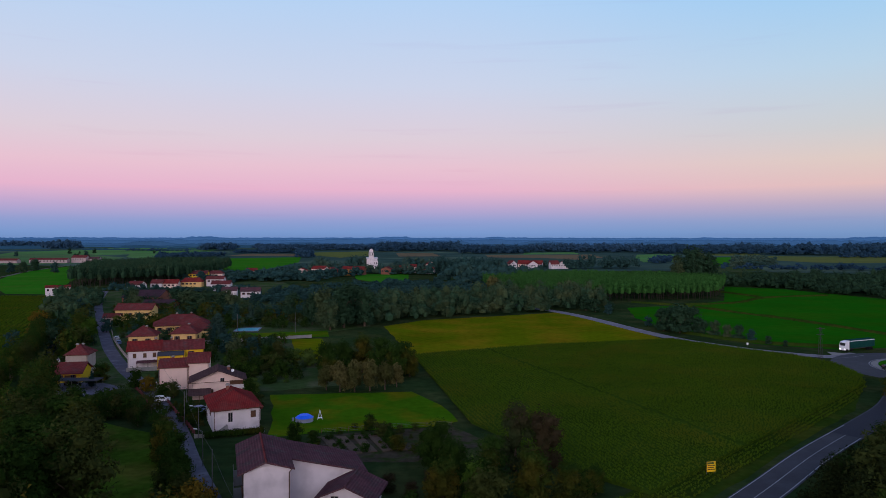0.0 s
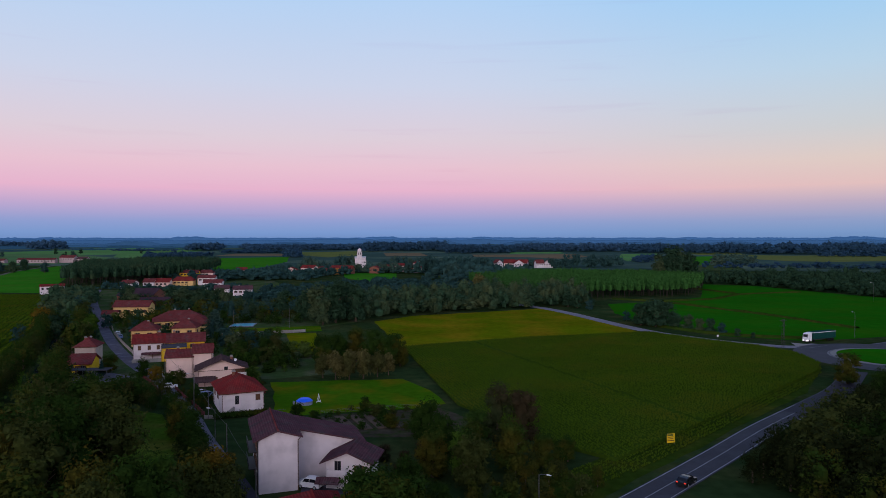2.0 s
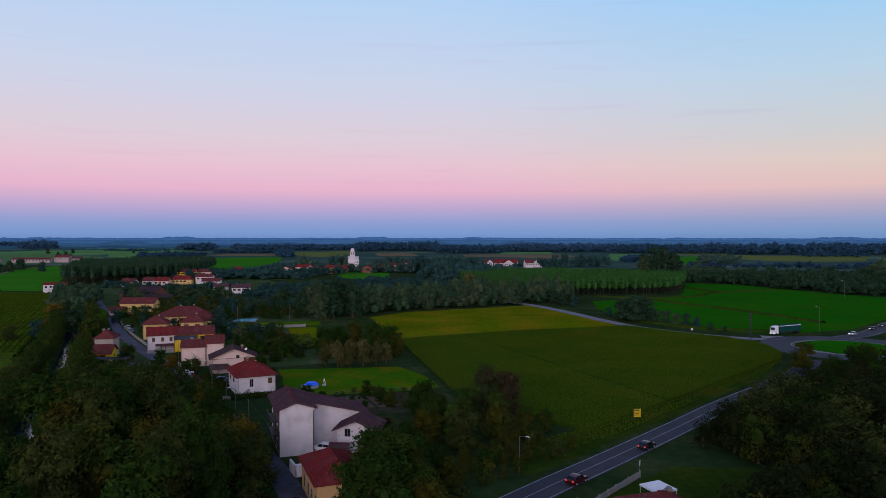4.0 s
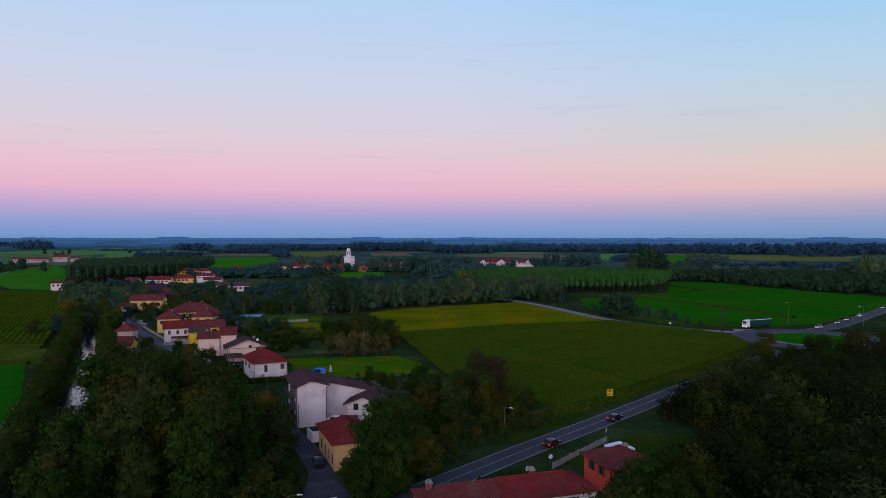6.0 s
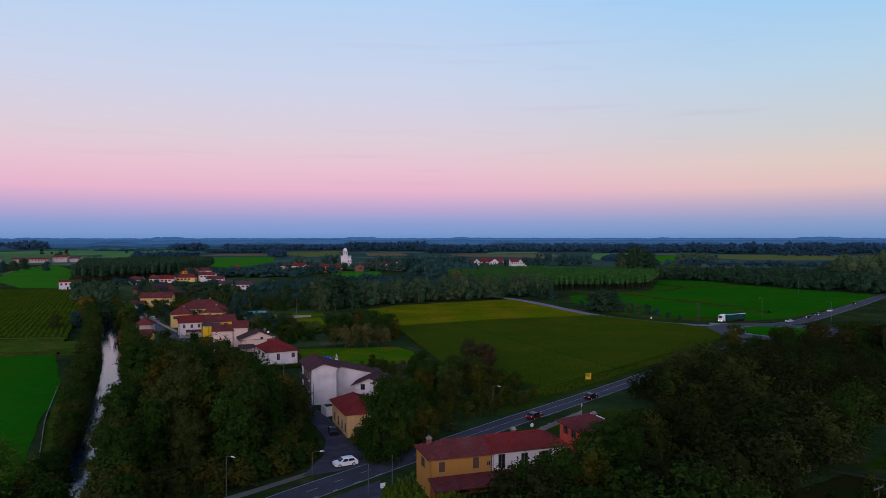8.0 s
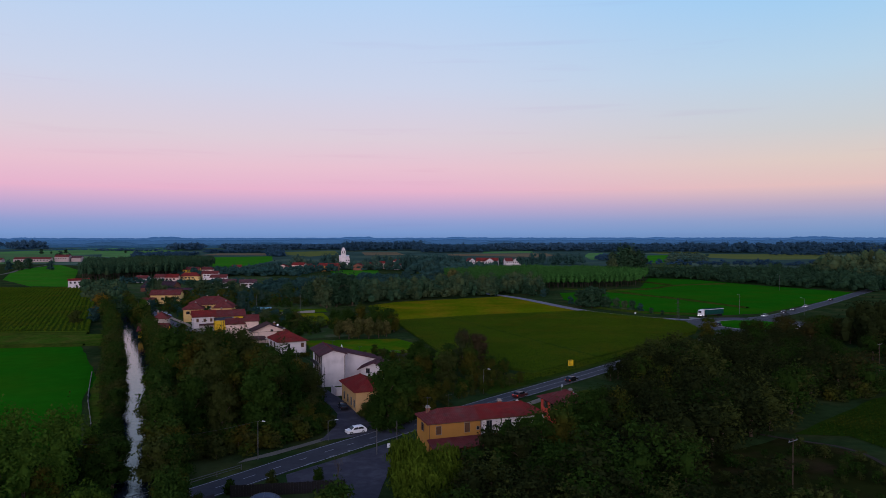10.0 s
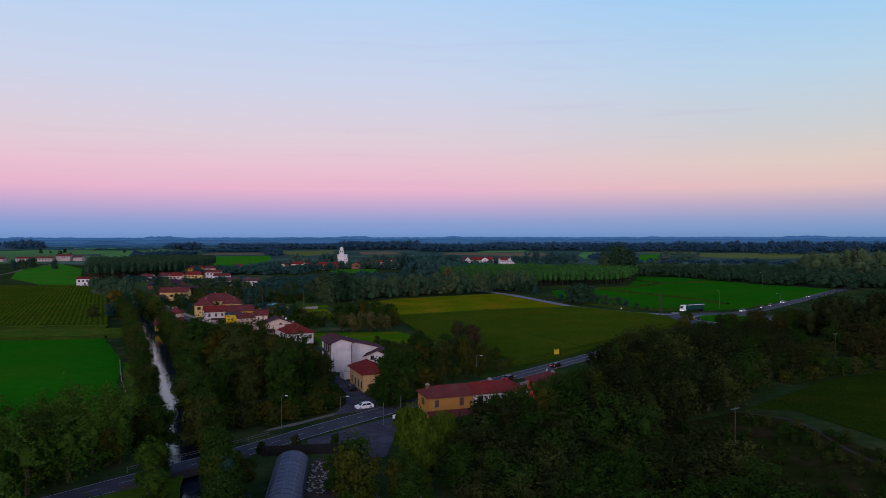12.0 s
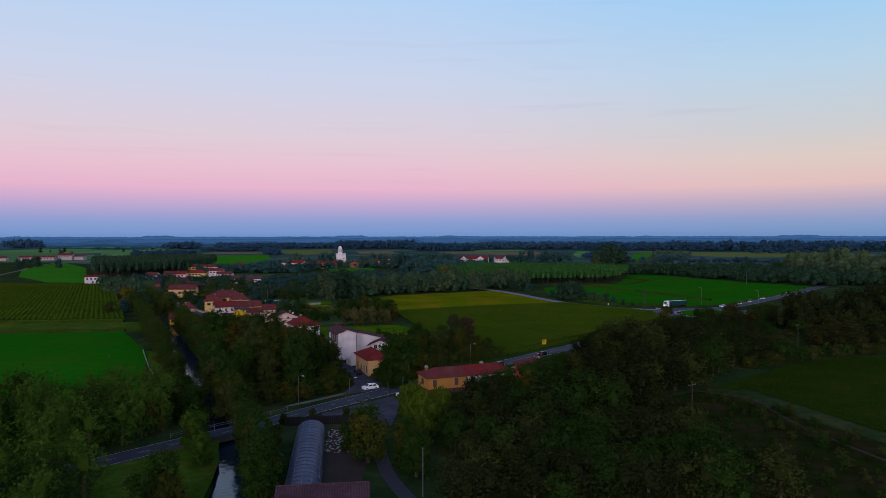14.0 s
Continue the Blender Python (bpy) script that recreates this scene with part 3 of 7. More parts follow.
tagged(part("leaves", maize(CORN, (-0.25, 1), 1.05, 0.75, 0.66, 0.74, 3, tracks=(((14, 258), (58, 140)),)), M["maize"], maize_field), kind="stuff")
west_field = thing("maize_field", Matrix(), "maize field with clearly striped rows beyond the river", "maize field")
west_field["kind"] = "stuff"
tagged(part("stalks", prism(inset_poly(CORN_W, 0.6)[::-1], 0.02, 1.3), M["maize_base"], west_field), kind="stuff")
tagged(part("leaves", maize(CORN_W, (-109, 258), 2.3, 1.5, 1.25, 1.45, 4), M["maize"], west_field), kind="stuff")

# ---- roads ----
main_pts = [(-400, -330), (-200, -135), (-110, -50), (-74, -18), (-51.8, 4.1), (-37.7, 17.7), (-22.0, 35.5), (-9.3, 48.6), (6.9, 65.2), (19.7, 78.4), (35.2, 93.6), (55, 113.5), (73, 132), (95, 152.5), (111, 168), (124, 184), (131, 193)]
main = smooth_line(main_pts)
road = setting("road", ribbon(main, -3.72, 2.8, 0.07), M["asphalt"], "two-lane grey asphalt country road with white lines", "road")
lane_main = [p for p in main if -70 < p.x < 94]
part("edge_line", ribbon(lane_main, -3.52, -3.34, 0.085), M["paint"], road, "white edge line")
part("edge_line", ribbon([p for p in lane_main if p.x > -2 or p.x < -26], 2.30, 2.48, 0.085), M["paint"], road, "white edge line")
part("centre_line", ribbon([p for p in lane_main if p.x > -6], -0.62, -0.48, 0.085), M["paint"], road, "solid white centre line")
for geo in dashes([p for p in lane_main if p.x <= -6], -0.55, 0.16, 3.0, 3.0, 0.085):
    part("lane_dash", geo, M["paint"], road)
for geo in dashes([p for p in lane_main if -30 <= p.x <= -2], 2.4, 0.2, 2.2, 2.6, 0.085):
    part("lane_dash", geo, M["paint"], road)
setting("verge", sheet([(30, 96), (44, 110), (70, 136), (100, 165), (116, 188), (124, 200), (127, 226), (118, 198), (82, 162), (43, 124), (29, 110), (22, 104), (14, 92), (17, 84)], 0.05, 0.4, 8), M["verge"], "strip of long grass between the road and the maize", "verge")
crop = thing("crop_field", Matrix(), "low dark green crop in even rows", "crop")
crop["kind"] = "stuff"
tagged(part("leaves", maize([(78, 44), (87, 42), (94, 0), (150, -18), (205, 20), (200, 74), (160, 87), (140, 85), (114, 72)], (1, 0.55), 1.4, 1.0, 0.03, 0.75, 14), M["crop_leaf"], crop), kind="stuff")
tufts = thing("long_grass", Matrix(), "rough long grass on the verge beside the maize", "grass")
tufts["kind"] = "stuff"
tagged(part("blades", maize([(28, 98), (44, 113), (70, 139), (100, 168), (118, 190), (125, 203), (118, 197), (84, 161), (44, 123), (31, 111), (22, 104)], (1, 1), 1.1, 0.9, 0.03, 0.75, 12), M["maize"], tufts), kind="stuff")
# the darker, newly laid stretch before the roundabout
setting("road_new_surface", ribbon([p for p in main if p.x > 84], -3.3, 2.9, 0.088), M["asphalt_new"], "fresh dark asphalt before the roundabout", "road")

RB = (159, 217)
def ring(r0, r1, z, n=64, c=RB):
    v = [(c[0] + r * math.cos(a * math.tau / n), c[1] + r * math.sin(a * math.tau / n), z) for a in range(n) for r in (r0, r1)]
    return v, [(2 * i, 2 * i + 1, (2 * i + 3) % (2 * n), (2 * i + 2) % (2 * n)) for i in range(n)]


rb = setting("road_roundabout", ring(18.0, 31.0, 0.075), M["asphalt"], "grey asphalt ring of a roundabout", "roundabout")
part("apron", ring(17.0, 19.3, 0.10), M["concrete"], rb, "pale paved apron")
part("edge_line", ring(19.7, 19.95, 0.09), M["paint"], rb, "white edge line")
isl = [(RB[0] + 17.2 * math.cos(a * math.tau / 48), RB[1] + 17.2 * math.sin(a * math.tau / 48)) for a in range(48)]
tagged(new("island", mesh("island", *prism(isl, 0.02, 0.35), M["paddy"])), "round green grass island of the roundabout", "traffic island", kind="structure")
north = smooth_line([(172, 243), (186, 251), (203, 266), (232, 294), (272, 333), (330, 392), (420, 480), (520, 585)])
nr = setting("road_north", ribbon(north, -4.2, 4.2, 0.07), M["asphalt"], "grey asphalt road leading on past rice fields", "road")
part("edge_line", ribbon(north, -3.6, -3.4, 0.085), M["paint"], nr, "white edge line")
part("edge_line", ribbon(north, 3.4, 3.6, 0.085), M["paint"], nr, "white edge line")
lane = smooth_line([(150, 246), (138, 240), (127, 245), (116, 254), (105, 268), (97, 281), (89, 305), (77, 351), (69, 375), (60, 394), (40, 430), (20, 470)])
ln_ob = setting("road_lane", ribbon(lane, -3.2, 3.2, 0.065), M["asphalt_pale"], "narrow pale asphalt lane between the fields", "road")
part("edge_line", ribbon(lane, -2.6, -2.45, 0.08), M["paint"], ln_ob, "white edge line")
part("edge_line", ribbon(lane, 2.45, 2.6, 0.08), M["paint"], ln_ob, "white edge line")
southeast = smooth_line([(160, 190), (185, 188), (230, 190), (330, 200)])
setting("road_side", ribbon(southeast, -4, 4, 0.065), M["asphalt_new"], "dark asphalt road leaving the roundabout", "road")
tri_isl = [(141, 250), (146, 246), (139, 243)]
tagged(new("splitter", mesh("splitter", *prism(tri_isl, 0.03, 0.16), M["concrete"])), "small paved splitter island", "traffic island", kind="structure")

village_pts = [(-14, 51), (-17, 60), (-20.5, 72), (-26, 86), (-33, 100), (-39.5, 112), (-48, 128), (-56, 144.5), (-66, 163), (-77, 181), (-89, 198.5), (-103.5, 220), (-123.5, 253), (-139, 281), (-160, 320), (-182, 362), (-203, 402), (-230, 457), (-262, 530)]
village = smooth_line(village_pts)
setting("road_village_lower", ribbon([p for p in village if p.y < 113], -2.2, 2.2, 0.056), M["asphalt_street"], "worn dark foot of the village street", "street")
setting("road_village", ribbon([p for p in village if p.y > 108], -2.2, 2.2, 0.06), M["asphalt_old"], "patched narrow village street between gardens", "street")
setting("road_mouth", sheet([(-22.5, 45), (-9, 50.5), (-12.5, 58), (-16, 66), (-21, 66), (-20.5, 56)], 0.062, 0.2), M["asphalt_street"], "worn asphalt mouth of the village street", "street")
setting("pavement_yard", sheet([(-26, 25.5), (-9, 42.5), (-7.5, 33), (-9.5, 14), (-13.5, 12), (-15.5, 17.5), (-24, 17.5)], 0.058, 0.3), M["asphalt_street"], "worn asphalt yard beside the main road", "yard")
setting("pavement_verge", sheet([(-36, 32), (-30, 36.5), (-20, 47), (-19.5, 50), (-26, 43), (-35, 34.5)], 0.055, 0.2), M["gravel"], "dusty gravel verge of the main road", "verge")
drive = smooth_line([(-13, 14), (-12.5, 4), (-11.5, -6), (-9.5, -18), (-6.5, -28), (-2, -40)])
setting("road_drive", ribbon(drive, -1.3, 1.3, 0.05), M["asphalt"], "narrow paved drive under the trees", "drive")
setting("road_track", ribbon(smooth_line([(60, 52), (73, 41), (82, 32), (80, 12), (81, -8), (84, -30)]), -0.5, 0.5, 0.05), M["soil"], "brown earth farm track", "track")
setting("ground_scrub", sheet([(44, 26), (72, 42), (80, 34), (90, -8), (96, -60), (44, -60), (40, 0)], 0.04, 0.5, 8), M["scrub"], "rough ground with brown grass", "scrub")
setting("road_farm", ribbon(smooth_line([(-425, 600), (-446, 660), (-473, 746), (-508, 835), (-540, 960), (-580, 1090)]), -2.2, 2.2, 0.09), M["gravel"], "pale farm track beside a row of trees", "track")
setting("pavement_courtyard", sheet([(-22, 101), (-18, 104), (-9, 99), (-8, 94), (-17, 90), (-21, 93)], 0.055, 0.2), M["asphalt_street"], "paved courtyard beside the white farmhouse", "yard")
setting("pavement_forecourt", sheet([(-110, 196), (-98, 196), (-89, 190), (-95, 178), (-104, 182)], 0.055, 0.2), M["asphalt_old"], "paved forecourt", "yard")

# ---- trees ----
def crown(seed, lobes, leaves, size, droop=0.0, stretch=1.0, core=0.66, rings=4, segs=7, cores=99, sprays=(-0.62, 0.62)):
    """lobes: (x, y, z, rx, rz). Leaf clumps on and in the lobes round a dark inner mass."""
    g = np.random.default_rng(seed)
    area = np.array([l[3] * (l[3] + l[4]) for l in lobes])
    v, f = [], []
    for idx, ((cx, cy, cz, rx, rz), share) in enumerate(zip(lobes, area / area.sum())):
        n = int(leaves * share)
        u = g.normal(size=(n, 3))
        u[:, 2] = np.where(u[:, 2] < -0.7, -u[:, 2] * 0.6, u[:, 2])
        u /= np.linalg.norm(u, axis=1)[:, None]
        rough = 1 + 0.16 * np.sin(u[:, 0] * 5 + cx) * np.sin(u[:, 1] * 6 + cy) + 0.12 * np.sin(u[:, 2] * 9 + cx * 3)
        r = rough * g.uniform(0.70, 1.14, n)
        p = np.array([cx, cy, cz]) + u * r[:, None] * np.array([rx, rx, rz])
        nrm = u + g.normal(size=(n, 3)) * 0.55
        nrm /= np.linalg.norm(nrm, axis=1)[:, None]
        a = np.cross(nrm, g.normal(size=(n, 3)))
        if droop:
            a = a * (1 - droop) + np.array([0, 0, -1.0]) * droop
        a /= np.linalg.norm(a, axis=1)[:, None] + 1e-9
        b = np.cross(nrm, a)
        s = size * g.uniform(0.6, 1.35, n)[:, None]
        for side in sprays:  # each clump: pointed sprays that spread from one twig
            d = a * math.cos(side) * stretch + b * math.sin(side)
            e = b * math.cos(side) - a * math.sin(side)
            q = np.stack([p - d * s * 0.45 - e * s * 0.42, p - d * s * 0.45 + e * s * 0.42, p + d * s * 0.85], 1).reshape(-1, 3)
            o = len(v)
            v += q.tolist()
            f += [(o + 3 * i, o + 3 * i + 1, o + 3 * i + 2) for i in range(n)]
        if idx >= cores:
            continue
        # inner mass
        o = len(v)
        for i in range(rings + 1):
            th = math.pi * i / rings
            for k in range(segs):
                ph = math.tau * k / segs
                k2 = core * (1 + g.uniform(-0.14, 0.14))
                v.append((cx + rx * k2 * math.sin(th) * math.cos(ph), cy + rx * k2 * math.sin(th) * math.sin(ph), cz + rz * k2 * math.cos(th)))
        for i in range(rings):
            for k in range(segs):
                f.append((o + i * segs + k, o + i * segs + (k + 1) % segs, o + (i + 1) * segs + (k + 1) % segs, o + (i + 1) * segs + k))
    return v, f


def stem(seed, h, r, spread, limbs=4, fork=0.45):
    rnd = random.Random(seed)
    geos = [tube([(0, 0, -0.3), (0.05, 0, h * 0.15), (rnd.uniform(-.2, .2), rnd.uniform(-.2, .2), h * 0.5), (rnd.uniform(-.3, .3), rnd.uniform(-.3, .3), h * 0.85)], [r * 1.35, r, r * 0.7, r * 0.25], 7)]
    for i in range(limbs):
        a = i * math.tau / limbs + rnd.uniform(-.4, .4)
        z = h * (fork + 0.1 * i / limbs)
        geos.append(tube([(0, 0, z), (math.cos(a) * spread * .4, math.sin(a) * spread * .4, z + h * .14), (math.cos(a) * spread * .8, math.sin(a) * spread * .8, z + h * .25)], [r * .45, r * .3, r * .1], 5))
    return join(*geos)


def lobes_round(seed, h, w, n, base=0.30, flat=1.0):
    rnd = random.Random(seed)
    out = [(0, 0, h * (0.52 + base / 3), w * 0.58, h * (0.98 - base) * 0.46)]
    for i in range(n):
        a = i * 2.4 + rnd.uniform(-.4, .4)
        z = h * rnd.uniform(base + 0.10, 0.86)
        d = w * rnd.uniform(0.42, 0.62) * (1 - max(0, (z / h - 0.62)) * 1.3)
        r = w * rnd.uniform(0.26, 0.42)
        out.append((math.cos(a) * d, math.sin(a) * d, z, r, r * rnd.uniform(0.75, 1.05) * flat))
    for i in range(6 if base < 0.06 else 0):  # low boughs that hide the trunk
        a = i * 1.05 + rnd.uniform(-.3, .3)
        out.append((math.cos(a) * w * 0.46, math.sin(a) * w * 0.46, h * rnd.uniform(0.14, 0.24), w * rnd.uniform(0.32, 0.42), h * 0.17))
    return out


TREES, LIGHT = {}, {}


def tree_kind(key, label, mat, h, geo, trunk, light, name="tree"):
    """A pattern for single trees, and a lighter one for those that stand in woods."""
    ob = thing(name, Matrix.Translation((0, 0, -500)), label, name)
    part("trunk", trunk, M["trunk"], ob)
    part("crown", geo, M[mat], ob)
    TREES.setdefault(key, []).append((ob, h))
    slim = tube([(0, 0, -0.3), (0.1, 0, h * 0.3), (0, 0.1, h * 0.62)], [h * 0.028, h * 0.022, h * 0.01], 5, False)
    LIGHT.setdefault(key, []).append((np.array(light[0]), light[1], np.array(slim[0]), slim[1], mat, h))


def kinds(key, label, mats, h, w, lobes, base, leaves, size, stem_h, stem_r, spread, droop=0.0, stretch=1.0, name="tree", limbs=4, fork=0.45):
    for i, mat in enumerate(mats):
        s = sum(map(ord, key)) + 7 * i
        lb = lobes_round(s, h, w, lobes, base)
        tree_kind(key, label, mat, h, crown(s, lb, int(leaves * 1.2), size * 1.16, droop, stretch, 0.54, sprays=(0.0,)), stem(s, stem_h, stem_r, spread, limbs, fork), crown(s + 1, lb, int(leaves * 0.44), size * 1.28, droop, stretch, 0.45, 3, 6, 4, (0.0,)), name)


kinds("broad", "dark green broadleaf tree with a dense uneven crown", ("leaf", "leaf", "leaf", "leaf"), 10, 4.0, 15, 0.03, 2600, 0.285, 7.5, 0.28, 2.6)
kinds("tall", "tall dark green broadleaf tree with a loose crown", ("leaf", "leaf", "leaf"), 14, 3.9, 19, 0.03, 3100, 0.315, 11, 0.34, 2.6, limbs=5)
kinds("olive", "olive green tree with some leaves turning brown", ("leaf_olive", "leaf_olive"), 9, 3.8, 13, 0.03, 2600, 0.275, 6.5, 0.25, 2.4)
kinds("light", "lighter green broadleaf tree with a soft crown", ("leaf_light", "leaf_light", "leaf_light"), 11, 3.6, 17, 0.03, 2300, 0.27, 7.5, 0.26, 2.6)
kinds("willow", "yellow-green weeping willow with hanging foliage", ("leaf_willow", "leaf_willow"), 10, 4.2, 13, 0.10, 3000, 0.32, 7, 0.3, 2.4, 0.75, 1.9)
kinds("pale", "silvery green willow shrub with a feathery crown", ("leaf_pale", "leaf_pale"), 8, 3.2, 12, 0.08, 2100, 0.30, 5.5, 0.2, 2.0, 0.3, 1.5)
kinds("bush", "dark green rounded shrub", ("leaf", "leaf_olive", "leaf"), 3.2, 1.8, 8, 0.02, 620, 0.26, 2.0, 0.09, 1.0, name="shrub", limbs=3, fork=0.25)
kinds("oak", "dark olive tree in a dense wood", ("leaf_oak", "leaf_oak", "leaf_oak"), 10, 4.0, 15, 0.03, 1850, 0.34, 7.5, 0.28, 2.6)
kinds("bright", "bright yellow-green garden tree", ("leaf_bright", "leaf_bright"), 8, 3.6, 12, 0.03, 1400, 0.33, 5.5, 0.2, 2.2)
kinds("grown", "full-grown dark green tree with a deep billowing crown", ("leaf", "leaf", "leaf"), 15, 4.6, 22, 0.03, 3900, 0.275, 11, 0.34, 2.8, limbs=5)
kinds("grown_olive", "full-grown olive green tree with a deep billowing crown", ("leaf_olive", "leaf_warm"), 15, 4.4, 22, 0.03, 3900, 0.275, 11, 0.34, 2.8, limbs=5)
kinds("russet", "dark tree with russet brown leaves", ("leaf_russet", "leaf_russet"), 12, 4.2, 16, 0.03, 2600, 0.29, 9, 0.3, 2.6)
kinds("autumn", "broadleaf tree turning orange and brown", ("leaf_autumn",), 10, 4.0, 14, 0.03, 1500, 0.40, 7.5, 0.28, 2.6)
# _far kinds: coarser crowns whose leaf colours have the haze put in
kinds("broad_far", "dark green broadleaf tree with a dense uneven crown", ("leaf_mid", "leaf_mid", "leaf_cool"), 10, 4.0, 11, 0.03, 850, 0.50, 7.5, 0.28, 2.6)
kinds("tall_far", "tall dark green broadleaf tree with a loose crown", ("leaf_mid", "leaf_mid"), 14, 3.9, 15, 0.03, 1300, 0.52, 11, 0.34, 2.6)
for i in range(2):
    lb = [(0.15 * math.sin(k * 2.1), 0.15 * math.cos(k * 1.7), 1.2 + k * 0.95, 1.7 - k * 0.2, 1.0) for k in range(7)]
    tree_kind("cypress", "dark narrow conifer beside the houses", "leaf_cool", 8, crown(80 + i, lb, 1200, 0.24), stem(80 + i, 7, 0.16, 0.3, 2), crown(82 + i, lb, 500, 0.35))

TREE_RND = random.Random(77)


def pose_tree(x, y, s, wide, z=0.0):
    return Matrix.Translation((x, y, z)) @ Matrix.Rotation(TREE_RND.uniform(0, math.tau), 4, "Z") @ Matrix.Diagonal((s * wide, s * wide * TREE_RND.uniform(0.92, 1.08), s, 1))


def plant(key, x, y, h, wide=1.0, label="", group="", variant=None):
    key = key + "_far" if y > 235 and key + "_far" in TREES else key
    src, h0 = TREES[key][TREE_RND.randrange(len(TREES[key])) if variant is None else variant]
    return tagged(copy_thing(src, pose_tree(x, y, h / h0, wide)), label, "", group)


class Grove:
    """A wood whose trees nobody could count: real trees, joined by foliage colour into one thing."""
    def __init__(self):
        self.made = {}

    def add(self, mat, verts, faces, m):
        vs, fs, n = self.made.setdefault(mat, [[], [], [0]])
        mm = np.array(m)
        vs.append(verts @ mm[:3, :3].T + mm[:3, 3])
        fs += [tuple(i + n[0] for i in q) for q in faces]
        n[0] += len(verts)

    def tree(self, key, x, y, h, wide=1.0):
        cv, cf, tv, tf, mat, h0 = LIGHT[key][TREE_RND.randrange(len(LIGHT[key]))]
        m = pose_tree(x, y, h / h0, wide)
        self.add(mat, cv, cf, m)
        self.add("trunk", tv, tf, m)

    def done(self, label):
        ob = thing("wood", Matrix(), label, "wood")
        ob["kind"] = "stuff"
        for mat, (vs, fs, _n) in self.made.items():
            tagged(part("trunks" if mat == "trunk" else "foliage", (np.concatenate(vs).tolist(), fs), M[mat], ob), kind="stuff")


def spots(poly, spacing, seed, avoid=()):
    rnd = random.Random(seed)
    xs, ys = [p[0] for p in poly], [p[1] for p in poly]
    y, odd = min(ys), 0
    while y <= max(ys):
        x = min(xs) + (spacing / 2 if odd else 0)
        while x <= max(xs):
            px, py = x + rnd.uniform(-.38, .38) * spacing, y + rnd.uniform(-.38, .38) * spacing
            if inside(px, py, poly) and all((px - ax) ** 2 + (py - ay) ** 2 > ar * ar for ax, ay, ar in avoid):
                yield px, py, rnd
            x += spacing
        y, odd = y + spacing * 0.87, 1 - odd


def grove(keys, poly, spacing, h0, h1, seed, label, wide=1.0, avoid=()):
    gr = Grove()
    for x, y, rnd in spots(poly, spacing, seed, avoid):
        gr.tree(rnd.choice(keys), x, y, rnd.uniform(h0, h1), wide * rnd.uniform(0.9, 1.2))
    gr.done(label)


def singles(keys, poly, spacing, h0, h1, seed, group, wide=1.0, avoid=()):
    for x, y, rnd in spots(poly, spacing, seed, avoid):
        if x < river_x(y) + (8.0 if y < 100 else 7.6):
            continue
        plant(rnd.choice(keys), x, y, rnd.uniform(h0, h1), wide * rnd.uniform(0.9, 1.2), group=group)


# riverside wood between the river and the street
singles(["grown", "grown_olive", "grown_olive", "tall", "grown"], [(-58, 46), (-41, 41), (-31, 47), (-29, 62), (-32, 68), (-60, 68)], 7.0, 13, 19, 1, "riverside wood", 0.95)
singles(["broad", "broad", "olive"], [(-76, 108), (-64, 112), (-66, 126), (-82, 152), (-93, 150)], 5.8, 8, 11, 2, "riverside wood", 1.1)
grove(["broad", "bush", "broad"], [(-62, 148), (-58, 138), (-70, 158), (-82, 170), (-90, 164), (-84, 160)], 4.6, 3.5, 6.5, 3, "riverside thicket of dark green trees and shrubs")
grove(["broad", "olive", "tall"], [(-46, 116), (-42, 108), (-37, 94), (-42, 100), (-50, 118)], 5.0, 4, 7, 4, "dark green trees beside the village street")
grove(["bush", "bush", "olive"], [(-37, 86), (-44, 98), (-50, 92), (-66, 100), (-72, 96), (-66, 86)], 4.2, 1.6, 3.6, 43, "low shrubs at the edge of the meadow", 1.2)
singles(["grown", "grown_olive", "grown_olive"], [(-68, 88), (-62, 70), (-50, 70), (-49, 92)], 6.0, 16, 20, 44, "riverside wood", 1.0)
singles(["broad", "olive", "light"], [(-49, 72), (-34, 70), (-33, 82), (-48, 86)], 5.6, 6, 9, 47, "riverside wood", 1.1)
grove(["oak", "oak", "broad"], [(136, 170), (150, 158), (176, 163), (204, 178), (186, 184), (165, 183), (142, 182)], 6.0, 7, 10, 45, "dark trees beside the roundabout", 1.3)
for x, y, h in ((39, 54.5, 8.5), (43, 59.5, 8), (47.5, 62, 8), (52, 66, 8), (37.5, 49, 8.5)):
    plant("oak", x, y, h, 1.15, label="dark olive tree beside the red house", group="garden trees")
grove(["bush", "bush", "olive", "bush"], [(-50, 32), (-37, 35), (-28, 43), (-24, 50), (-31, 51), (-44, 43), (-56, 40)], 3.0, 2.2, 4.2, 46, "dark undergrowth between the wood and the road", 1.3)
# both banks of the river
bank_w = Grove()
for i in range(85):
    rnd = random.Random(900 + i)
    y = 38 + i * 3.2
    if y > 72:
        bank_w.tree(rnd.choice(["broad", "broad", "tall", "olive"]), river_x(y) - 6.2 - rnd.uniform(0, 3.6), y + rnd.uniform(-2, 2), rnd.uniform(5.5, 9) * (1.15 if y > 105 else 0.9), 1.1)
    else:
        bank_w.tree(rnd.choice(["bush", "bush", "olive"]), river_x(y) - 5.0 - rnd.uniform(0, 3), y + rnd.uniform(-2, 2), rnd.uniform(2.4, 4.6), 1.2)
bank_w.done("uneven row of dark trees and shrubs on the river bank")
bank_e = Grove()
for i in range(54):
    rnd = random.Random(1900 + i)
    y = 104 + i * 4.2
    if y < 182 or y > 226:
        bank_e.tree(rnd.choice(["broad", "bush", "tall", "broad"]), river_x(y) + 5.0 + rnd.uniform(0, 4), y, rnd.uniform(6, 10), 1.1)
for i in range(26):
    rnd = random.Random(2900 + i)
    y = 116 + i * 2.8
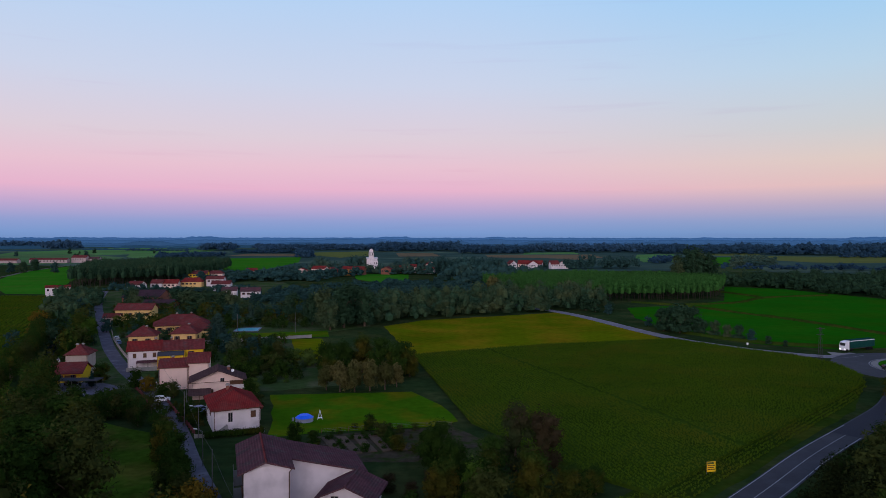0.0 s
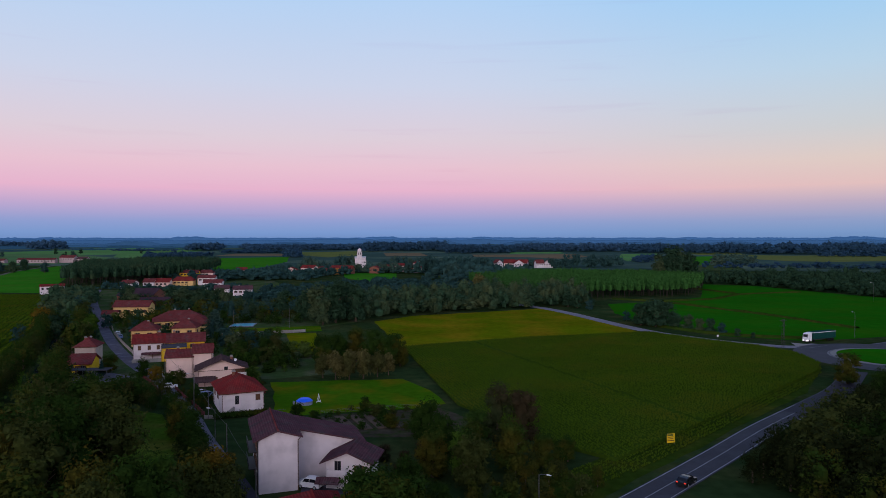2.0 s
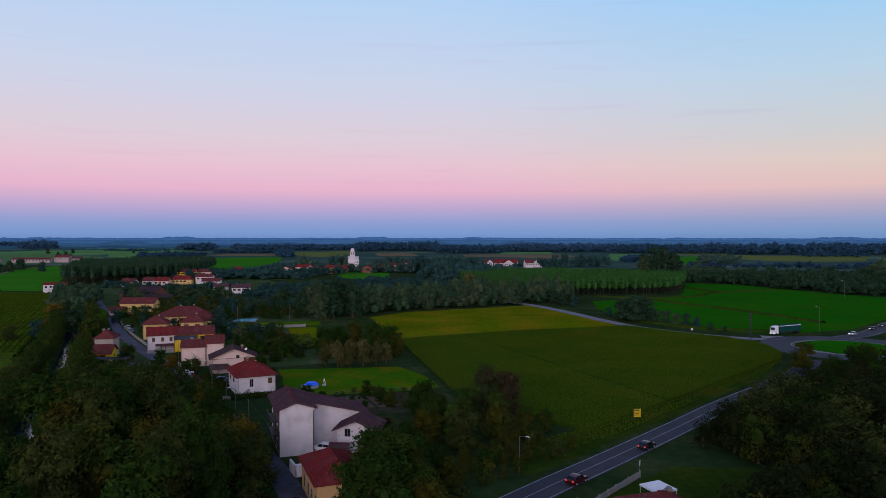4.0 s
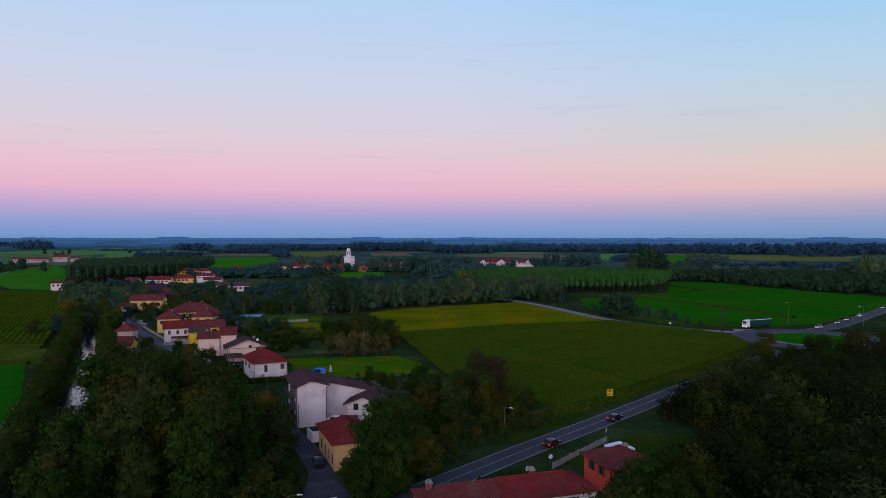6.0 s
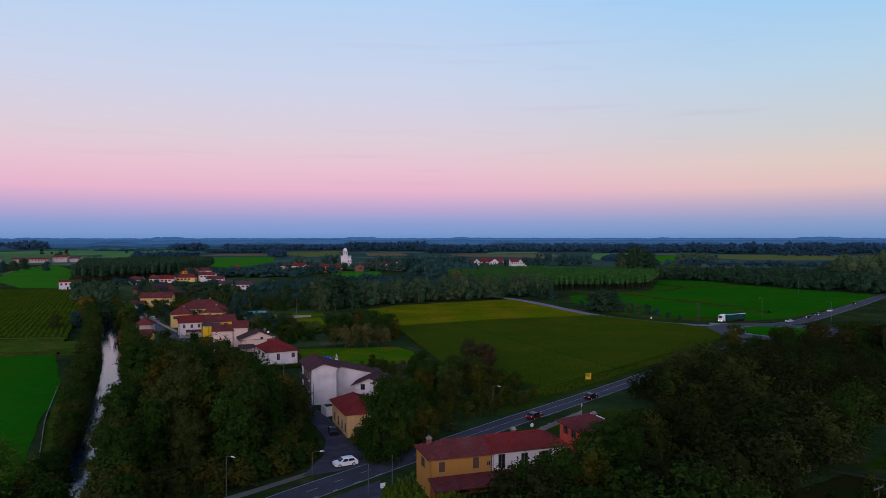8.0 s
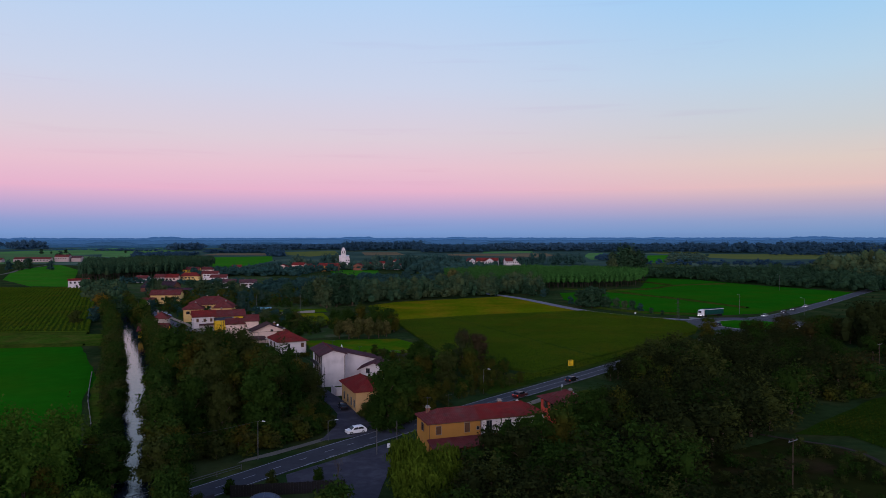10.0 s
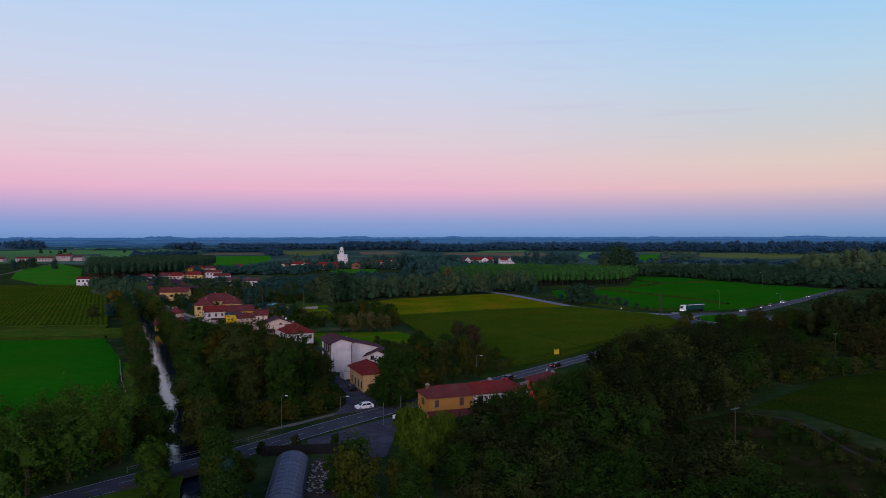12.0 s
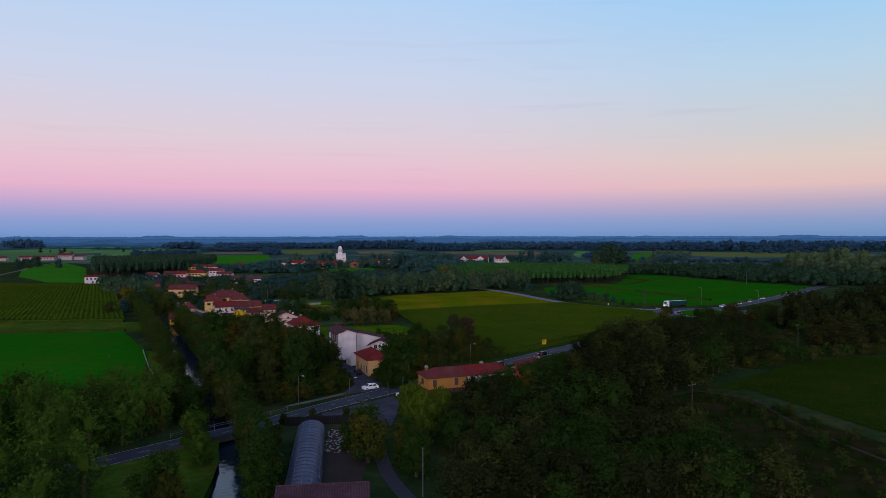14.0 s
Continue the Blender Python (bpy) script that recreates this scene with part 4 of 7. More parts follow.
    bank_e.tree(rnd.choice(["broad", "tall", "olive"]), river_x(y) + 5.4 + rnd.uniform(0, 1.6), y, rnd.uniform(8.5, 12), 0.95)
bank_e.done("dark trees and shrubs between the river and the street")
# boughs that hang over the water on both sides of the bridge
for k, o, y, h, w in (("broad", -4.4, 24, 6.5, 1.3), ("olive", -4.3, 30, 7, 1.3), ("broad", -4.4, 36, 7, 1.3), ("broad", -4.6, 42, 6.5, 1.2), ("olive", 4.3, 22.5, 9, 1.3), ("broad", -4.0, 21.5, 8.5, 1.3), ("broad", 4.6, 29, 10, 1.2), ("tall", 5.2, 36, 13, 1.1), ("olive", 5.4, 47, 11, 1.1), ("broad", 5.2, 54, 11.5, 1.1), ("broad", 5.0, 61, 12, 1.1), ("olive", 5.4, 67, 11, 1.1), ("broad", 5.2, 74, 11, 1.1), ("broad", 5.6, 81, 7, 1.1),
                      ("broad", -4.6, 68, 6.5, 1.3), ("olive", -4.8, 76, 7, 1.2), ("light", -6.2, -1, 9, 1.1), ("light", -5.6, -9, 7, 1.2),
                      ("broad", 4.4, 1.5, 6, 1.3), ("broad", 4.2, -5, 7.5, 1.25), ("cypress", 4.6, -12, 9.0, 1.7), ("cypress", 5.4, -9, 7.5, 1.6), ("broad", 4.2, -19, 8.0, 1.2), ("broad", 4.4, -27, 9, 1.1), ("broad", -5.2, 5, 6.0, 1.2)):
    plant(k, river_x(y) + o, y, h, w, group="trees by the river below the bridge")
# wood west of the road bridge
grove(["light", "light", "light", "light", "broad"], [(-58, 30), (-70, 34), (-112, 26), (-122, -40), (-60, -40), (-57, -22), (-57, -8), (-62, 6), (-56, 16)], 6.0, 8.5, 12.5, 5, "dense green wood beside the road bridge", 1.05, [(p.x, p.y, 6.0) for p in main])
for x, y, h in ((-58, 29, 8), (-57.5, 36, 7), (-54.5, 24, 6), (-62, 23, 8), (-51.5, 35, 6), (-55, 43, 7), (-57, 50, 7), (-46.5, 27, 3), (-39.4, 4.5, 9), (-37.6, -1, 9.5), (-34.8, -13, 8.5), (-35.2, -7, 9.5), (-33.6, -22, 9), (-45, -27, 9), (-42.5, -33, 9), (-41, 11, 5), (-50.5, 20, 6), (-52, 27, 7), (-32.5, -8, 6), (-32.6, 2.5, 4), (-31, -19, 8), (-31.5, -28, 9), (-44.5, -36, 9), (-36, 8.5, 3.5), (-60, 12, 8), (-46.5, 23, 8.5), (-49.5, 31, 9)):
    dx = x - river_x(y)
    plant("broad", river_x(y) + math.copysign(max(abs(dx), 6.6 if y > 8 else 4.6), dx), y, h, 1.0, group="trees by the river below the bridge")
# wood along the south side of the main road
WOOD_OUT = [(30, 59, 9.5), (10, 37, 13.5), (45, 73, 11), (35, 69, 6)]
grove(["oak", "oak", "broad"], [(40, 46), (40, 58), (56, 66), (60, 84), (55, 93), (66, 106), (76, 96), (64, 62), (50, 42)], 4.8, 6, 9, 6, "trees and shrubs round the red house", 1.1, WOOD_OUT)
grove(["oak", "oak", "oak", "broad", "oak", "olive"], [(22, 18), (46, 40), (60, 62), (68, 84), (60, 96), (66, 106), (86, 122), (116, 84), (98, 70), (76, 49), (62, 40), (50, 27), (40, 2), (22, -6)], 7.3, 8, 12.5, 7, "dense mixed wood beside the main road", 1.3, WOOD_OUT)
grove(["oak", "oak", "oak", "broad"], [(86, 122), (96, 138), (122, 166), (136, 172), (148, 158), (140, 118), (112, 92)], 5.6, 5.5, 7.5, 8, "lower mixed wood before the roundabout", 1.25)
grove(["oak", "oak", "olive", "broad"], [(6, 22), (22, 21), (22, -6), (40, 0), (48, 8), (52, -36), (-2, -36), (1, -8), (4, 12)], 5.6, 6, 9.5, 9, "scrubby wood of dark green trees and shrubs", 1.35, [(-4, 33, 7)])
grove(["bush", "bush", "olive"], [(-1, 51), (6, 58), (14, 66), (18, 60), (8, 46)], 4.2, 1.6, 2.6, 10, "dark shrubs beside the main road")
grove(["bush", "bush", "broad"], [(2, 68), (10, 77), (22, 89), (30, 97), (24, 112), (6, 98), (-2, 80)], 3.8, 1.6, 4.0, 15, "rough shrubs between the road and the maize")
# trees round the farmhouse, the junction and the long house
for k, x, y, h, w in (("broad", -1, 121, 9.5, 1.0), ("russet", 13, 122, 12.5, 1.0), ("russet", 18, 121, 11.5, 1.05), ("olive", 6.5, 97, 9.5, 1.05), ("broad", 0, 103, 8.5, 1.05), ("broad", 14, 106, 9.5, 1.0), ("broad", -9.5, 82, 8.5, 1.1),
                      ("broad", -8.6, 74, 11.5, 1.25), ("tall", -6, 67, 13, 1.25), ("olive", -35, 80, 11, 1.15), ("autumn", -35.5, 86, 10, 1.0), ("broad", -38, 92, 7, 1.1), ("olive", -31, 88, 8.0, 1.1), ("autumn", -34.5, 95.5, 8, 1.1), ("olive", -28.5, 79, 8.5, 1.1), ("olive", -39, 103, 6.5, 1.2), ("broad", -43, 111, 5.5, 1.2), ("russet", -9, 112, 3.2, 1.5), ("russet", -5, 109, 3.0, 1.5), ("russet", -2, 113, 3.4, 1.4), ("russet", -6, 103, 2.8, 1.5), ("russet", -1, 105, 3.0, 1.5), ("light", -9.2, 85.5, 8, 1.1), ("light", 5, 101, 9, 1.0), ("bush", -24.5, 50, 3.6, 1.3), ("bush", -27, 46.5, 3.6, 1.3), ("bush", -22.8, 54, 3.2, 1.3), ("bush", -30, 44.5, 4, 1.3), ("tall", -9, 58, 14.5, 1.3), ("broad", -5.5, 57, 9, 1.1), ("broad", -1, 64, 8.5, 1.2), ("broad", -3, 78, 9, 1.2), ("broad", 1, 84, 6, 1.0), ("bush", 10, 88, 3.4, 1.2), ("bush", 24, 112, 3.5, 1.2),
                      ("broad", 20, 108, 6.5, 1.1), ("broad", 25, 111, 5, 1.0), ("bush", 4, 80, 3, 1.2), ("bush", 12, 92, 3, 1.3), ("bush", 17, 94, 2.6, 1.3), ("broad", -4, 92, 7.5, 1.0), ("broad", 8, 112, 9.5, 1.0), ("broad", 5, 106, 8.5, 1.0),
                      ("broad", -30, 137, 5, 1.0), ("bush", -26, 137, 3, 1.0), ("broad", -16, 148, 3.6, 1.1), ("bush", -13, 144, 2.8, 1.3), ("bush", -11, 139, 2.6, 1.2), ("bush", -9, 134, 3, 1.2), ("broad", -3, 128, 6, 1.0), ("broad", 2, 115, 8, 1.0),
                      ("willow", -4.6, 17, 8.8, 1.15), ("willow", -3.2, 7, 8.6, 1.25), ("willow", 0.8, 13, 8.2, 1.1), ("willow", -4.2, -2, 7.4, 1.1), ("broad", -13.6, -10, 11.5, 1.05), ("broad", -15.0, 3, 6.5, 1.0), ("bush", -16.5, 9, 3, 1.2), ("broad", -6.5, -8, 8, 1.0), ("broad", -5, -18, 9, 1.0), ("bush", -7.5, -14, 3, 1.3), ("broad", -18, -3, 6, 0.8), ("oak", 9, 20, 9.6, 1.0), ("oak", 14.5, 19.5, 10, 1.1), ("broad", 5.5, 15, 7.5, 1.0), ("broad", 12.5, 23, 9.6, 1.05), ("broad", 17.5, 25.5, 10.8, 1.15), ("broad", 23.5, 29, 11, 1.15),
                      ("broad", 27, 41, 8.5, 1.1), ("broad", 31, 46, 9, 1.1), ("broad", 36, 50, 9.5, 1.1), ("broad", 33, 38, 9.5, 1.1), ("cypress", -32, -16, 6.5, 1.3),
                      ("bush", -20, 22.5, 2.2, 0.9), ("bush", -27.5, 20.5, 2.6, 1.0), ("bush", -33.5, 17, 2.4, 0.9),
                      ("bush", -13.5, 64, 3.6, 1.5), ("broad", -11, 66.5, 6, 1.0), ("broad", -12.5, 58, 5, 1.1), ("broad", -27, 55, 6, 1.1), ("bush", -24, 52, 3.6, 1.2), ("bush", -21.8, 56, 2.4, 1.4), ("bush", -23, 61, 2.6, 1.4), ("bush", -11, 55, 3, 1.5), ("bush", -12, 62, 3.2, 1.5)):
    plant(k, x, y, h, w, group="garden trees")
grove(["broad", "bush", "olive", "broad"], [(-58, 138), (-56, 141), (-62, 152), (-72, 166), (-82, 166), (-82, 160), (-68, 150)], 4.4, 3.0, 6.0, 37, "trees and shrubs between the meadow and the street", 1.15)
grove(["bush", "bush", "broad"], [(-30, 50), (-22.5, 48), (-23, 60), (-27, 78), (-31, 90), (-33, 88), (-30, 70)], 3.0, 1.6, 3.8, 38, "dense dark shrubs along the lane", 1.3)
grove(["bush", "bush", "broad"], [(-14, 48), (-6, 49), (-5, 58), (-11, 57)], 2.8, 1.6, 3.4, 39, "dark shrubs in a garden beside the street", 1.3)
HOUSES = [(-44, 153, 11), (-59, 182, 10), (-71, 192, 10), (-92, 222, 14), (-108, 250, 8), (-96, 257, 8), (-112, 300, 16), (-153, 346, 12), (-108, 203, 12), (-84, 300, 15), (-74, 278, 10), (-31, 155, 6), (-64, 290, 16), (-60, 170, 6), (-52, 258, 12), (-50, 238, 9)]
STREET = [(x, y, 5.0) for p in smooth_line(village_pts, 4) for x, y in [(p.x, p.y)]]
HOUSES_A = HOUSES + STREET + [(-152, 338, 13), (-143, 346, 8), (-163, 336, 8), (-196, 455, 24), (-168, 389, 15), (-155, 334, 9), (-148, 470, 16)]
# trees that lean over the south edge of the main road
edge = Grove()
for i, p in enumerate([q for q in smooth_line(main_pts, 3.4) if 47 < q.x < 118]):
    rnd = random.Random(400 + i)
    o = 8.4 + rnd.uniform(0, 2.6)
    edge.tree(rnd.choice(["oak", "oak", "broad"]), p.x + o * 0.70, p.y - o * 0.71, rnd.uniform(5.0, 7.4) - (1.2 if p.x < 50 else 0), 1.15)
edge.done("dark trees leaning over the edge of the main road")
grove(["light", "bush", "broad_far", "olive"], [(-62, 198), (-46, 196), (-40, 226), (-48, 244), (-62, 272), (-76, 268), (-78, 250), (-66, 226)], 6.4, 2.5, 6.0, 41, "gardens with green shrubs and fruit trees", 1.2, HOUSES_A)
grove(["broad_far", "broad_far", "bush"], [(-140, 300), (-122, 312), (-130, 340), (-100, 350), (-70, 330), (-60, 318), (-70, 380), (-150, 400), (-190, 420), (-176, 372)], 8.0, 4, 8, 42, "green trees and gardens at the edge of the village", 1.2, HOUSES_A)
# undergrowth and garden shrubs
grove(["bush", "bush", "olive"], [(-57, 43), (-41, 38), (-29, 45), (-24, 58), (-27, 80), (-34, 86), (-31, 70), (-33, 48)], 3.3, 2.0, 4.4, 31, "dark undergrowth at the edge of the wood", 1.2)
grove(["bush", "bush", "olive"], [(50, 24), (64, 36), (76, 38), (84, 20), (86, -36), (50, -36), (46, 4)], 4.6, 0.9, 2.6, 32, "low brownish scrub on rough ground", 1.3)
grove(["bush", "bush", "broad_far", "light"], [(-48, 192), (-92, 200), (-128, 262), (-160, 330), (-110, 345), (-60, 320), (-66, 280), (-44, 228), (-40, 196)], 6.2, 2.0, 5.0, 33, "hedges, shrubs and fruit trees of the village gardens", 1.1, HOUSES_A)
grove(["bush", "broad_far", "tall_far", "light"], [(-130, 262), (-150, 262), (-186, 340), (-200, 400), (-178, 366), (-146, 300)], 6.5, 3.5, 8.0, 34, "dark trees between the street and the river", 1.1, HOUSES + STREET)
grove(["bush", "bush"], [(-72, 168), (-62, 156), (-52, 146), (-50, 158), (-62, 172)], 3.0, 1.2, 2.4, 35, "clipped shrubs of a front garden", 1.1, [(-44, 153, 9), (-58, 163, 3.4), (-71.8, 173.5, 3.2)])
grove(["bush", "bush"], [(-14, 152), (-26, 146), (-20, 129), (-4, 131), (2, 150)], 4.6, 0.9, 2.0, 36, "low garden shrubs round the vegetable plots", 1.2)
for x, y, h in ((-44.5, 113, 8), (-47.5, 119.5, 8.5), (-51.5, 126, 8), (-54.5, 131.5, 6.5), (-41, 106, 7)):
    plant("broad", x, y, h, 1.0, group="trees beside the village street")
# silvery shrubs and the dark group behind them at the end of the lawn
for x, y, h in ((-32, 187, 7.2), (-28, 185, 8.2), (-24, 185, 8.4), (-20, 186, 8.4), (-16, 188, 7.6), (-13, 191, 6.5)):
    plant("pale", x, y, h, 0.95, group="silvery willow shrubs")
for x, y, h in ((-36, 210, 10), (-30, 205, 11), (-25, 212, 12), (-19, 206, 12), (-14, 203, 11), (-12, 211, 10), (-33, 200, 8), (-10, 205, 9)):
    plant("broad", x, y, h, 1.0, group="dark trees behind the lawn")
# the middle belt behind the soy field
for x, y, h in ((-46, 316, 22), (-37, 322, 20), (-56, 322, 20), (-45, 330, 21), (-63, 328, 16), (-51, 308, 15)):
    plant("tall", x, y, h, 1.1, label="very tall dark tree with a broad rounded crown", group="middle tree belt", variant=1)
# lane side bushes
for x, y, h in ((99, 306, 11), (104, 299, 12.5), (109, 302, 12), (106, 311, 12), (111, 295, 8), (102, 315, 9), (115, 289, 7), (118, 283, 6), (121, 279, 6.5), (124, 274, 5), (128, 268, 3.5), (132, 263, 2.5), (97, 322, 5), (86, 385, 8), (90, 372, 6), (82, 392, 9), (74, 398, 8), (96, 392, 6)):
    plant("broad", x, y, h, 1.2, group="bushes beside the lane")
# round the roundabout
for x, y, h in ((117.5, 176, 9), (132.8, 174, 8.5), (139, 178, 8), (133, 172, 5), (168, 186, 8), (174, 190, 8), (180, 186, 7), (190, 196, 6)):
    plant("broad", x, y, h, 1.1, group="trees beside the roundabout")
# village gardens
for k, x, y, h, w in (("broad", -85, 188, 6, 1.0), ("bush", -74, 180, 3.5, 1.3), ("olive", -70.5, 178, 5, 1.0), ("bush", -60, 160, 3, 1.2), ("bush", -57, 158, 2.5, 1.2), ("broad", -50, 176, 6, 0.9), ("bush", -46, 168, 3.4, 1.2),
                      ("cypress", -88, 262, 9, 1.0), ("cypress", -84, 256, 8, 1.1), ("broad", -120, 262, 6, 1.0), ("broad", -148, 300, 7, 1.1), ("broad", -140, 306, 6, 1.0), ("broad", -112, 275, 5, 1.0), 
                      ("cypress", -98, 190, 5, 1.1), ("broad", -64, 216, 7, 1.1), ("broad", -58, 224, 7, 1.1), ("broad", -72, 236, 8, 1.1), ("broad", -62, 240, 7, 1.0), ("olive", -56, 232, 7, 1.1), ("bush", -50, 208, 4, 1.4),
                      ("bush", -58, 208, 4, 1.4), ("broad", -78, 246, 8, 1.1),  ("bush", -66, 200, 3.6, 1.4), ("bush", -50, 196, 3, 1.6),
                      ("broad", -170, 356, 9, 1.1), ("broad", -196, 372, 9, 1.1), ("broad", -204, 388, 9, 1.1), ("broad", -130, 372, 10, 1.2), ("broad", -116, 376, 11, 1.2), ("broad", -124, 388, 11, 1.2), ("broad", -104, 360, 9, 1.1),
                      ("broad", -92, 340, 8, 1.1), ("broad", -110, 400, 10, 1.2), ("broad", -84, 372, 9, 1.2), ("broad", -70, 352, 8, 1.1), ("broad", -74, 388, 10, 1.2), ("broad", -90, 410, 10, 1.2), ("broad", -134, 420, 10, 1.2),
                      ("cypress", -97, 320, 11, 1.2), ("cypress", -92, 326, 10, 1.2), ("tall", -175, 386, 14, 1.2), ("tall", -183, 400, 14, 1.2), ("broad", -190, 415, 12, 1.2), ("broad", -168, 376, 10, 1.2), ("autumn", -172, 290, 11, 1.25), ("bright", -157, 327, 4.6, 1.3), ("bright", -146, 322, 4.2, 1.3), ("broad", -99, 197, 6.0, 1.3), ("cypress", -94, 284, 11, 1.9), ("cypress", -103, 278, 6, 1.3), ("broad", -147, 396, 13, 1.5), ("broad", -138, 402, 12, 1.5), ("broad", -158, 404, 12, 1.4), ("bright", -44, 222, 5.5, 1.5), ("bright", -49, 226, 5, 1.5), ("bright", -54, 218, 4.6, 1.5), ("light", -60, 206, 4.6, 1.4), ("autumn", -80, 184.5, 4.4, 1.4), ("bright", -51, 182, 4.4, 1.4), ("broad", -70, 250, 6, 1.3), ("light", -76, 262, 5, 1.3), ("pale", 34, 470, 15, 1.0), ("autumn", -165, 276, 8, 1.1), ("light", -144, 276, 9, 1.1), ("light", -148, 287, 8.5, 1.1), ("light", -138, 266, 7, 1.0), ("broad", -158, 250, 8, 1.1), ("broad", -150, 262, 8, 1.1), ("broad", -164, 286, 8, 1.1), ("broad", -172, 300, 7, 1.1), ("olive", -160, 236, 8, 1.1)):
    plant(k, x, y, h, w, group="village garden trees")
# lone trees out on the plain
for x, y, h in ((-452, 795, 13), (-926, 1694, 14), (-890, 1744, 13), (-790, 1512, 12), (-909, 1708, 7), (-900, 1440, 12), (-740, 1750, 9), (-610, 1135, 15), (-600, 1150, 14)):
    plant("broad", x, y, h, 1.1, group="lone trees on the plain")
for i in range(9):
    plant("broad", -492 - i * 6 + (i % 2) * 7, 800 + i * 14 - (i % 3) * 16, 11 + i % 4, 1.1, group="trees beside the farm track")
# tall trees beyond the plantation
for x, y, h in ((244, 672, 34), (254, 680, 33), (262, 672, 28), (236, 684, 27), (250, 664, 25), (270, 680, 20), (230, 668, 20)):
    plant("tall", x, y, h, 1.3, label="very tall dark tree with a broad rounded crown", group="tall trees beyond the plantation")


def wood(name, poly, spacing, h0, h1, seed, mat, label, leaves=26, size=1.5, trunks=False):
    """A whole far wood as one mesh: each tree a few uneven masses under a coat of leaf sprays; trunks: slim planted trees in rows."""
    g = np.random.default_rng(seed)
    xs, ys = [p[0] for p in poly], [p[1] for p in poly]
    vs, fs, tv, count = [], [], [], 0
    clumps = 6 if spacing < 9 and min(ys) < 560 else 4 if min(ys) < 950 else 3
    tri = np.arange(3)
    ring_faces = [(k, (k + 1) % 5, 5 + (k + 1) % 5, 5 + k) for k in range(5)] + [(5 + k, 5 + (k + 1) % 5, 10) for k in range(5)]
    for y in np.arange(min(ys), max(ys), spacing):
        for x in np.arange(min(xs), max(xs), spacing):
            j = 0.22 if trunks else 0.8
            px, py = x + g.uniform(-j, j) * spacing, y + g.uniform(-j, j) * spacing
            if not inside(px, py, poly):
                continue
            h = g.uniform(h0, h1) * (1 + (0.1 if trunks else 0.35) * noise.noise((px * 0.03, py * 0.03, seed)))
            if trunks:
                r = spacing * g.uniform(0.48, 0.62)
                heaps = [(px, py, h * 0.60, r, h * 0.28), (px + g.uniform(-.3, .3), py + g.uniform(-.3, .3), h * 0.80, r * 0.72, h * 0.18)]
            else:
                h *= g.choice([0.66, 0.8, 1.0, 1.0, 1.1])
                r = spacing * g.uniform(0.62, 1.0)
                heaps = []
                for k in range(clumps):
                    a, z = g.uniform(0, 6.28) + k * 2.4, (k + 0.7) / clumps
                    d = r * (0.62 if z < 0.6 else 0.62 * (1.25 - z) / 0.65) * g.uniform(0.7, 1.15)
                    q = (0.50 if clumps > 4 else 0.62) * g.uniform(0.8, 1.2)
                    heaps.append((px + math.cos(a) * d, py + math.sin(a) * d, h * (0.20 + 0.64 * z), r * q, min(r * q * 1.1, h * 0.26)))
            for cx, cy, cz, rx, rz in heaps:
                n = int(leaves * (1.4 if trunks else 1.9 if spacing < 9.6 else 0.9) / len(heaps))
                u = g.normal(size=(n, 3))
                u[:, 2] = np.where(u[:, 2] < -0.6, -u[:, 2], u[:, 2])
                u /= np.linalg.norm(u, axis=1)[:, None]
                c = np.array([cx, cy, cz]) + u * np.array([rx, rx, rz]) * (g.uniform(0.72, 1.18, n) * (1 + 0.18 * np.sin(u[:, 0] * 6 + cx) * np.sin(u[:, 1] * 6 + cy)))[:, None]
                nr_ = u + g.normal(size=(n, 3)) * 0.5
                nr_ /= np.linalg.norm(nr_, axis=1)[:, None]
                a = np.cross(nr_, g.normal(size=(n, 3)))
                if trunks:
                    a = a * 0.4 + np.array([0, 0, 0.6])
                a /= np.linalg.norm(a, axis=1)[:, None]
                b = np.cross(nr_, a)
                s = (size * 0.58 * g.uniform(0.6, 1.35, n))[:, None]
                vs.append(np.stack([c - a * s * 0.7 - b * s * 0.6, c - a * s * 0.7 + b * s * 0.6, c + a * s * 1.1], 1).reshape(-1, 3))
                fs += (count + np.arange(n)[:, None] * 3 + tri).tolist()
                count += 3 * n
                ph, k5 = g.uniform(0, 6), np.arange(5) * 1.2566
                rings = [np.stack([cx + rx * fr * g.uniform(0.82, 1.18, 5) * np.cos(ph + k5), cy + rx * fr * g.uniform(0.82, 1.18, 5) * np.sin(ph + k5), cz + rz * (fz + g.uniform(-.14, .14, 5))], 1) for fr, fz in ((0.46, -0.7), (0.60, 0.1))]
                vs += rings + [np.array([[cx, cy, cz + rz * 0.66]])]
                fs += [tuple(q + count for q in f) for f in ring_faces]
                count += 11
            if trunks:
                tv.append((px, py, h * 0.5))
    ob = thing(name, Matrix(), label, "wood")
    ob["kind"] = "stuff"
    tagged(part("foliage", (np.concatenate(vs).tolist(), fs), M[mat], ob), kind="stuff")
    if tv:
        tagged(part("trunks", join(*[tube([(x, y, 0), (x, y, z)], 0.15, 4, False) for x, y, z in tv]), M["trunk_dark"], ob), kind="stuff")
    return ob


PLANT = [(62, 440), (105, 443), (189, 466), (233, 566), (228, 590), (130, 640), (48, 640), (30, 560), (52, 480)]
wood("poplar_plantation", PLANT, 5.2, 11.5, 13, 21, "leaf_poplar", "dense poplar plantation with bare trunks below", 36, 0.95, True)
wood("poplar_plantation", [(-310, 562), (-290, 572), (-238, 650), (-236, 700), (-262, 850), (-330, 900), (-410, 800)], 6.0, 15.5, 18, 22, "leaf_mid", "dark poplar plantation beyond the white house", 36, 1.3, True)
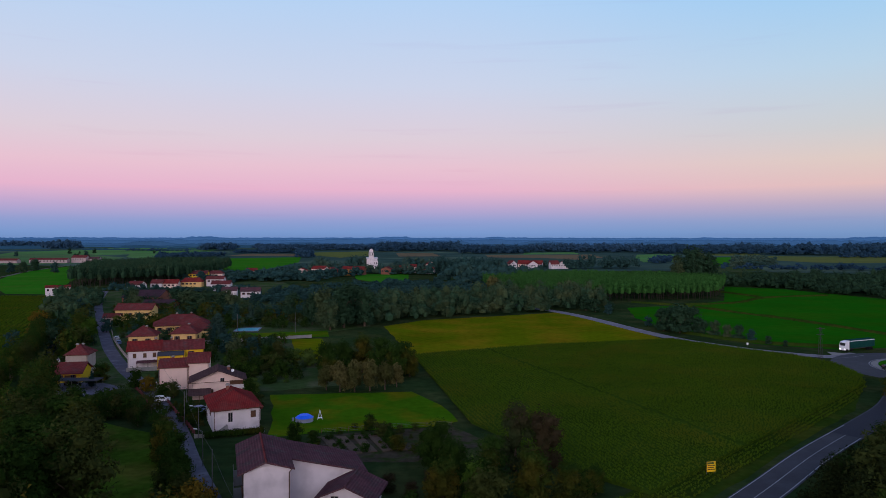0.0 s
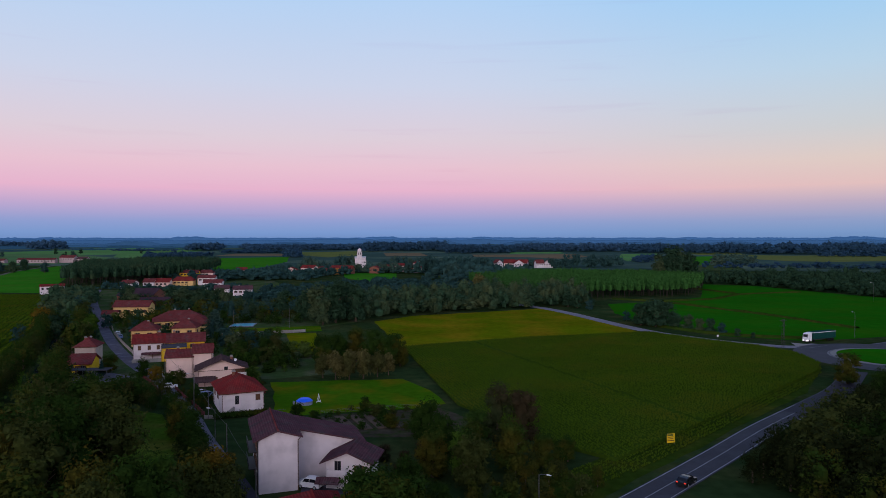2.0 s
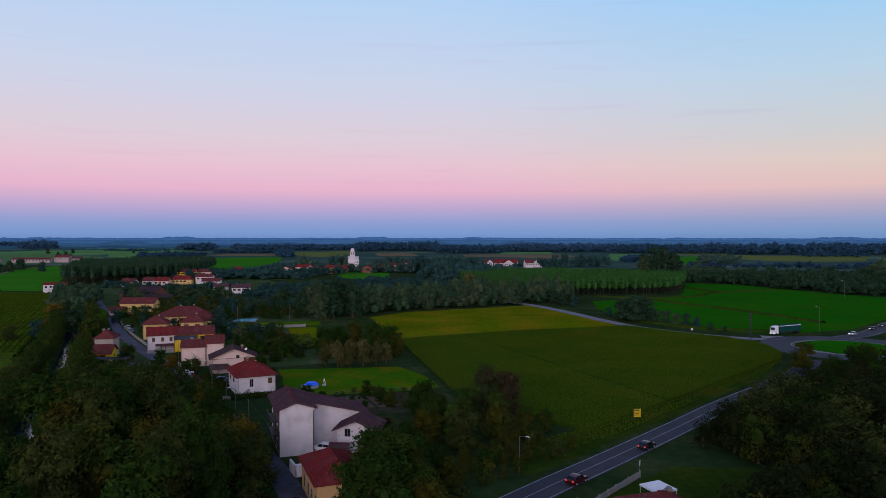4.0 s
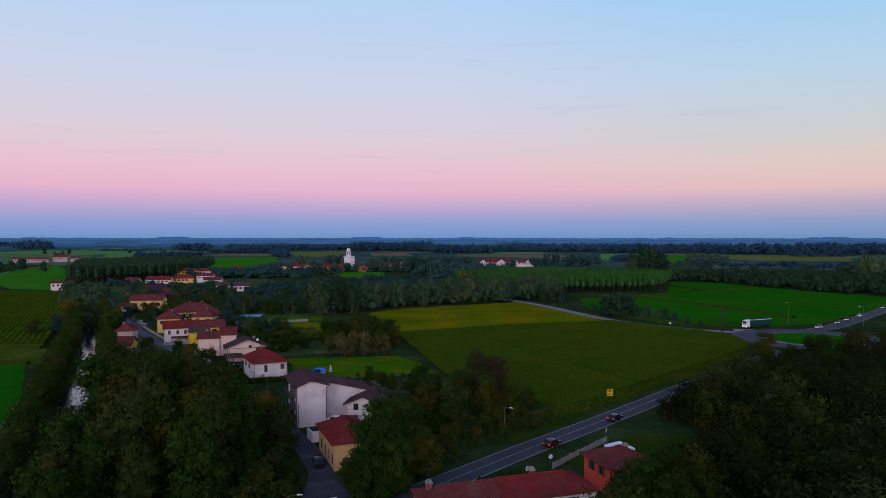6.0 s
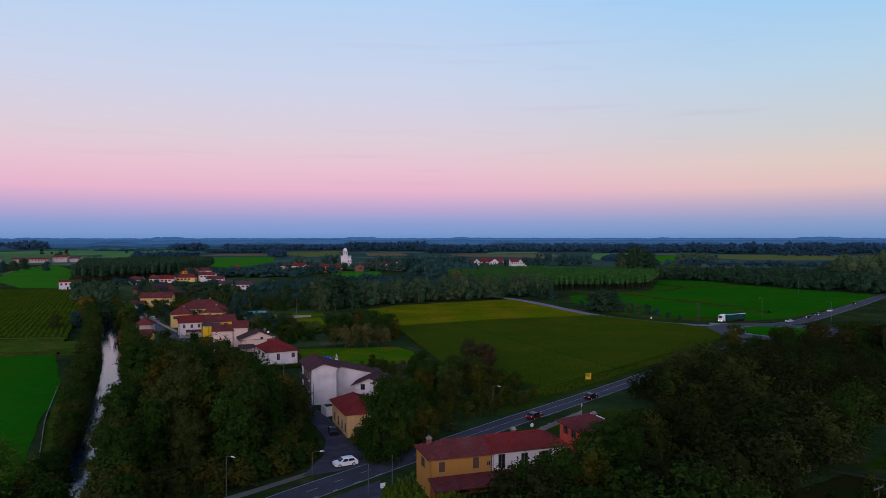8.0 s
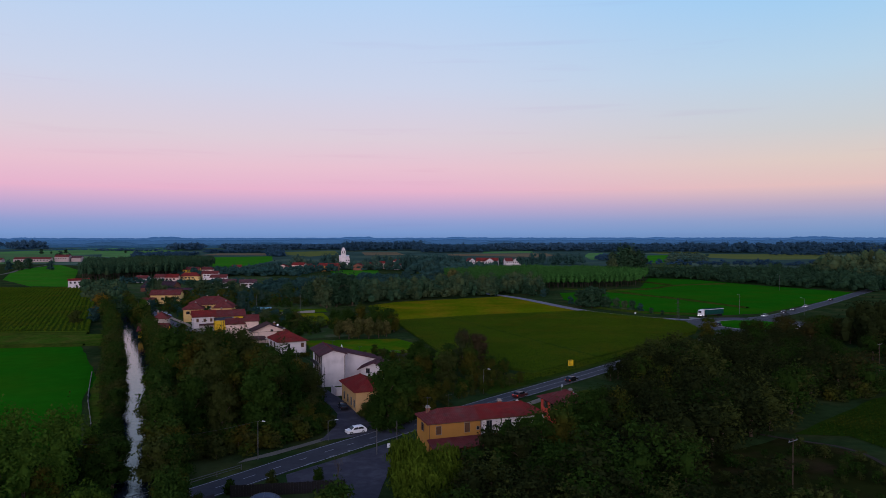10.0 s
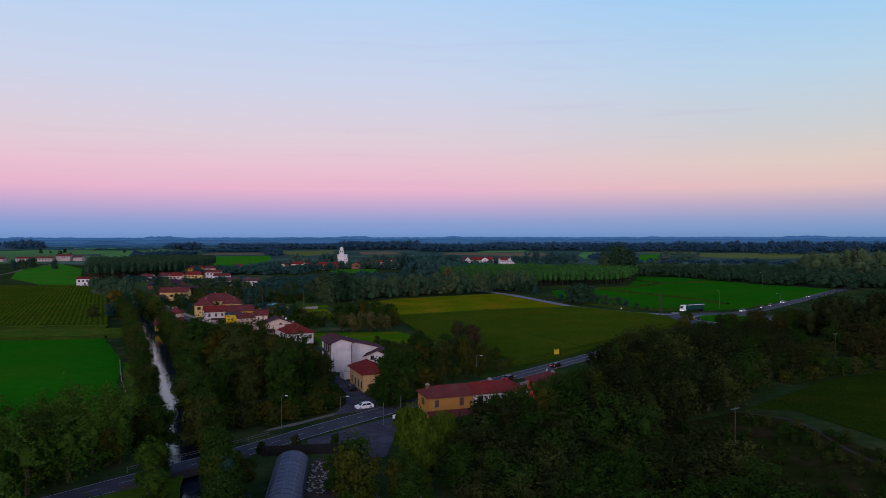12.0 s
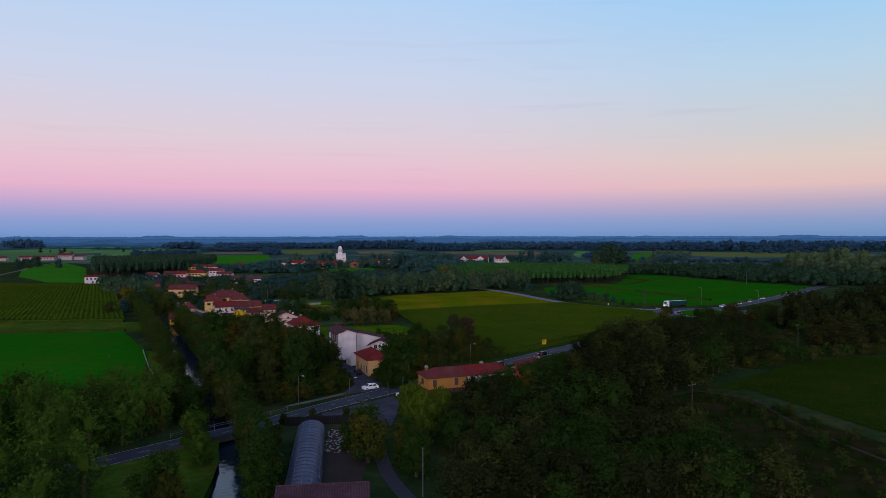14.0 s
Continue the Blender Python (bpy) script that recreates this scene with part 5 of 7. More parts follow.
wood("wood", [(-64, 400), (-128, 440), (-122, 480), (-120, 520), (-60, 600), (0, 620), (40, 560), (40, 480), (-20, 440)], 8.0, 3.5, 6.5, 23, "leaf_cool", "dark trees and gardens before the village", 44, 1.0)
wood("wood", [(40, 560), (0, 640), (20, 720), (100, 700), (90, 640)], 11, 11, 16, 24, "leaf_cool", "dark trees before the village", 46, 1.4)
wood("wood", [(-180, 330), (-190, 360), (-215, 430), (-240, 470), (-262, 470), (-230, 400), (-200, 340)], 7.5, 7, 10, 25, "leaf_mid", "dark trees along the river", 60, 0.9)
wood("wood", [(-34, 326), (-8, 350), (56, 386), (92, 402), (104, 440), (50, 470), (-20, 430), (-60, 390), (-62, 340)], 7.5, 9, 14, 26, "leaf_mid", "dark belt of mixed trees behind the yellow field", 85, 1.0)
grove(["oak", "oak", "broad"], [(106, 76), (112, 74), (140, 92), (162, 95), (230, 82), (300, 110), (300, 150), (200, 150), (160, 140), (140, 118)], 9.6, 7.5, 11, 28, "dark wood behind the crop field", 1.5, [(137.3, 103.1, 6), (134.5, 93, 8)])
grove(["bush", "bush", "olive"], [(100, 68), (114, 74), (140, 88), (160, 91), (228, 68), (228, 74), (160, 97), (138, 95), (104, 78)], 3.6, 2.0, 4.2, 29, "hedge of shrubs along the crop field", 1.5)
wood("wood", [(150, 140), (170, 160), (200, 184), (230, 200), (300, 220), (300, 145), (220, 140), (160, 132)], 7.0, 12, 18, 27, "leaf_oak", "dark eastern wood", 70, 1.2)
# far belts of trees
BELTS = [
    ("wood", [(-235, 690), (-200, 712), (-136, 712), (-92, 765), (-84, 745), (-120, 690), (-190, 672)], 7, 8.0, 11.0, "leaf_cool", "hedge before the village houses", 26, 1.0),
    ("wood", [(-262, 532), (-258, 542), (-150, 520), (-128, 500), (-132, 492), (-160, 508)], 6, 4.2, 6.2, "leaf_cool", "hedges and fruit trees before the houses", 26, 1.0),
    ("wood", [(-238, 604), (-234, 625), (-196, 640), (-180, 604)], 8, 4.5, 6.5, "leaf_cool", "garden trees between the houses", 26, 1.2),
    ("wood", [(236, 588), (250, 610), (330, 640), (470, 560), (520, 460), (430, 400), (330, 405), (302, 474), (277, 562)], 8.6, 9, 13, "leaf_mid", "belt of mixed trees along the rice field", 80, 1.15),
    ("wood", [(380, 520), (420, 600), (560, 660), (800, 500), (700, 360), (480, 360), (400, 420)], 12, 17, 25, "leaf_mid", "tall dark wood on the eastern side", 70, 1.6),
    ("wood", [(60, 890), (84, 900), (84, 925), (58, 915)], 8, 11, 15, "leaf_cool", "dark trees beside the far houses", 40, 1.3),
    ("wood", [(158, 890), (182, 896), (182, 925), (160, 918)], 8, 11, 14, "leaf_cool", "dark trees beside the far houses", 40, 1.3),
    ("wood", [(124, 925), (146, 925), (146, 940), (124, 940)], 8, 10, 13, "leaf_cool", "dark trees behind the far houses", 40, 1.3),
    ("wood", [(182, 900), (270, 922), (270, 946), (182, 926)], 7, 14, 18, "leaf_cool", "dark tree row beyond the plantation", 30, 1.6),
    ("wood", [(340, 905), (640, 840), (642, 856), (342, 922)], 10, 6, 10, "leaf_far", "dark hedgerow across the plain", 26, 1.6),
    ("wood", [(-14, 730), (-4, 800), (58, 830), (76, 800), (56, 700)], 9, 15, 20, "leaf_cool", "grove beside the village", 34, 1.7),
    ("wood", [(-134, 765), (-132, 795), (-62, 800), (-10, 800), (-10, 776)], 7, 9.5, 12.5, "leaf_cool", "trees before the church", 34, 1.2),
    ("wood", [(-62, 762), (-60, 776), (20, 780), (20, 764)], 8, 6, 9, "leaf_cool", "trees round the village", 34, 1.2),
    ("wood", [(-190, 768), (-180, 792), (-104, 786), (-100, 768)], 9, 9, 12, "leaf_cool", "trees round the village", 30, 1.6),
    ("wood", [(-250, 640), (-120, 640), (-110, 690), (-230, 730)], 10, 6, 9, "leaf_cool", "trees round the village", 30, 1.6),
    ("wood", [(-70, 830), (-60, 860), (20, 870), (20, 840)], 11, 12, 17, "leaf_cool", "dark trees behind the church", 30, 1.6),
    ("wood", [(-118, 838), (-96, 838), (-96, 868), (-120, 868)], 7, 15, 19, "leaf_cool", "tall dark trees beside the church", 40, 1.3),
    ("wood", [(-150, 800), (-124, 800), (-124, 840), (-156, 840)], 8, 14, 18, "leaf_cool", "dark trees behind the village houses", 40, 1.3),
    ("wood", [(-62, 860), (-40, 850), (30, 850), (30, 880), (-60, 890)], 8, 13, 18, "leaf_cool", "dark trees behind the church", 40, 1.3),
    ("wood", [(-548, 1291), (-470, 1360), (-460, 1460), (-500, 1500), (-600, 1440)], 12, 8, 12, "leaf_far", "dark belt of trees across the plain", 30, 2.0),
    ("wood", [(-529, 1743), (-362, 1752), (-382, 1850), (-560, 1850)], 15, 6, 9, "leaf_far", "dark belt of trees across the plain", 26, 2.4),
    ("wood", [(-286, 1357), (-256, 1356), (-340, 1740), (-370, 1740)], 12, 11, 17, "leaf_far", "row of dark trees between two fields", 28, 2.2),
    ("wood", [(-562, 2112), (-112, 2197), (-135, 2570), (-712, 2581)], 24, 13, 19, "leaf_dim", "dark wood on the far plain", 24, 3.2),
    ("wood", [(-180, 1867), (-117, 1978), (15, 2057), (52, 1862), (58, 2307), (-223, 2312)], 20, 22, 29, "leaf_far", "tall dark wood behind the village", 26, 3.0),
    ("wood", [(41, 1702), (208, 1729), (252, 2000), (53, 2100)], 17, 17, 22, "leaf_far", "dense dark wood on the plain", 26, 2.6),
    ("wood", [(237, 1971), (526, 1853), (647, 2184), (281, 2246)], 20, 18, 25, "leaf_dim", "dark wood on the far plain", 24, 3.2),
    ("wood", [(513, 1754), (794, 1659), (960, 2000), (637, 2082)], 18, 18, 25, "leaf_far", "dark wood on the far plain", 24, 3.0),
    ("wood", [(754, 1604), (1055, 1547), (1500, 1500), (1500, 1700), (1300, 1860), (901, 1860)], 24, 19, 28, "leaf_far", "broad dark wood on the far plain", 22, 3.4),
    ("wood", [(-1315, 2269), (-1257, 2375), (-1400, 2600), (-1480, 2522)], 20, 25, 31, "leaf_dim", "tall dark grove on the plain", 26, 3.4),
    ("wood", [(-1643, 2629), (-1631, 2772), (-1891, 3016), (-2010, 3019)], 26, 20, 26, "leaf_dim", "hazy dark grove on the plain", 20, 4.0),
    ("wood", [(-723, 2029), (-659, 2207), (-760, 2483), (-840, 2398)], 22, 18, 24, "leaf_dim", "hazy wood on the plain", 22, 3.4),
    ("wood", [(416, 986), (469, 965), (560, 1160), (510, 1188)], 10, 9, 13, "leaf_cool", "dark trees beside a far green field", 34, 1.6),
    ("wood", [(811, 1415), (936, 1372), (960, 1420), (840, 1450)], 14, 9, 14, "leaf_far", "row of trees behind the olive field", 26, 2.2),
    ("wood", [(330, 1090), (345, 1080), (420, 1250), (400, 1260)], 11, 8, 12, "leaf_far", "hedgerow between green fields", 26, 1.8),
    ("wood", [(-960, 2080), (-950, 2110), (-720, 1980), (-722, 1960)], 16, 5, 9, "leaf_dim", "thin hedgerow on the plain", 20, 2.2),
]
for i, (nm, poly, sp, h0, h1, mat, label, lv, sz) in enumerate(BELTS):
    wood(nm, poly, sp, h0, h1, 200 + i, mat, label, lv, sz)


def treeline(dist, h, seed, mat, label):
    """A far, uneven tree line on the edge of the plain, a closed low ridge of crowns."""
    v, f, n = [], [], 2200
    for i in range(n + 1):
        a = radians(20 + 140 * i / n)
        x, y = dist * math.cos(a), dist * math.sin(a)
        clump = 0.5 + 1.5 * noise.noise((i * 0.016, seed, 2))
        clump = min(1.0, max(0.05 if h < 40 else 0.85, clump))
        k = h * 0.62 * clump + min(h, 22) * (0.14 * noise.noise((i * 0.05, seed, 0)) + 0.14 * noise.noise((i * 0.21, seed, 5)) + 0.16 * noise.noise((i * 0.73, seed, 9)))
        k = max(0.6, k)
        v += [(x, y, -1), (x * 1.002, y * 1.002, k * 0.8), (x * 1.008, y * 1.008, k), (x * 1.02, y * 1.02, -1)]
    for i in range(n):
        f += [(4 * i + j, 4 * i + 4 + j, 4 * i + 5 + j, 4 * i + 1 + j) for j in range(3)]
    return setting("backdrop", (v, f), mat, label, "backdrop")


# backdrop rows: haze is put in as bluer colour and emission growing with distance
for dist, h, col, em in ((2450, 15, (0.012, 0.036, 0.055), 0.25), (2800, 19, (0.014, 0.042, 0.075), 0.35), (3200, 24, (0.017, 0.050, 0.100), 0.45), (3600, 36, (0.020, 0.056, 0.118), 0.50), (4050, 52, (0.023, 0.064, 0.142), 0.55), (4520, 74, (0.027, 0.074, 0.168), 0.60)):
    treeline(dist, h, dist * 0.01, material("glowing_haze_woods_%d" % dist, col, 1.0, 0.25, 0.02, 0.003, 0, 0.0, emit=em * 1.5), "hazy blue line of far woods on the horizon")

for src_list in TREES.values():  # the patterns have served
    for src, _h in src_list:
        for o in (*src.children_recursive, src):
            bpy.data.objects.remove(o)


# ---- buildings ----
def roof_geo(w, d, h, rise, over, inset, axis="x", t=0.22):
    """Hipped or gabled roof slab over a w x d plan; inset: how far the ridge ends lie inside the eaves (0: gable)."""
    if axis == "y":
        v, f = roof_geo(d, w, h, rise, over, inset, "x", t)
        return [(w - y, x, z) for x, y, z in v], f
    x0, x1, y0, y1, ym = -over, w + over, -over, d + over, d / 2
    i0, i1 = inset if isinstance(inset, tuple) else (inset, inset)
    drop = rise * over / (d / 2 + 1e-6)
    e = h - drop * 0.6
    top = [(x0, y0, e), (x1, y0, e), (x1, y1, e), (x0, y1, e), (x0 + i0, ym, h + rise), (x1 - i1, ym, h + rise)]
    v = [(x, y, z + t) for x, y, z in top] + [(x, y, z) for x, y, z in top]
    f = [(0, 1, 5, 4), (2, 3, 4, 5), (7, 6, 10, 11), (9, 8, 11, 10), (1, 0, 6, 7), (3, 2, 8, 9)]
    f += [(1, 2, 5), (8, 7, 11), (2, 1, 7, 8)] if i1 > 0 else [(5, 1, 7, 11), (2, 5, 11, 8)]
    f += [(3, 0, 4), (6, 9, 10), (0, 3, 9, 6)] if i0 > 0 else [(0, 4, 10, 6), (4, 3, 9, 10)]
    return v, f


def wall_geo(w, d, h, rise, inset, over, axis="x"):
    if axis == "y":
        v, f = wall_geo(d, w, h, rise, inset, over, "x")
        return [(w - y, x, z) for x, y, z in v], f
    v, f = box(0, 0, -0.2, w, d, h)
    if not isinstance(inset, tuple) and inset <= 0:
        n = len(v)
        v += [(0, d / 2, h + rise * 0.97), (w, d / 2, h + rise * 0.97)]
        f += [(7, 4, n), (5, 6, n + 1), (4, 5, n + 1, n), (6, 7, n, n + 1)]
    return v, f


def window(house, face, u, z, ww, wh, w, d, kind="window", shutter="wood"):
    """face: s (front), e, n, w; u along it from its left end as seen from outside."""
    rot = {"s": 0, "e": 90, "n": 180, "w": 270}[face]
    org = {"s": (u, 0), "e": (w, u), "n": (w - u, d), "w": (0, d - u)}[face]
    m = pose(org[0], org[1], z, 0, 0, rot)
    ob = part(kind, join(box(-ww / 2 - .07, -.05, -.07, ww / 2 + .07, .02, 0), box(-ww / 2 - .07, -.05, wh, ww / 2 + .07, .02, wh + .07), box(-ww / 2 - .07, -.05, 0, -ww / 2, .02, wh), box(ww / 2, -.05, 0, ww / 2 + .07, .02, wh),
                         box(-.03, -.04, 0, .03, .02, wh)), M["concrete"] if kind == "window" else M["wood"], house, m=m)
    if shutter == "closed":
        for s in (-1, 1):
            part("shutter", join(box(min(0, s * ww / 2), -.075, 0.02, max(0, s * ww / 2), -.045, wh - .02), *[box(min(0, s * ww / 2) + .05, -.09, 0.1 + k * .2, max(0, s * ww / 2) - .05, -.075, 0.2 + k * .2) for k in range(int((wh - .2) / .2))]), M["wood"], ob)
    else:
        part("pane", box(-ww / 2, -.035, 0, ww / 2, -.02, wh), M["glass"], ob)
        if shutter == "wood":
            for s in (-1, 1):
                part("shutter", box(min(s * ww * .52, s * ww * .98), -.11, 0, max(s * ww * .52, s * ww * .98), -.055, wh), M["wood"], ob)
    return ob


def chimney(house, x, y, z, h=1.2):
    c = part("chimney", box(x - .34, y - .34, z - .8, x + .34, y + .34, z + h), M["brick"], house)
    part("cap", join(box(x - .46, y - .46, z + h, x + .46, y + .46, z + h + .14), box(x - .3, y - .3, z + h + .14, x + .3, y + .3, z + h + .42)), M["concrete"], c, "pale chimney cap")
    return c


def aerial(house, x, y, z, h=2.4):
    part("aerial", join(tube([(x, y, z - .6), (x, y, z + h)], .03, 4), box(x - .7, y - .015, z + h - .1, x + .7, y + .015, z + h - .07), *[box(x - .6 + k * .3, y - .35, z + h - .1, x - .58 + k * .3, y + .35, z + h - .08) for k in range(5)]), M["dark_metal"], house)


def dish(house, x, y, z):
    v = [(x, y - .1, z)] + [(x + .42 * math.cos(a * math.tau / 10), y - .25, z + .42 * math.sin(a * math.tau / 10)) for a in range(10)] + [(x, y, z)]
    f = [(0, 1 + i, 1 + (i + 1) % 10) for i in range(10)] + [(11, 1 + (i + 1) % 10, 1 + i) for i in range(10)]
    part("satellite_dish", (v, f), M["white_paint"], house)


def house(label, org, ang, w, d, h, rise, wall, roof, inset=0.0, axis="x", over=0.6, windows=(), doors=(), chimneys=(), dishes=(), aerials=(), gutter=True, name="house", parent=None, shutter="wood", category="house"):
    m = pose(org[0], org[1], org[2] if len(org) > 2 else 0, 0, 0, ang)
    hs = thing(name, m, label, category)
    part("wall", wall_geo(w, d, h, rise, inset, over, axis), M[wall], hs)
    rf = part("roof", roof_geo(w, d, h, rise, over, inset, axis), M[roof], hs)
    i0, i1 = inset if isinstance(inset, tuple) else (inset, inset)
    if axis == "x":
        a, b = (-over + i0, d / 2, h + rise + .24), (w + over - i1, d / 2, h + rise + .24)
    else:
        a, b = (w / 2, -over + i0, h + rise + .24), (w / 2, d + over - i1, h + rise + .24)
    if (Vector(a) - Vector(b)).length > 0.5:
        part("ridge_tiles", tube([a, b], 0.16, 6), M[roof], rf)
    if gutter:
        e = h - 0.08
        for y in (-over - .06, d + over + .06):
            part("gutter", tube([(-over, y, e), (w + over, y, e)], .07, 5), M["wood"], hs)
        for x in (0.15, w - .15):
            part("downpipe", tube([(x, -.08, 0), (x, -.08, h - .4), (x, -over, h - .1)], .05, 5), M["wood"], hs)
    for face, u, z, ww, wh, *rest in windows:
        window(hs, face, u, z, ww, wh, w, d, "window", rest[0] if rest else shutter)
    for face, u, ww, wh in doors:
        window(hs, face, u, 0, ww, wh, w, d, "door", "closed")
    for c in chimneys:
        chimney(hs, *c)
    for c in dishes:
        dish(hs, *c)
    for c in aerials:
        aerial(hs, *c)
    return hs


def lean_to(hs, x0, x1, y0, y1, z0, z1, roof, posts=True, name="porch_roof"):
    """A single-pitch roof on posts in front of a wall: z0 at y0, z1 at y1."""
    p = part(name, ([(x0, y0, z0), (x1, y0, z0), (x1, y1, z1), (x0, y1, z1), (x0, y0, z0 - .15), (x1, y0, z0 - .15), (x1, y1, z1 - .15), (x0, y1, z1 - .15)],
                    [(0, 1, 2, 3), (7, 6, 5, 4), (0, 4, 5, 1), (1, 5, 6, 2), (2, 6, 7, 3), (3, 7, 4, 0)]), M[roof], hs)
    if posts:
        for k in range(3):
            x = x0 + .2 + (x1 - x0 - .4) * k / 2
            part("post", box(x - .09, y0 + .15, 0, x + .09, y0 + .33, z0 - .1), M["wood"], p)
    return p


# white house with the red hipped roof
h1 = house("white plastered house with a red hipped tile roof", (-48.7, 144.6), 25, 9.6, 14, 5.2, 2.7, "white", "tile_red", 5.2, "y", 0.7,
           windows=(("s", 3.4, 2.4, 0.8, 1.9, "none"), ("s", 8.2, 2.9, 1.0, 1.4, "closed"), ("w", 3, 2.8, 1, 1.4), ("w", 8, 2.8, 1, 1.4), ("e", 4, 2.8, 1, 1.4), ("e", 9, 2.8, 1, 1.4)), chimneys=((4.0, 8.5, 8.0, 0.5),))
part("stair", join(*[box(2.4 - k * .3, -1.2, 0, 2.7 - k * .3, -0.1, 1.9 - k * .2) for k in range(8)]), M["concrete"], h1, "grey concrete steps")
part("annex", join(box(9.8, 8, 0, 11.2, 13, 2.6), ), M["grey_plaster"], h1)
part("annex_roof", join(box(9.6, 7.7, 2.6, 11.6, 13.3, 2.8)), M["tile_red"], h1)
hedge = tagged(new("hedge", mesh("hedge", *crown(61, [(.6 + k * .85, .5 + .08 * (k % 2), .75, .68, .85) for k in range(14)], 2600, .17, core=0.8), M["leaf"])), "clipped dark green hedge before the white house", "hedge")
hedge.matrix_world = pose(-49.5, 140.8, 0, 0, 0, 20)
# chalet with a broad dark roof
h2 = house("pale house with a broad dark gable roof and loggia", (-64.6, 175.4), 18, 12.6, 7.5, 4.6, 2.7, "pink", "tile_brown", 0, "y", 1.0, windows=(("s", 7.4, 4.4, 0.9, 0.8, "none"), ("s", 4, 1.2, 1.2, 1.3), ("s", 9, 1.2, 1.2, 1.3)),
           chimneys=((9, 5, 6.4, 0.8),), dishes=((10, 3, 6.6),))
part("loggia", join(box(9.2, -.06, 2.6, 12.6, .05, 4.5)), M["wood"], h2, "brown recessed loggia")
part("balcony_rail", join(box(9.0, -.35, 2.5, 12.9, -.1, 3.4)), M["white"], h2)
lean_to(h2, -1, 4.6, -4, -0.1, 2.0, 2.9, "tile_brown")
# long pale pink house in two heights
h3 = house("long pale pink house with a brown tile roof", (-77.6, 186.2), 15, 7.4, 8, 6.2, 1.6, "pink", "tile_old", 0, "x", 0.4, chimneys=((3, 5, 7.6, .7),))
h3b = house("higher pale pink house with a brown tile roof", (-70.4, 188.1), 15, 5.4, 8.4, 7.2, 1.9, "pink", "tile_old", 0, "x", 0.4, windows=(("e", 3, 4, 1, 1.3),))
# white and yellow row house
h4 = house("white row house with a red gable roof", (-99.4, 214.8), 20, 9.6, 10, 5.9, 2.2, "white", "tile_red", 0, "x", 0.5, windows=(("s", 2.0, 3.7, 0.9, 1.4, "closed"), ("s", 5.0, 3.7, 0.9, 1.4, "closed"), ("s", 7.8, 3.7, 0.9, 1.4, "closed"), ("w", 4, 3.6, 1, 1.4)),
           chimneys=((8, 6, 8, .8),))
lean_to(h4, 2.6, 9.4, -2.4, -0.05, 2.5, 2.9, "tile_purple")
part("garden_wall", join(box(-.2, -3.6, 0, 11, -3.4, 1.3)), M["concrete"], h4)
h4b = house("ochre row house with a weathered gable roof", (-90.2, 218.1), 20, 12.8, 10, 5.7, 2.2, "bright_yellow", "tile_old", 0, "x", 0.5, windows=(("s", 9, 3.7, 1.0, 1.3), ("s", 2, 3.7, 1.0, 1.3)), chimneys=((3, 6, 8, .8),))
lean_to(h4b, -1, 7.0, -3.8, -0.05, 4.6, 5.4, "slate")
part("terrace_block", box(-1, -3.6, 0, 7, -0.1, 4.3), M["bright_yellow"], h4b)
# two cube houses with pyramid roofs
for o, a in (((-113.3, 245.3), 14), ((-100.8, 252.6), 8)):
    house("yellow cube house with a red pyramid roof", o, a, 9.0, 9.0, 6.3, 3.0, "yellow", "tile_old", 5.0, "x", 0.7, windows=(("s", 2.2, 3.9, 1.0, 1.3), ("s", 6.6, 3.9, 1.0, 1.3), ("e", 3, 3.9, 1.0, 1.3), ("w", 3, 3.9, 1, 1.3)), chimneys=((5.6, 4, 8.4, .8),))
# big villa with hipped roofs
h7 = house("large villa with sprawling red hipped roofs", (-123, 291), 22, 22, 14, 4.0, 3.6, "yellow", "tile_old", 7.0, "x", 0.8, windows=[("s", 2 + 3.6 * k, 1.6, 1.1, 1.5) for k in range(6)], chimneys=((9, 8, 7.0, 1.2), (15, 9, 7.0, 1.2)))
house("villa wing with a red hipped roof", (-107, 286), 22, 10, 12, 3.4, 3.0, "yellow", "tile_old", 5.4, "y", 0.7, windows=(("s", 3, 2.2, 1, 1.4), ("s", 7, 2.2, 1, 1.4)))
# long yellow house
house("long yellow house with a weathered red roof", (-163.5, 340), 4, 17.6, 10, 5.6, 2.6, "yellow", "tile_old", 0, "x", 0.6, windows=[("s", 3.0, 2.6, 1.1, 1.4), ("s", 7.4, 2.6, 1.1, 1.4), ("s", 11.6, 2.6, 1.1, 1.4), ("s", 15.6, 2.6, 1.1, 1.4)], chimneys=((5, 6, 7, 1), (14, 6, 7, 1)), aerials=((8, 5, 7.2),))
house("low annex with a red tile roof", (-166, 333), 15, 7, 6, 2.6, 1.4, "pink", "tile_old", 0, "x", 0.4)
# dark barns beyond
house("long farm shed with a dark brown roof", (-207, 440), 5, 23, 28, 3.0, 3.6, "brick", "tile_dark", 0, "x", 0.5, gutter=False, name="barn", category="barn")
house("farm shed with a long dark brown roof", (-168, 378), 6, 16, 20, 3.4, 2.8, "brick", "tile_dark", 0, "x", 0.5, gutter=False, name="barn", category="barn")
for o, a, w, d, h, r, wl, rf, lb in (
    ((-252, 545), -8, 11, 9, 4.0, 2.4, "white", "tile_old", "white house with a brown gable roof at the village edge"),
    ((-240, 560), 0, 9, 9, 4.0, 2.6, "white", "tile_old", "small white house with a tile roof"),
    ((-231, 562), 5, 12, 9, 3.8, 2.8, "pink", "tile_red", "pale pink house with a red roof"),
    ((-220, 572), 6, 17, 10, 4.4, 3.0, "yellow", "tile_red", "yellow house with a red hipped roof"),
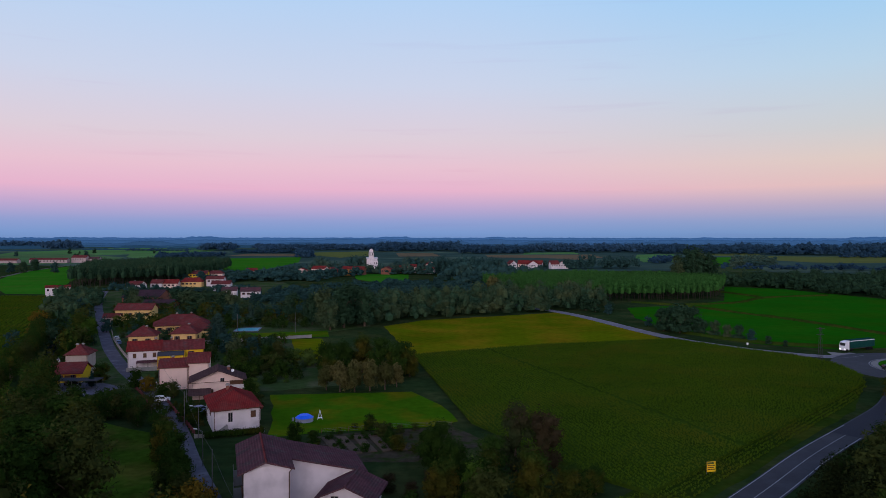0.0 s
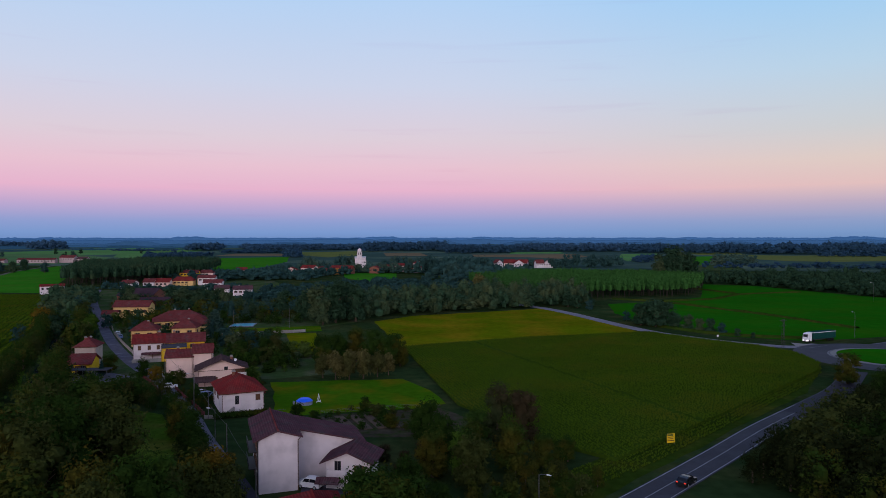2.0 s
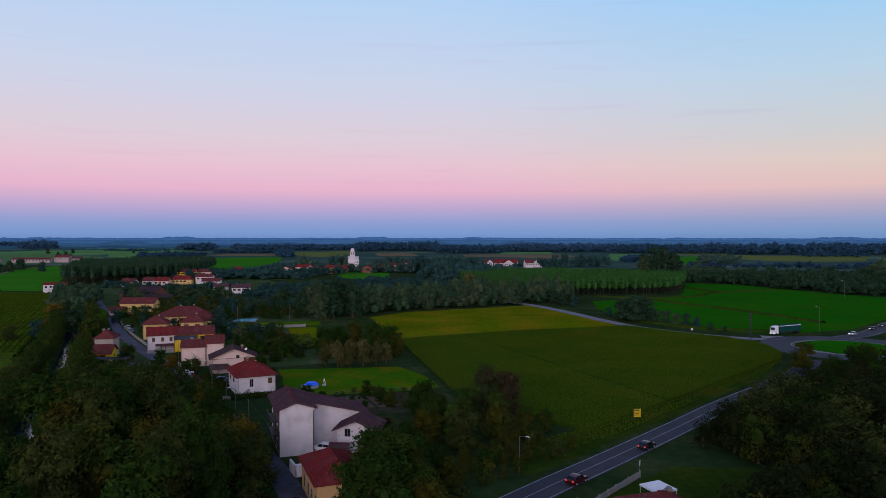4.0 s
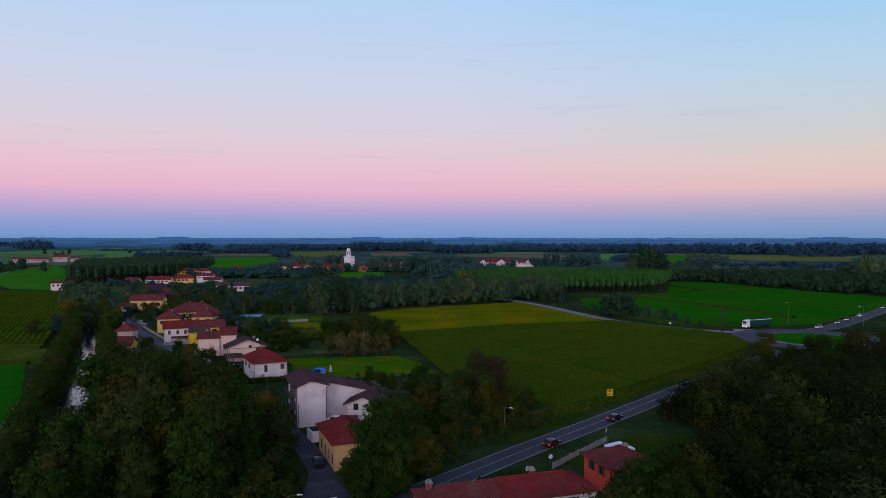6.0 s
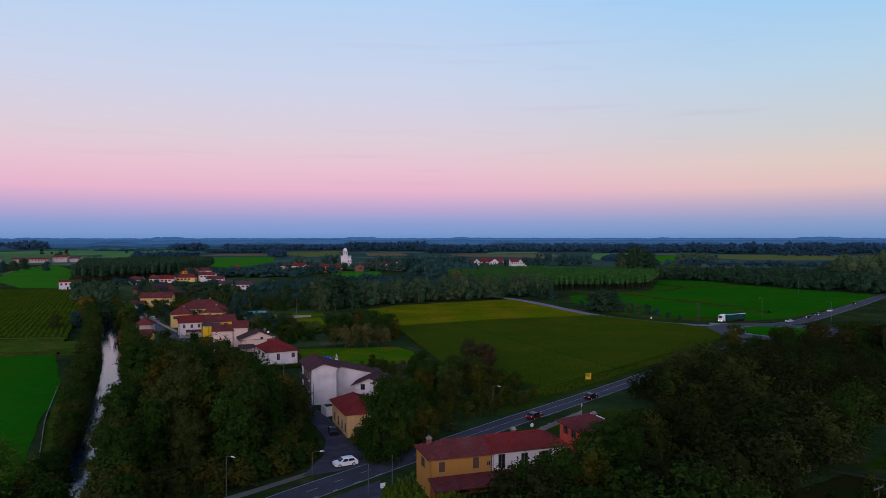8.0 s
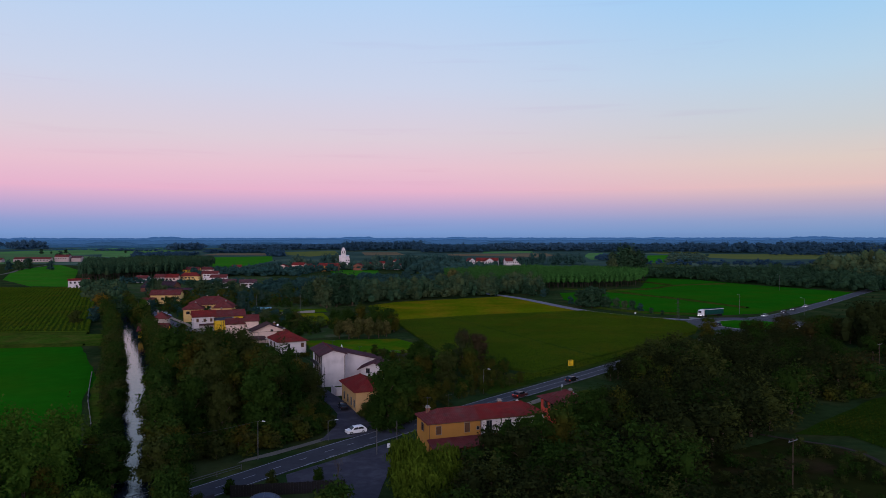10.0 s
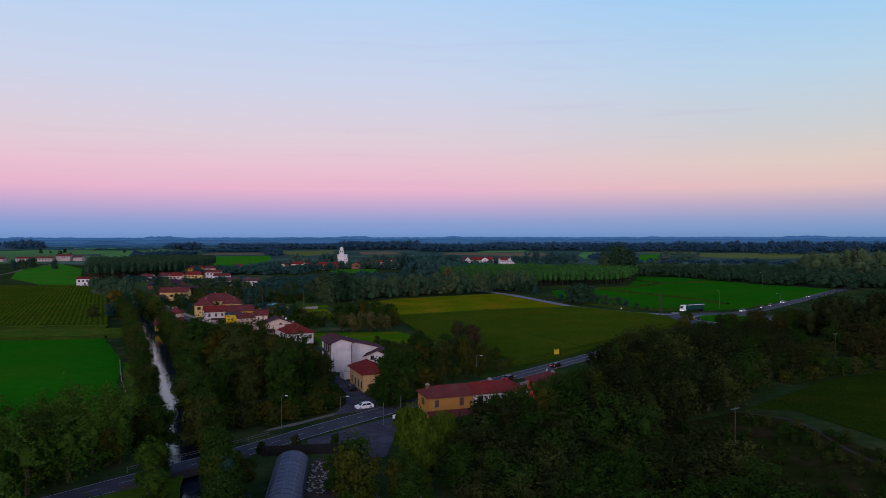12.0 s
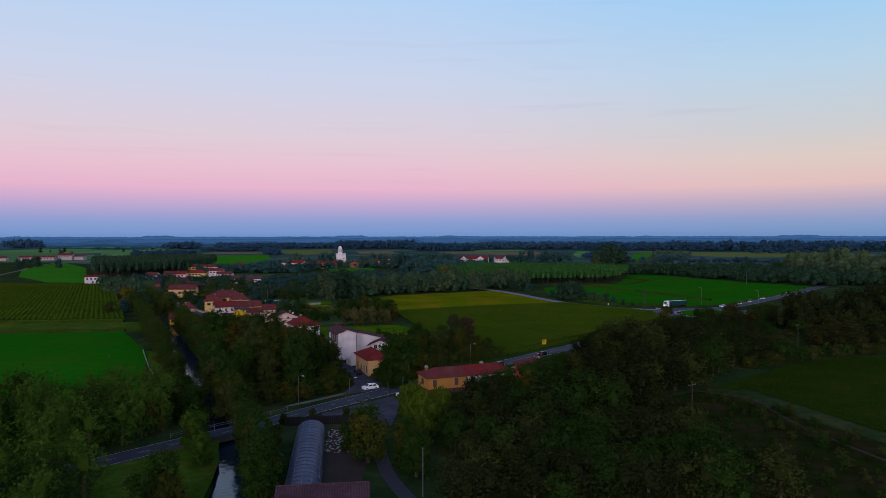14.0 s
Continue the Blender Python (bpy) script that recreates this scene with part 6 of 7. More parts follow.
    ((-205, 590), 5, 12, 9, 5.2, 2.4, "yellow", "tile_old", "yellow house with a weathered roof"),
    ((-243, 652), 5, 17, 10, 7.0, 2.4, "bright_yellow", "tile_old", "bright yellow house with a weathered red roof"),
    ((-229, 664), 5, 14, 10, 6.5, 2.4, "pink", "tile_old", "pale pink house with a hipped roof"),
    ((-201, 580), 5, 14, 10, 6.2, 2.2, "white", "tile_old", "white house with a red roof"),
    ((-180, 530), 5, 14, 10, 5.4, 2.2, "white", "tile_old", "white house with a brown roof"),
    ((-162, 520), 5, 9, 8, 3.2, 0.8, "white", "slate", "low white outbuilding with a flat grey roof"),
    ((-140, 472), 10, 13, 8, 4.4, 2.2, "white", "tile_purple", "low house with a brown roof among trees"),
    ((-155, 478), 10, 10, 8, 4.4, 2.2, "white", "tile_purple", "low white house with a brown roof among trees"),
):
    house(lb, o, a, w, d, h, r, wl, rf, 3.0 if "hip" in lb else 0, "x", 0.5, windows=[("s", 2 + 3.2 * k, h - 2.2, 1.1, 1.3) for k in range(int((w - 2) / 3.2))], chimneys=((w * .3, d * .6, h + r * .8, .8),), gutter=False)
# low house with a small tower beside the river
h11 = house("low house with a broad red roof and yellow front", (-115.6, 194.8), 10, 11.2, 9, 2.7, 2.2, "bright_yellow", "tile_old", 0, "x", 0.6, windows=(("s", 5.5, .9, 1.0, 1.3), ("s", 9, .9, 1.0, 1.3)), doors=(("s", 7.4, 1.1, 2.1),), gutter=False)
house("square tower house of bare render with a tile roof", (-113.4, 204.6), 10, 6.2, 7.5, 6.6, 2.3, "grey_plaster", "tile_old", 3.6, "y", 0.5, windows=(("w", 4, 4.4, .9, 1.2),), chimneys=((1.5, 6, 8, .7), (2.8, 6.8, 8, .7)))
canopy = thing("carport", pose(-109.3, 187, 0, 0, 0, 2), "flat grey carport roof on thin posts", "carport")
part("roof", box(0, 0, 2.3, 14, 4.2, 2.5), M["slate"], canopy)
for k in range(5):
    part("post", box(.2 + k * 3.4, .2, 0, .32 + k * 3.4, .32, 2.3), M["metal"], canopy)
    part("post", box(.2 + k * 3.4, 3.9, 0, .32 + k * 3.4, 4.02, 2.3), M["metal"], canopy)
# white house beyond the maize
house("lone white house with a flat red roof beyond the maize", (-281, 482), 26, 15.5, 8, 6.0, 1.2, "white", "tile_red", 0, "x", 0.4, windows=[("s", 1.8 + 3.1 * k, 3.6, 1.3, 1.5, "none") for k in range(5)] + [("s", 6.2, 0.4, 1.1, 2.0, "none"), ("s", 9.4, .8, 1.2, 1.4, "none")], gutter=False)

# tall white farmhouse
b1 = thing("farmhouse", pose(-28.0, 95.6, 0, 0, 0, 18), "tall white farmhouse with a mossy brown roof", "farmhouse")
part("wall", ([(0, 0, -.2), (6.3, 0, -.2), (6.3, 14, -.2), (0, 14, -.2), (0, 0, 8.8), (6.3, 0, 8.9), (6.3, 14, 8.9), (0, 14, 8.8), (3.0, 0, 9.9), (3.0, 14, 9.9)],
              [(3, 2, 1, 0), (0, 1, 5, 8, 4), (2, 3, 7, 9, 6), (1, 2, 6, 5), (3, 0, 4, 7), (4, 8, 9, 7), (8, 5, 6, 9)]), M["white"], b1, "large blank white gable wall with patches")
part("wall", ([(6.3, 5, -.2), (18, 5, -.2), (18, 14, -.2), (6.3, 14, -.2), (6.3, 5, 8.6), (18, 5, 5.6), (18, 14, 5.6), (6.3, 14, 8.6)], [(3, 2, 1, 0), (4, 5, 6, 7), (0, 1, 5, 4), (1, 2, 6, 5), (2, 3, 7, 6), (3, 0, 4, 7)]), M["white"], b1)


def slab(a, b, c, d, t=0.24):
    v = [Vector(p) for p in (a, b, c, d)]
    return [tuple(p) for p in v] + [(p.x, p.y, p.z - t) for p in v], [(0, 1, 2, 3), (7, 6, 5, 4), (0, 4, 5, 1), (1, 5, 6, 2), (2, 6, 7, 3), (3, 7, 4, 0)]


part("roof", slab((-.9, -.5, 8.75), (3.0, -.5, 10.25), (3.0, 14.5, 10.25), (-.9, 14.5, 8.75)), M["tile_purple"], b1)
part("roof", slab((3.0, -.5, 10.24), (7.0, -.5, 8.95), (7.0, 14.5, 8.95), (3.0, 14.5, 10.24)), M["tile_purple"], b1)
part("roof", slab((6.0, 4.4, 9.1), (18.6, 4.4, 5.75), (18.6, 14.5, 5.75), (6.0, 14.5, 9.1)), M["tile_purple"], b1)
part("ridge_tiles", tube([(3.0, -.5, 10.3), (3.0, 14.5, 10.3)], .17, 6), M["tile_old"], b1)
for k in range(5):
    part("rafter", box(-.85, 1 + k * 3, 8.25, 0, 1.18 + k * 3, 8.5), M["dark_wood"], b1)
part("downpipe", tube([(6.25, -.1, 0), (6.25, -.1, 8.3), (6.6, -.4, 8.8)], .07, 6), M["wood"], b1)
part("downpipe", tube([(-.1, 1.0, 0), (-.1, 1.0, 8.2), (-.7, 1.0, 8.6)], .07, 6), M["dark_metal"], b1)
part("balcony", join(box(-1.3, 4, 5.6, 0, 11, 5.75), *[box(-1.3, 4 + .35 * k, 5.75, -1.25, 4.05 + .35 * k, 6.6) for k in range(20)], box(-1.32, 4, 6.6, -1.22, 11, 6.66)), M["dark_metal"], b1)
part("balcony", join(box(-1.3, 4, 2.8, 0, 11, 2.95), *[box(-1.3, 4 + .35 * k, 2.95, -1.25, 4.05 + .35 * k, 3.8) for k in range(20)], box(-1.32, 4, 3.8, -1.22, 11, 3.86)), M["dark_metal"], b1)
for u in (4.5, 7.5, 10.5):
    for z in (.4, 3.1, 5.9):
        window(b1, "w", u, z, 1.0, 1.9, 6.3, 14)
aerial(b1, 4.5, 8.0, 9.8, 1.8)
aerial(b1, 12.5, 8, 7.0, 2.4)
# small house in its courtyard
b1s = house("small white house with a brown gable roof and balcony", (-17.6, 98.2), -8, 7.4, 6.4, 4.5, 1.7, "white", "tile_purple", 0, "y", 0.9, windows=(("s", 5.6, 2.8, .9, 1.2), ("s", 2.0, 2.7, 1.0, 1.9, "none")), gutter=False)
part("balcony", join(box(.4, -1.3, 2.5, 3.6, 0, 2.65), box(.4, -1.3, 2.65, 3.6, -1.2, 3.5), box(.4, -1.3, 2.65, .5, 0, 3.5)), M["white"], b1s, "white balcony")
lean_to(b1s, -1.2, 2.8, -2.6, -1.35, 1.7, 2.4, "tile_purple", False)
tagged(new("garden_wall", mesh("garden_wall", *join(box(0, 0, -.1, 4.6, .3, 2.1), box(0, 0, -.1, .3, 4, 2.1), box(-.1, -.1, 2.1, 4.7, .4, 2.2)), M["white"])), "white plastered garden wall at the gate", "wall").matrix_world = pose(-23.2, 84.6, 0, 0, 0, 24)

# ochre house by the street
o1 = house("ochre house with a red hipped roof beside the street", (-16.8, 67.6), 19, 7.6, 13.8, 4.9, 1.9, "cream", "tile_red", 4.0, "y", 0.6, windows=(("w", 2.6, .9, 0.9, 1.8, "none"), ("w", 6.2, .9, 0.9, 1.8, "none"), ("w", 9.4, .9, 0.9, 1.8, "none"), ("w", 12.2, .9, 0.9, 1.8, "none"), ("s", 4.2, 2.4, 1.0, 1.4)),
           doors=(("s", 2, 1.0, 2.1),), gutter=False)
# long house on the main road: ochre part and white part
l1 = house("long ochre house with a red tile roof and brown shutters", (-0.8, 34.0), 15.5, 10.6, 7.6, 6.2, 1.5, "ochre", "tile_old", (3.2, 0.4), "x", 0.4, windows=(("s", 2.0, 4.0, 1.0, 1.6, "closed"), ("s", 7.8, 4.0, 1.0, 1.8, "closed"), ("s", 10.0, 4.3, .5, .6, "none"), ("w", 4, 4, 1, 1.5), ("s", 2.0, .9, 1.0, 1.6), ("s", 5.5, .3, 1.0, 2.1)),
           aerials=((5.6, 4.5, 8.0), (1.2, 4.5, 7.8)), chimneys=((1.4, 5, 7.4, .6),))
lean_to(l1, -.4, 10.8, -4.2, -0.05, 2.5, 3.3, "tile_old")
l2 = house("long white house with a bright red tile roof", (9.45, 36.85), 15.5, 13.6, 7.6, 6.25, 1.55, "white", "tile_red", (0.4, 3.6), "x", 0.4, windows=(("s", 1.7, 3.6, 1.1, 2.2, "none"), ("s", 5.8, 3.6, 1.1, 2.0, "none"), ("s", 9.6, 3.6, 1.1, 2.0), ("s", 12.2, 3.6, 1.1, 1.6)), chimneys=((6, 5, 7.6, .6),))
lean_to(l2, 0.2, 13, -3.4, -0.05, 2.5, 3.3, "tile_old")
# red house
r1 = house("red plastered house with a brown tile roof", (28.3, 53.8), 16, 8.0, 8, 4.7, 1.8, "red_plaster", "tile_old", 4.2, "x", 0.7, windows=(("s", 1.8, 2.7, 1.1, 1.5), ("s", 5.4, 2.7, 1.1, 1.5), ("w", 5.5, 2.7, 1.0, 1.5), ("w", 2.5, 2.7, 1, 1.5)), chimneys=((6, 5, 5.6, .7),))
lean_to(r1, -.3, 8.6, -3.5, -.05, 2.4, 3.0, "tile_red")
gz = thing("gazebo", pose(35.2, 71.6, 0, 0, 0, 20), "white fabric garden gazebo on four poles", "gazebo")
part("canopy", ([(-2, -2, 2.6), (2, -2, 2.6), (2, 2, 2.6), (-2, 2, 2.6), (0, 0, 3.6), (-2, -2, 2.35), (2, -2, 2.35), (2, 2, 2.35), (-2, 2, 2.35)], [(0, 1, 4), (1, 2, 4), (2, 3, 4), (3, 0, 4), (0, 5, 6, 1), (1, 6, 7, 2), (2, 7, 8, 3), (3, 8, 5, 0), (8, 7, 6, 5)]), M["white_paint"], gz)
for x, y in ((-1.9, -1.9), (1.9, -1.9), (1.9, 1.9), (-1.9, 1.9)):
    part("pole", tube([(x, y, 0), (x, y, 2.5)], .05, 6), M["white_paint"], gz)

# polytunnel beside the river and the shed at its end
pt = thing("polytunnel", pose(-26.5, 10.2, 0, 0, 0, -175.3), "long arched greenhouse tunnel covered in bluish film", "greenhouse")
arc = [(3.0 * math.cos(a * math.pi / 12), 2.7 * math.sin(a * math.pi / 12) ** 0.85) for a in range(13)]
v, f = [], []
for j in range(0, 23):
    v += [(x, j * 1.9, z) for x, z in arc]
for j in range(22):
    f += [(j * 13 + i, j * 13 + i + 1, (j + 1) * 13 + i + 1, (j + 1) * 13 + i) for i in range(12)]
f += [tuple(range(13)), tuple(range(22 * 13, 23 * 13))[::-1]]
part("film", (v, f), M["tunnel"], pt)
for j in range(23):
    part("hoop", tube([(x * 1.012, j * 1.9, z * 1.012) for x, z in arc], .04, 5), M["metal"], pt)
for i in (2, 4, 6, 8, 10):
    x, z = arc[i]
    part("purlin", tube([(x * 1.015, 0, z * 1.015), (x * 1.015, 41.8, z * 1.015)], .035, 4), M["metal"], pt)
house("low shed with a red-brown tile roof", (-25.5, -38.5), 4, 13, 9, 3.0, 1.5, "brick", "tile_dark", 0, "x", 0.4, gutter=False, name="shed", category="shed")
fence = thing("board_fence", pose(-33.0, 15.6, 0, 0, 0, 5), "dark solid board fence along the yard", "fence")
for k in range(44):
    part("board", box(k * .41, -.03, 0, k * .41 + .39, .03, 1.9 + .03 * (k % 3)), M["dark_wood"], fence)
for k in range(7):
    part("post", box(k * 3.0 - .06, .04, 0, k * 3.0 + .06, .16, 2.0), M["dark_wood"], fence)
rub = np.random.default_rng(5)
rv, rf_ = [], []
for k in range(150):
    x, y, s = rub.uniform(-22.8, -17.5), rub.uniform(-4, 12), rub.uniform(.07, .22)
    a, b_ = box(x - s, y - s * .7, 0.02, x + s, y + s * .7, s)
    n = len(rv)
    rv += [(p[0] + rub.uniform(-.1, .1), p[1] + rub.uniform(-.1, .1), p[2]) for p in a]
    rf_ += [tuple(i + n for i in q) for q in b_]
tagged(new("rubble", mesh("rubble", rv, rf_, M["concrete"])), "scattered pale rubble and stones on bare ground", "rubble", kind="stuff")
setting("pavement_dirt", sheet([(-23.4, 13), (-16, 15), (-13.5, -6), (-15, -26), (-21, -28)], 0.045, .3), M["soil"], "bare brown yard beside the greenhouse", "yard")

# ---- the village with its church ----
ch = thing("church", pose(-93, 843, 0, 0, 0, 6), "white church with a tall stepped bell tower", "church")
part("nave", join(box(-1.4, 2, 0, 12, 20, 15.8), box(5, 1, 0, 12.6, 14, 12.5)), M["white"], ch)
part("nave_roof", slab((-1.8, 1.5, 15.8), (12.4, 1.5, 15.8), (12.4, 11, 17.2), (-1.8, 11, 17.2)), M["render_light"], ch)
part("nave_roof", slab((-1.8, 11, 17.2), (12.4, 11, 17.2), (12.4, 20.5, 15.8), (-1.8, 20.5, 15.8)), M["render_light"], ch)
part("tower", join(box(1.2, 0, 0, 7.4, 6.4, 23.0), box(1.9, .7, 23.0, 6.7, 5.7, 26.0)), M["white"], ch)
part("cornice", join(box(.7, -.3, 19.2, 7.9, 6.9, 19.6), box(.9, -.3, 22.8, 7.7, 6.7, 23.2), box(-1.7, 1.7, 15.5, 12.3, 2.0, 15.9)), M["concrete"], ch)
part("dome", ([(4.3 + 1.9 * math.cos(a * math.tau / 8) * c, 3.2 + 1.9 * math.sin(a * math.tau / 8) * c, 26.0 + z) for c, z in ((1, 0), (.9, 1.0), (.4, 1.7)) for a in range(8)], [(i * 8 + k, i * 8 + (k + 1) % 8, i * 8 + 8 + (k + 1) % 8, i * 8 + 8 + k) for i in range(2) for k in range(8)] + [tuple(range(16, 24))]), M["white"], ch)
for x in (2.8, 5.8):
    part("bell_opening", box(x - .5, -.06, 19.9, x + .5, 0, 22.4), M["glass"], ch)
for x in (8.6, 10.8):
    part("window", box(x - .4, .94, 9.0, x + .4, 1.0, 11.2), M["glass"], ch)
vr = random.Random(12)
for x, y, w, wl, rf, h in ((-152, 700, 13, "pink", "tile_red", 6), (-138, 716, 15, "pink", "tile_red", 7.5), (-116, 790, 20, "white", "tile_old", 5), (-60, 800, 14, "brick", "tile_red", 5), (-46, 812, 15, "pink", "tile_red", 5.5),
                           (-28, 820, 10, "brick", "tile_old", 4.5), (-18, 810, 10, "pink", "tile_red", 8.5), (-100, 760, 12, "brick", "tile_red", 5), (-112, 752, 12, "ochre", "tile_red", 5.5), (-128, 746, 11, "brick", "tile_old", 5), (-4, 790, 13, "pink", "tile_red", 5), (-20, 785, 11, "white", "tile_red", 5), (-210, 730, 11, "pink", "tile_red", 4.5),
                           (-70, 770, 12, "brick", "tile_old", 4.5),
                           (16, 860, 9, "white", "tile_old", 7)):
    house("small distant house with a red tile roof", (x, y), vr.uniform(-25, 25), w, w * .7, h + 1.5, 2.6, wl, rf, 0, vr.choice("xy"), 0.5, windows=[("s", 2 + 3 * k, h - 1.2, 1.2, 1.5, "none") for k in range(int((w - 1.5) / 3))], gutter=False)
for x, y, w, wl, rf, a, ax in ((89, 905, 11, "white", "tile_old", 30, "y"), (100, 912, 14, "pink", "tile_red", -12, "x"), (112, 896, 13, "white", "tile_red", 10, "y"), (119, 908, 12, "white", "tile_red", -20, "x"), (143, 902, 11, "white", "tile_old", 15, "x"), (153, 908, 13, "white", "tile_red", -10, "y")):
    house("distant white house with a broad red tile roof", (x, y), a, w, w * .8, 6.6, 4.4, wl, rf, 0, ax, 0.8, windows=[("s", 2 + 3 * k, 3.8, 1.2, 1.5, "none") for k in range(int((w - 1.5) / 3))], gutter=False)
house("long pale farm building with a red roof", (-662, 1092), 5, 58, 12, 5.5, 2.5, "farm_wall", "tile_old", 0, "x", 0.5, windows=[("s", 3 + 5 * k, 2.5, 1.6, 1.8, "none") for k in range(11)], gutter=False)
house("pale farmhouse with a brown roof", (-603, 1108), -2, 24, 13, 8.5, 3.5, "farm_wall", "tile_old", 0, "x", 0.5, windows=[("s", 3 + 4 * k, 5.5, 1.2, 1.5, "none") for k in range(5)], gutter=False)
house("farm barn with a brown roof", (-577, 1112), -2, 16, 12, 6.5, 3, "farm_wall", "tile_purple", 0, "x", 0.5, gutter=False, name="barn", category="barn")
house("long low farm building", (-740, 1085), 4, 60, 12, 4.5, 2.6, "farm_wall", "tile_old", 0, "x", 0.5, gutter=False, name="barn", category="barn")
house("small white house among the eastern trees", (420, 470), 20, 12, 9, 7, 2.5, "white", "tile_old", 0, "x", 0.5, gutter=False)

# ---- vehicles ----
def car_geo(L_, W_, H_, kind):
    """Body of lofted cross-sections: bonnet, cabin and tail."""
    if kind == "hatch":
        prof = [(-.5, .36, .50), (-.49, .30, .56), (-.30, .28, .62), (-.14, .28, .95), (.10, .28, 1.0), (.34, .28, .96), (.47, .30, .64), (.5, .36, .52)]
    else:
        prof = [(-.5, .34, .48), (-.49, .30, .54), (-.26, .28, .60), (-.10, .28, .95), (.12, .28, 1.0), (.28, .28, .92), (.40, .30, .64), (.5, .34, .55)]
    v, f = [], []
    for u, lo, hi in prof:
        x = u * L_
        belt = min(hi, .62) * H_
        taper = .5 if hi <= .66 else .41
        v += [(x, -W_ * .5, lo * H_ * .55), (x, -W_ * .5, belt), (x, -W_ * taper, hi * H_), (x, W_ * taper, hi * H_), (x, W_ * .5, belt), (x, W_ * .5, lo * H_ * .55)]
    n = len(prof)
    for i in range(n - 1):
        f += [(6 * i + k, 6 * i + (k + 1) % 6, 6 * i + 6 + (k + 1) % 6, 6 * i + 6 + k) for k in range(6)]
    f += [tuple(range(6))[::-1], tuple(range(6 * n - 6, 6 * n))]
    return v, f


def make_car(label, paint, x, y, ang, lights=None, L_=4.3, W_=1.8, H_=1.5, kind="hatch", z=0.07):
    """ang: the way that the car's nose points, degrees from x."""
    c = thing("car", pose(x, y, z, 0, 0, ang + 180), label, "car")
    part("body", car_geo(L_, W_, H_, kind), M[paint], c)
    s = W_ * .46
    part("side_window", join(*[([(a * L_, k * W_ * .505, .645 * H_), (b * L_, k * W_ * .505, .645 * H_), (c2 * L_, k * W_ * .440, .92 * H_), (d * L_, k * W_ * .440, .92 * H_)], [(0, 1, 2, 3)]) for k in (-1, 1) for a, b, c2, d in ((-.22, .06, .06, -.12), (.085, .36, .30, .085))]), M["glass"], c)
    part("windscreen", ([(-.295 * L_, -s * .96, .665 * H_), (-.295 * L_, s * .96, .665 * H_), (-.15 * L_, s * .84, .965 * H_), (-.15 * L_, -s * .84, .965 * H_)], [(0, 1, 2, 3)]), M["glass"], c)
    part("rear_window", ([(.455 * L_, -s * .85, .70 * H_), (.455 * L_, s * .85, .70 * H_), (.365 * L_, s * .8, .93 * H_), (.365 * L_, -s * .8, .93 * H_)], [(0, 1, 2, 3)]), M["glass"], c)
    for wx in (-.31 * L_, .30 * L_):
        for k in (-1, 1):
            wl = part("wheel", tube([(wx, k * (W_ * .5 - .2), .31), (wx, k * (W_ * .5 + .01), .31)], .31, 14), M["rubber"], c)
            part("rim", tube([(wx, k * (W_ * .5), .31), (wx, k * (W_ * .5 + .02), .31)], .2, 10), M["silver_paint"], wl)
    for k in (-1, 1):
        part("headlight", box(-.505 * L_, k * W_ * .36 - .2, .42 * H_, -.48 * L_, k * W_ * .36 + .2, .5 * H_), M["headlight" if lights == "front" else "render_light"], c)
        part("tail_light", box(.485 * L_, k * W_ * .38 - .15, .48 * H_, .508 * L_, k * W_ * .38 + .15, .6 * H_), M["tail" if lights else "red_paint"], c)
    return c


make_car("white hatchback waiting at the junction", "white_paint", -15.6, 50.4, 205)
make_car("dark grey car parked by the ochre house", "black_paint", -20.2, 71.2, 105, kind="sedan")
make_car("white van parked in the courtyard", "white_paint", -20.3, 98.6, 160, H_=1.8)
make_car("black car parked before the yellow house", "black_paint", -104.5, 192.5, 15, kind="sedan")
make_car("white car parked in a gateway", "white_paint", -71.8, 173.5, 20)
make_car("blue-grey car parked along the street", "blue_paint", -127.5, 268, 118)
make_car("blue car parked beside the chalet", "blue_paint", -58.2, 163.5, 40)
make_car("dark car parked in the street", "silver_paint", -133.5, 279, 118)
make_car("dark red car driving on the main road", "red_paint", 24.5, 80.6, 45, "rear", kind="sedan")
make_car("dark car driving on the main road with lit tail lights", "black_paint", 42.5, 98.8, 45, "rear", kind="sedan")
for x, y, a, p, lb in ((200.5, 266.0, 224, "black_paint", "dark car in a queue with lit headlights"), (212.5, 277.6, 224, "black_paint", "dark car in a queue with lit headlights"), (230.5, 295.5, 224, "silver_paint", "silver car in a queue with lit headlights"),
                       (271.0, 334.5, 224, "black_paint", "dark car coming along the road with lit headlights"), (181.5, 250.6, 215, "silver_paint", "silver car behind the lorry with lit headlights")):
    make_car(lb, p, x, y, a, "front", kind="sedan")
lorry = thing("lorry", pose(154.5, 254.5, 0.07, 0, 0, 24), "articulated lorry with a white cab and dark green trailer", "lorry")
part("trailer", join(box(-5.0, -1.25, 1.15, 8.2, 1.25, 4.0), box(-5.05, -1.27, 3.85, 8.25, 1.27, 4.05)), M["green_paint"], lorry, "dark green curtain trailer")
part("roof_band", box(-5.02, -1.26, 3.6, 8.22, 1.26, 3.84), M["white_paint"], lorry)
part("cab", ([(-8.0, -1.2, .5), (-5.8, -1.2, .5), (-5.8, 1.2, .5), (-8.0, 1.2, .5), (-8.0, -1.2, 2.0), (-7.7, -1.15, 3.5), (-5.8, -1.15, 3.8), (-5.8, 1.15, 3.8), (-7.7, 1.15, 3.5), (-8.0, 1.2, 2.0)],
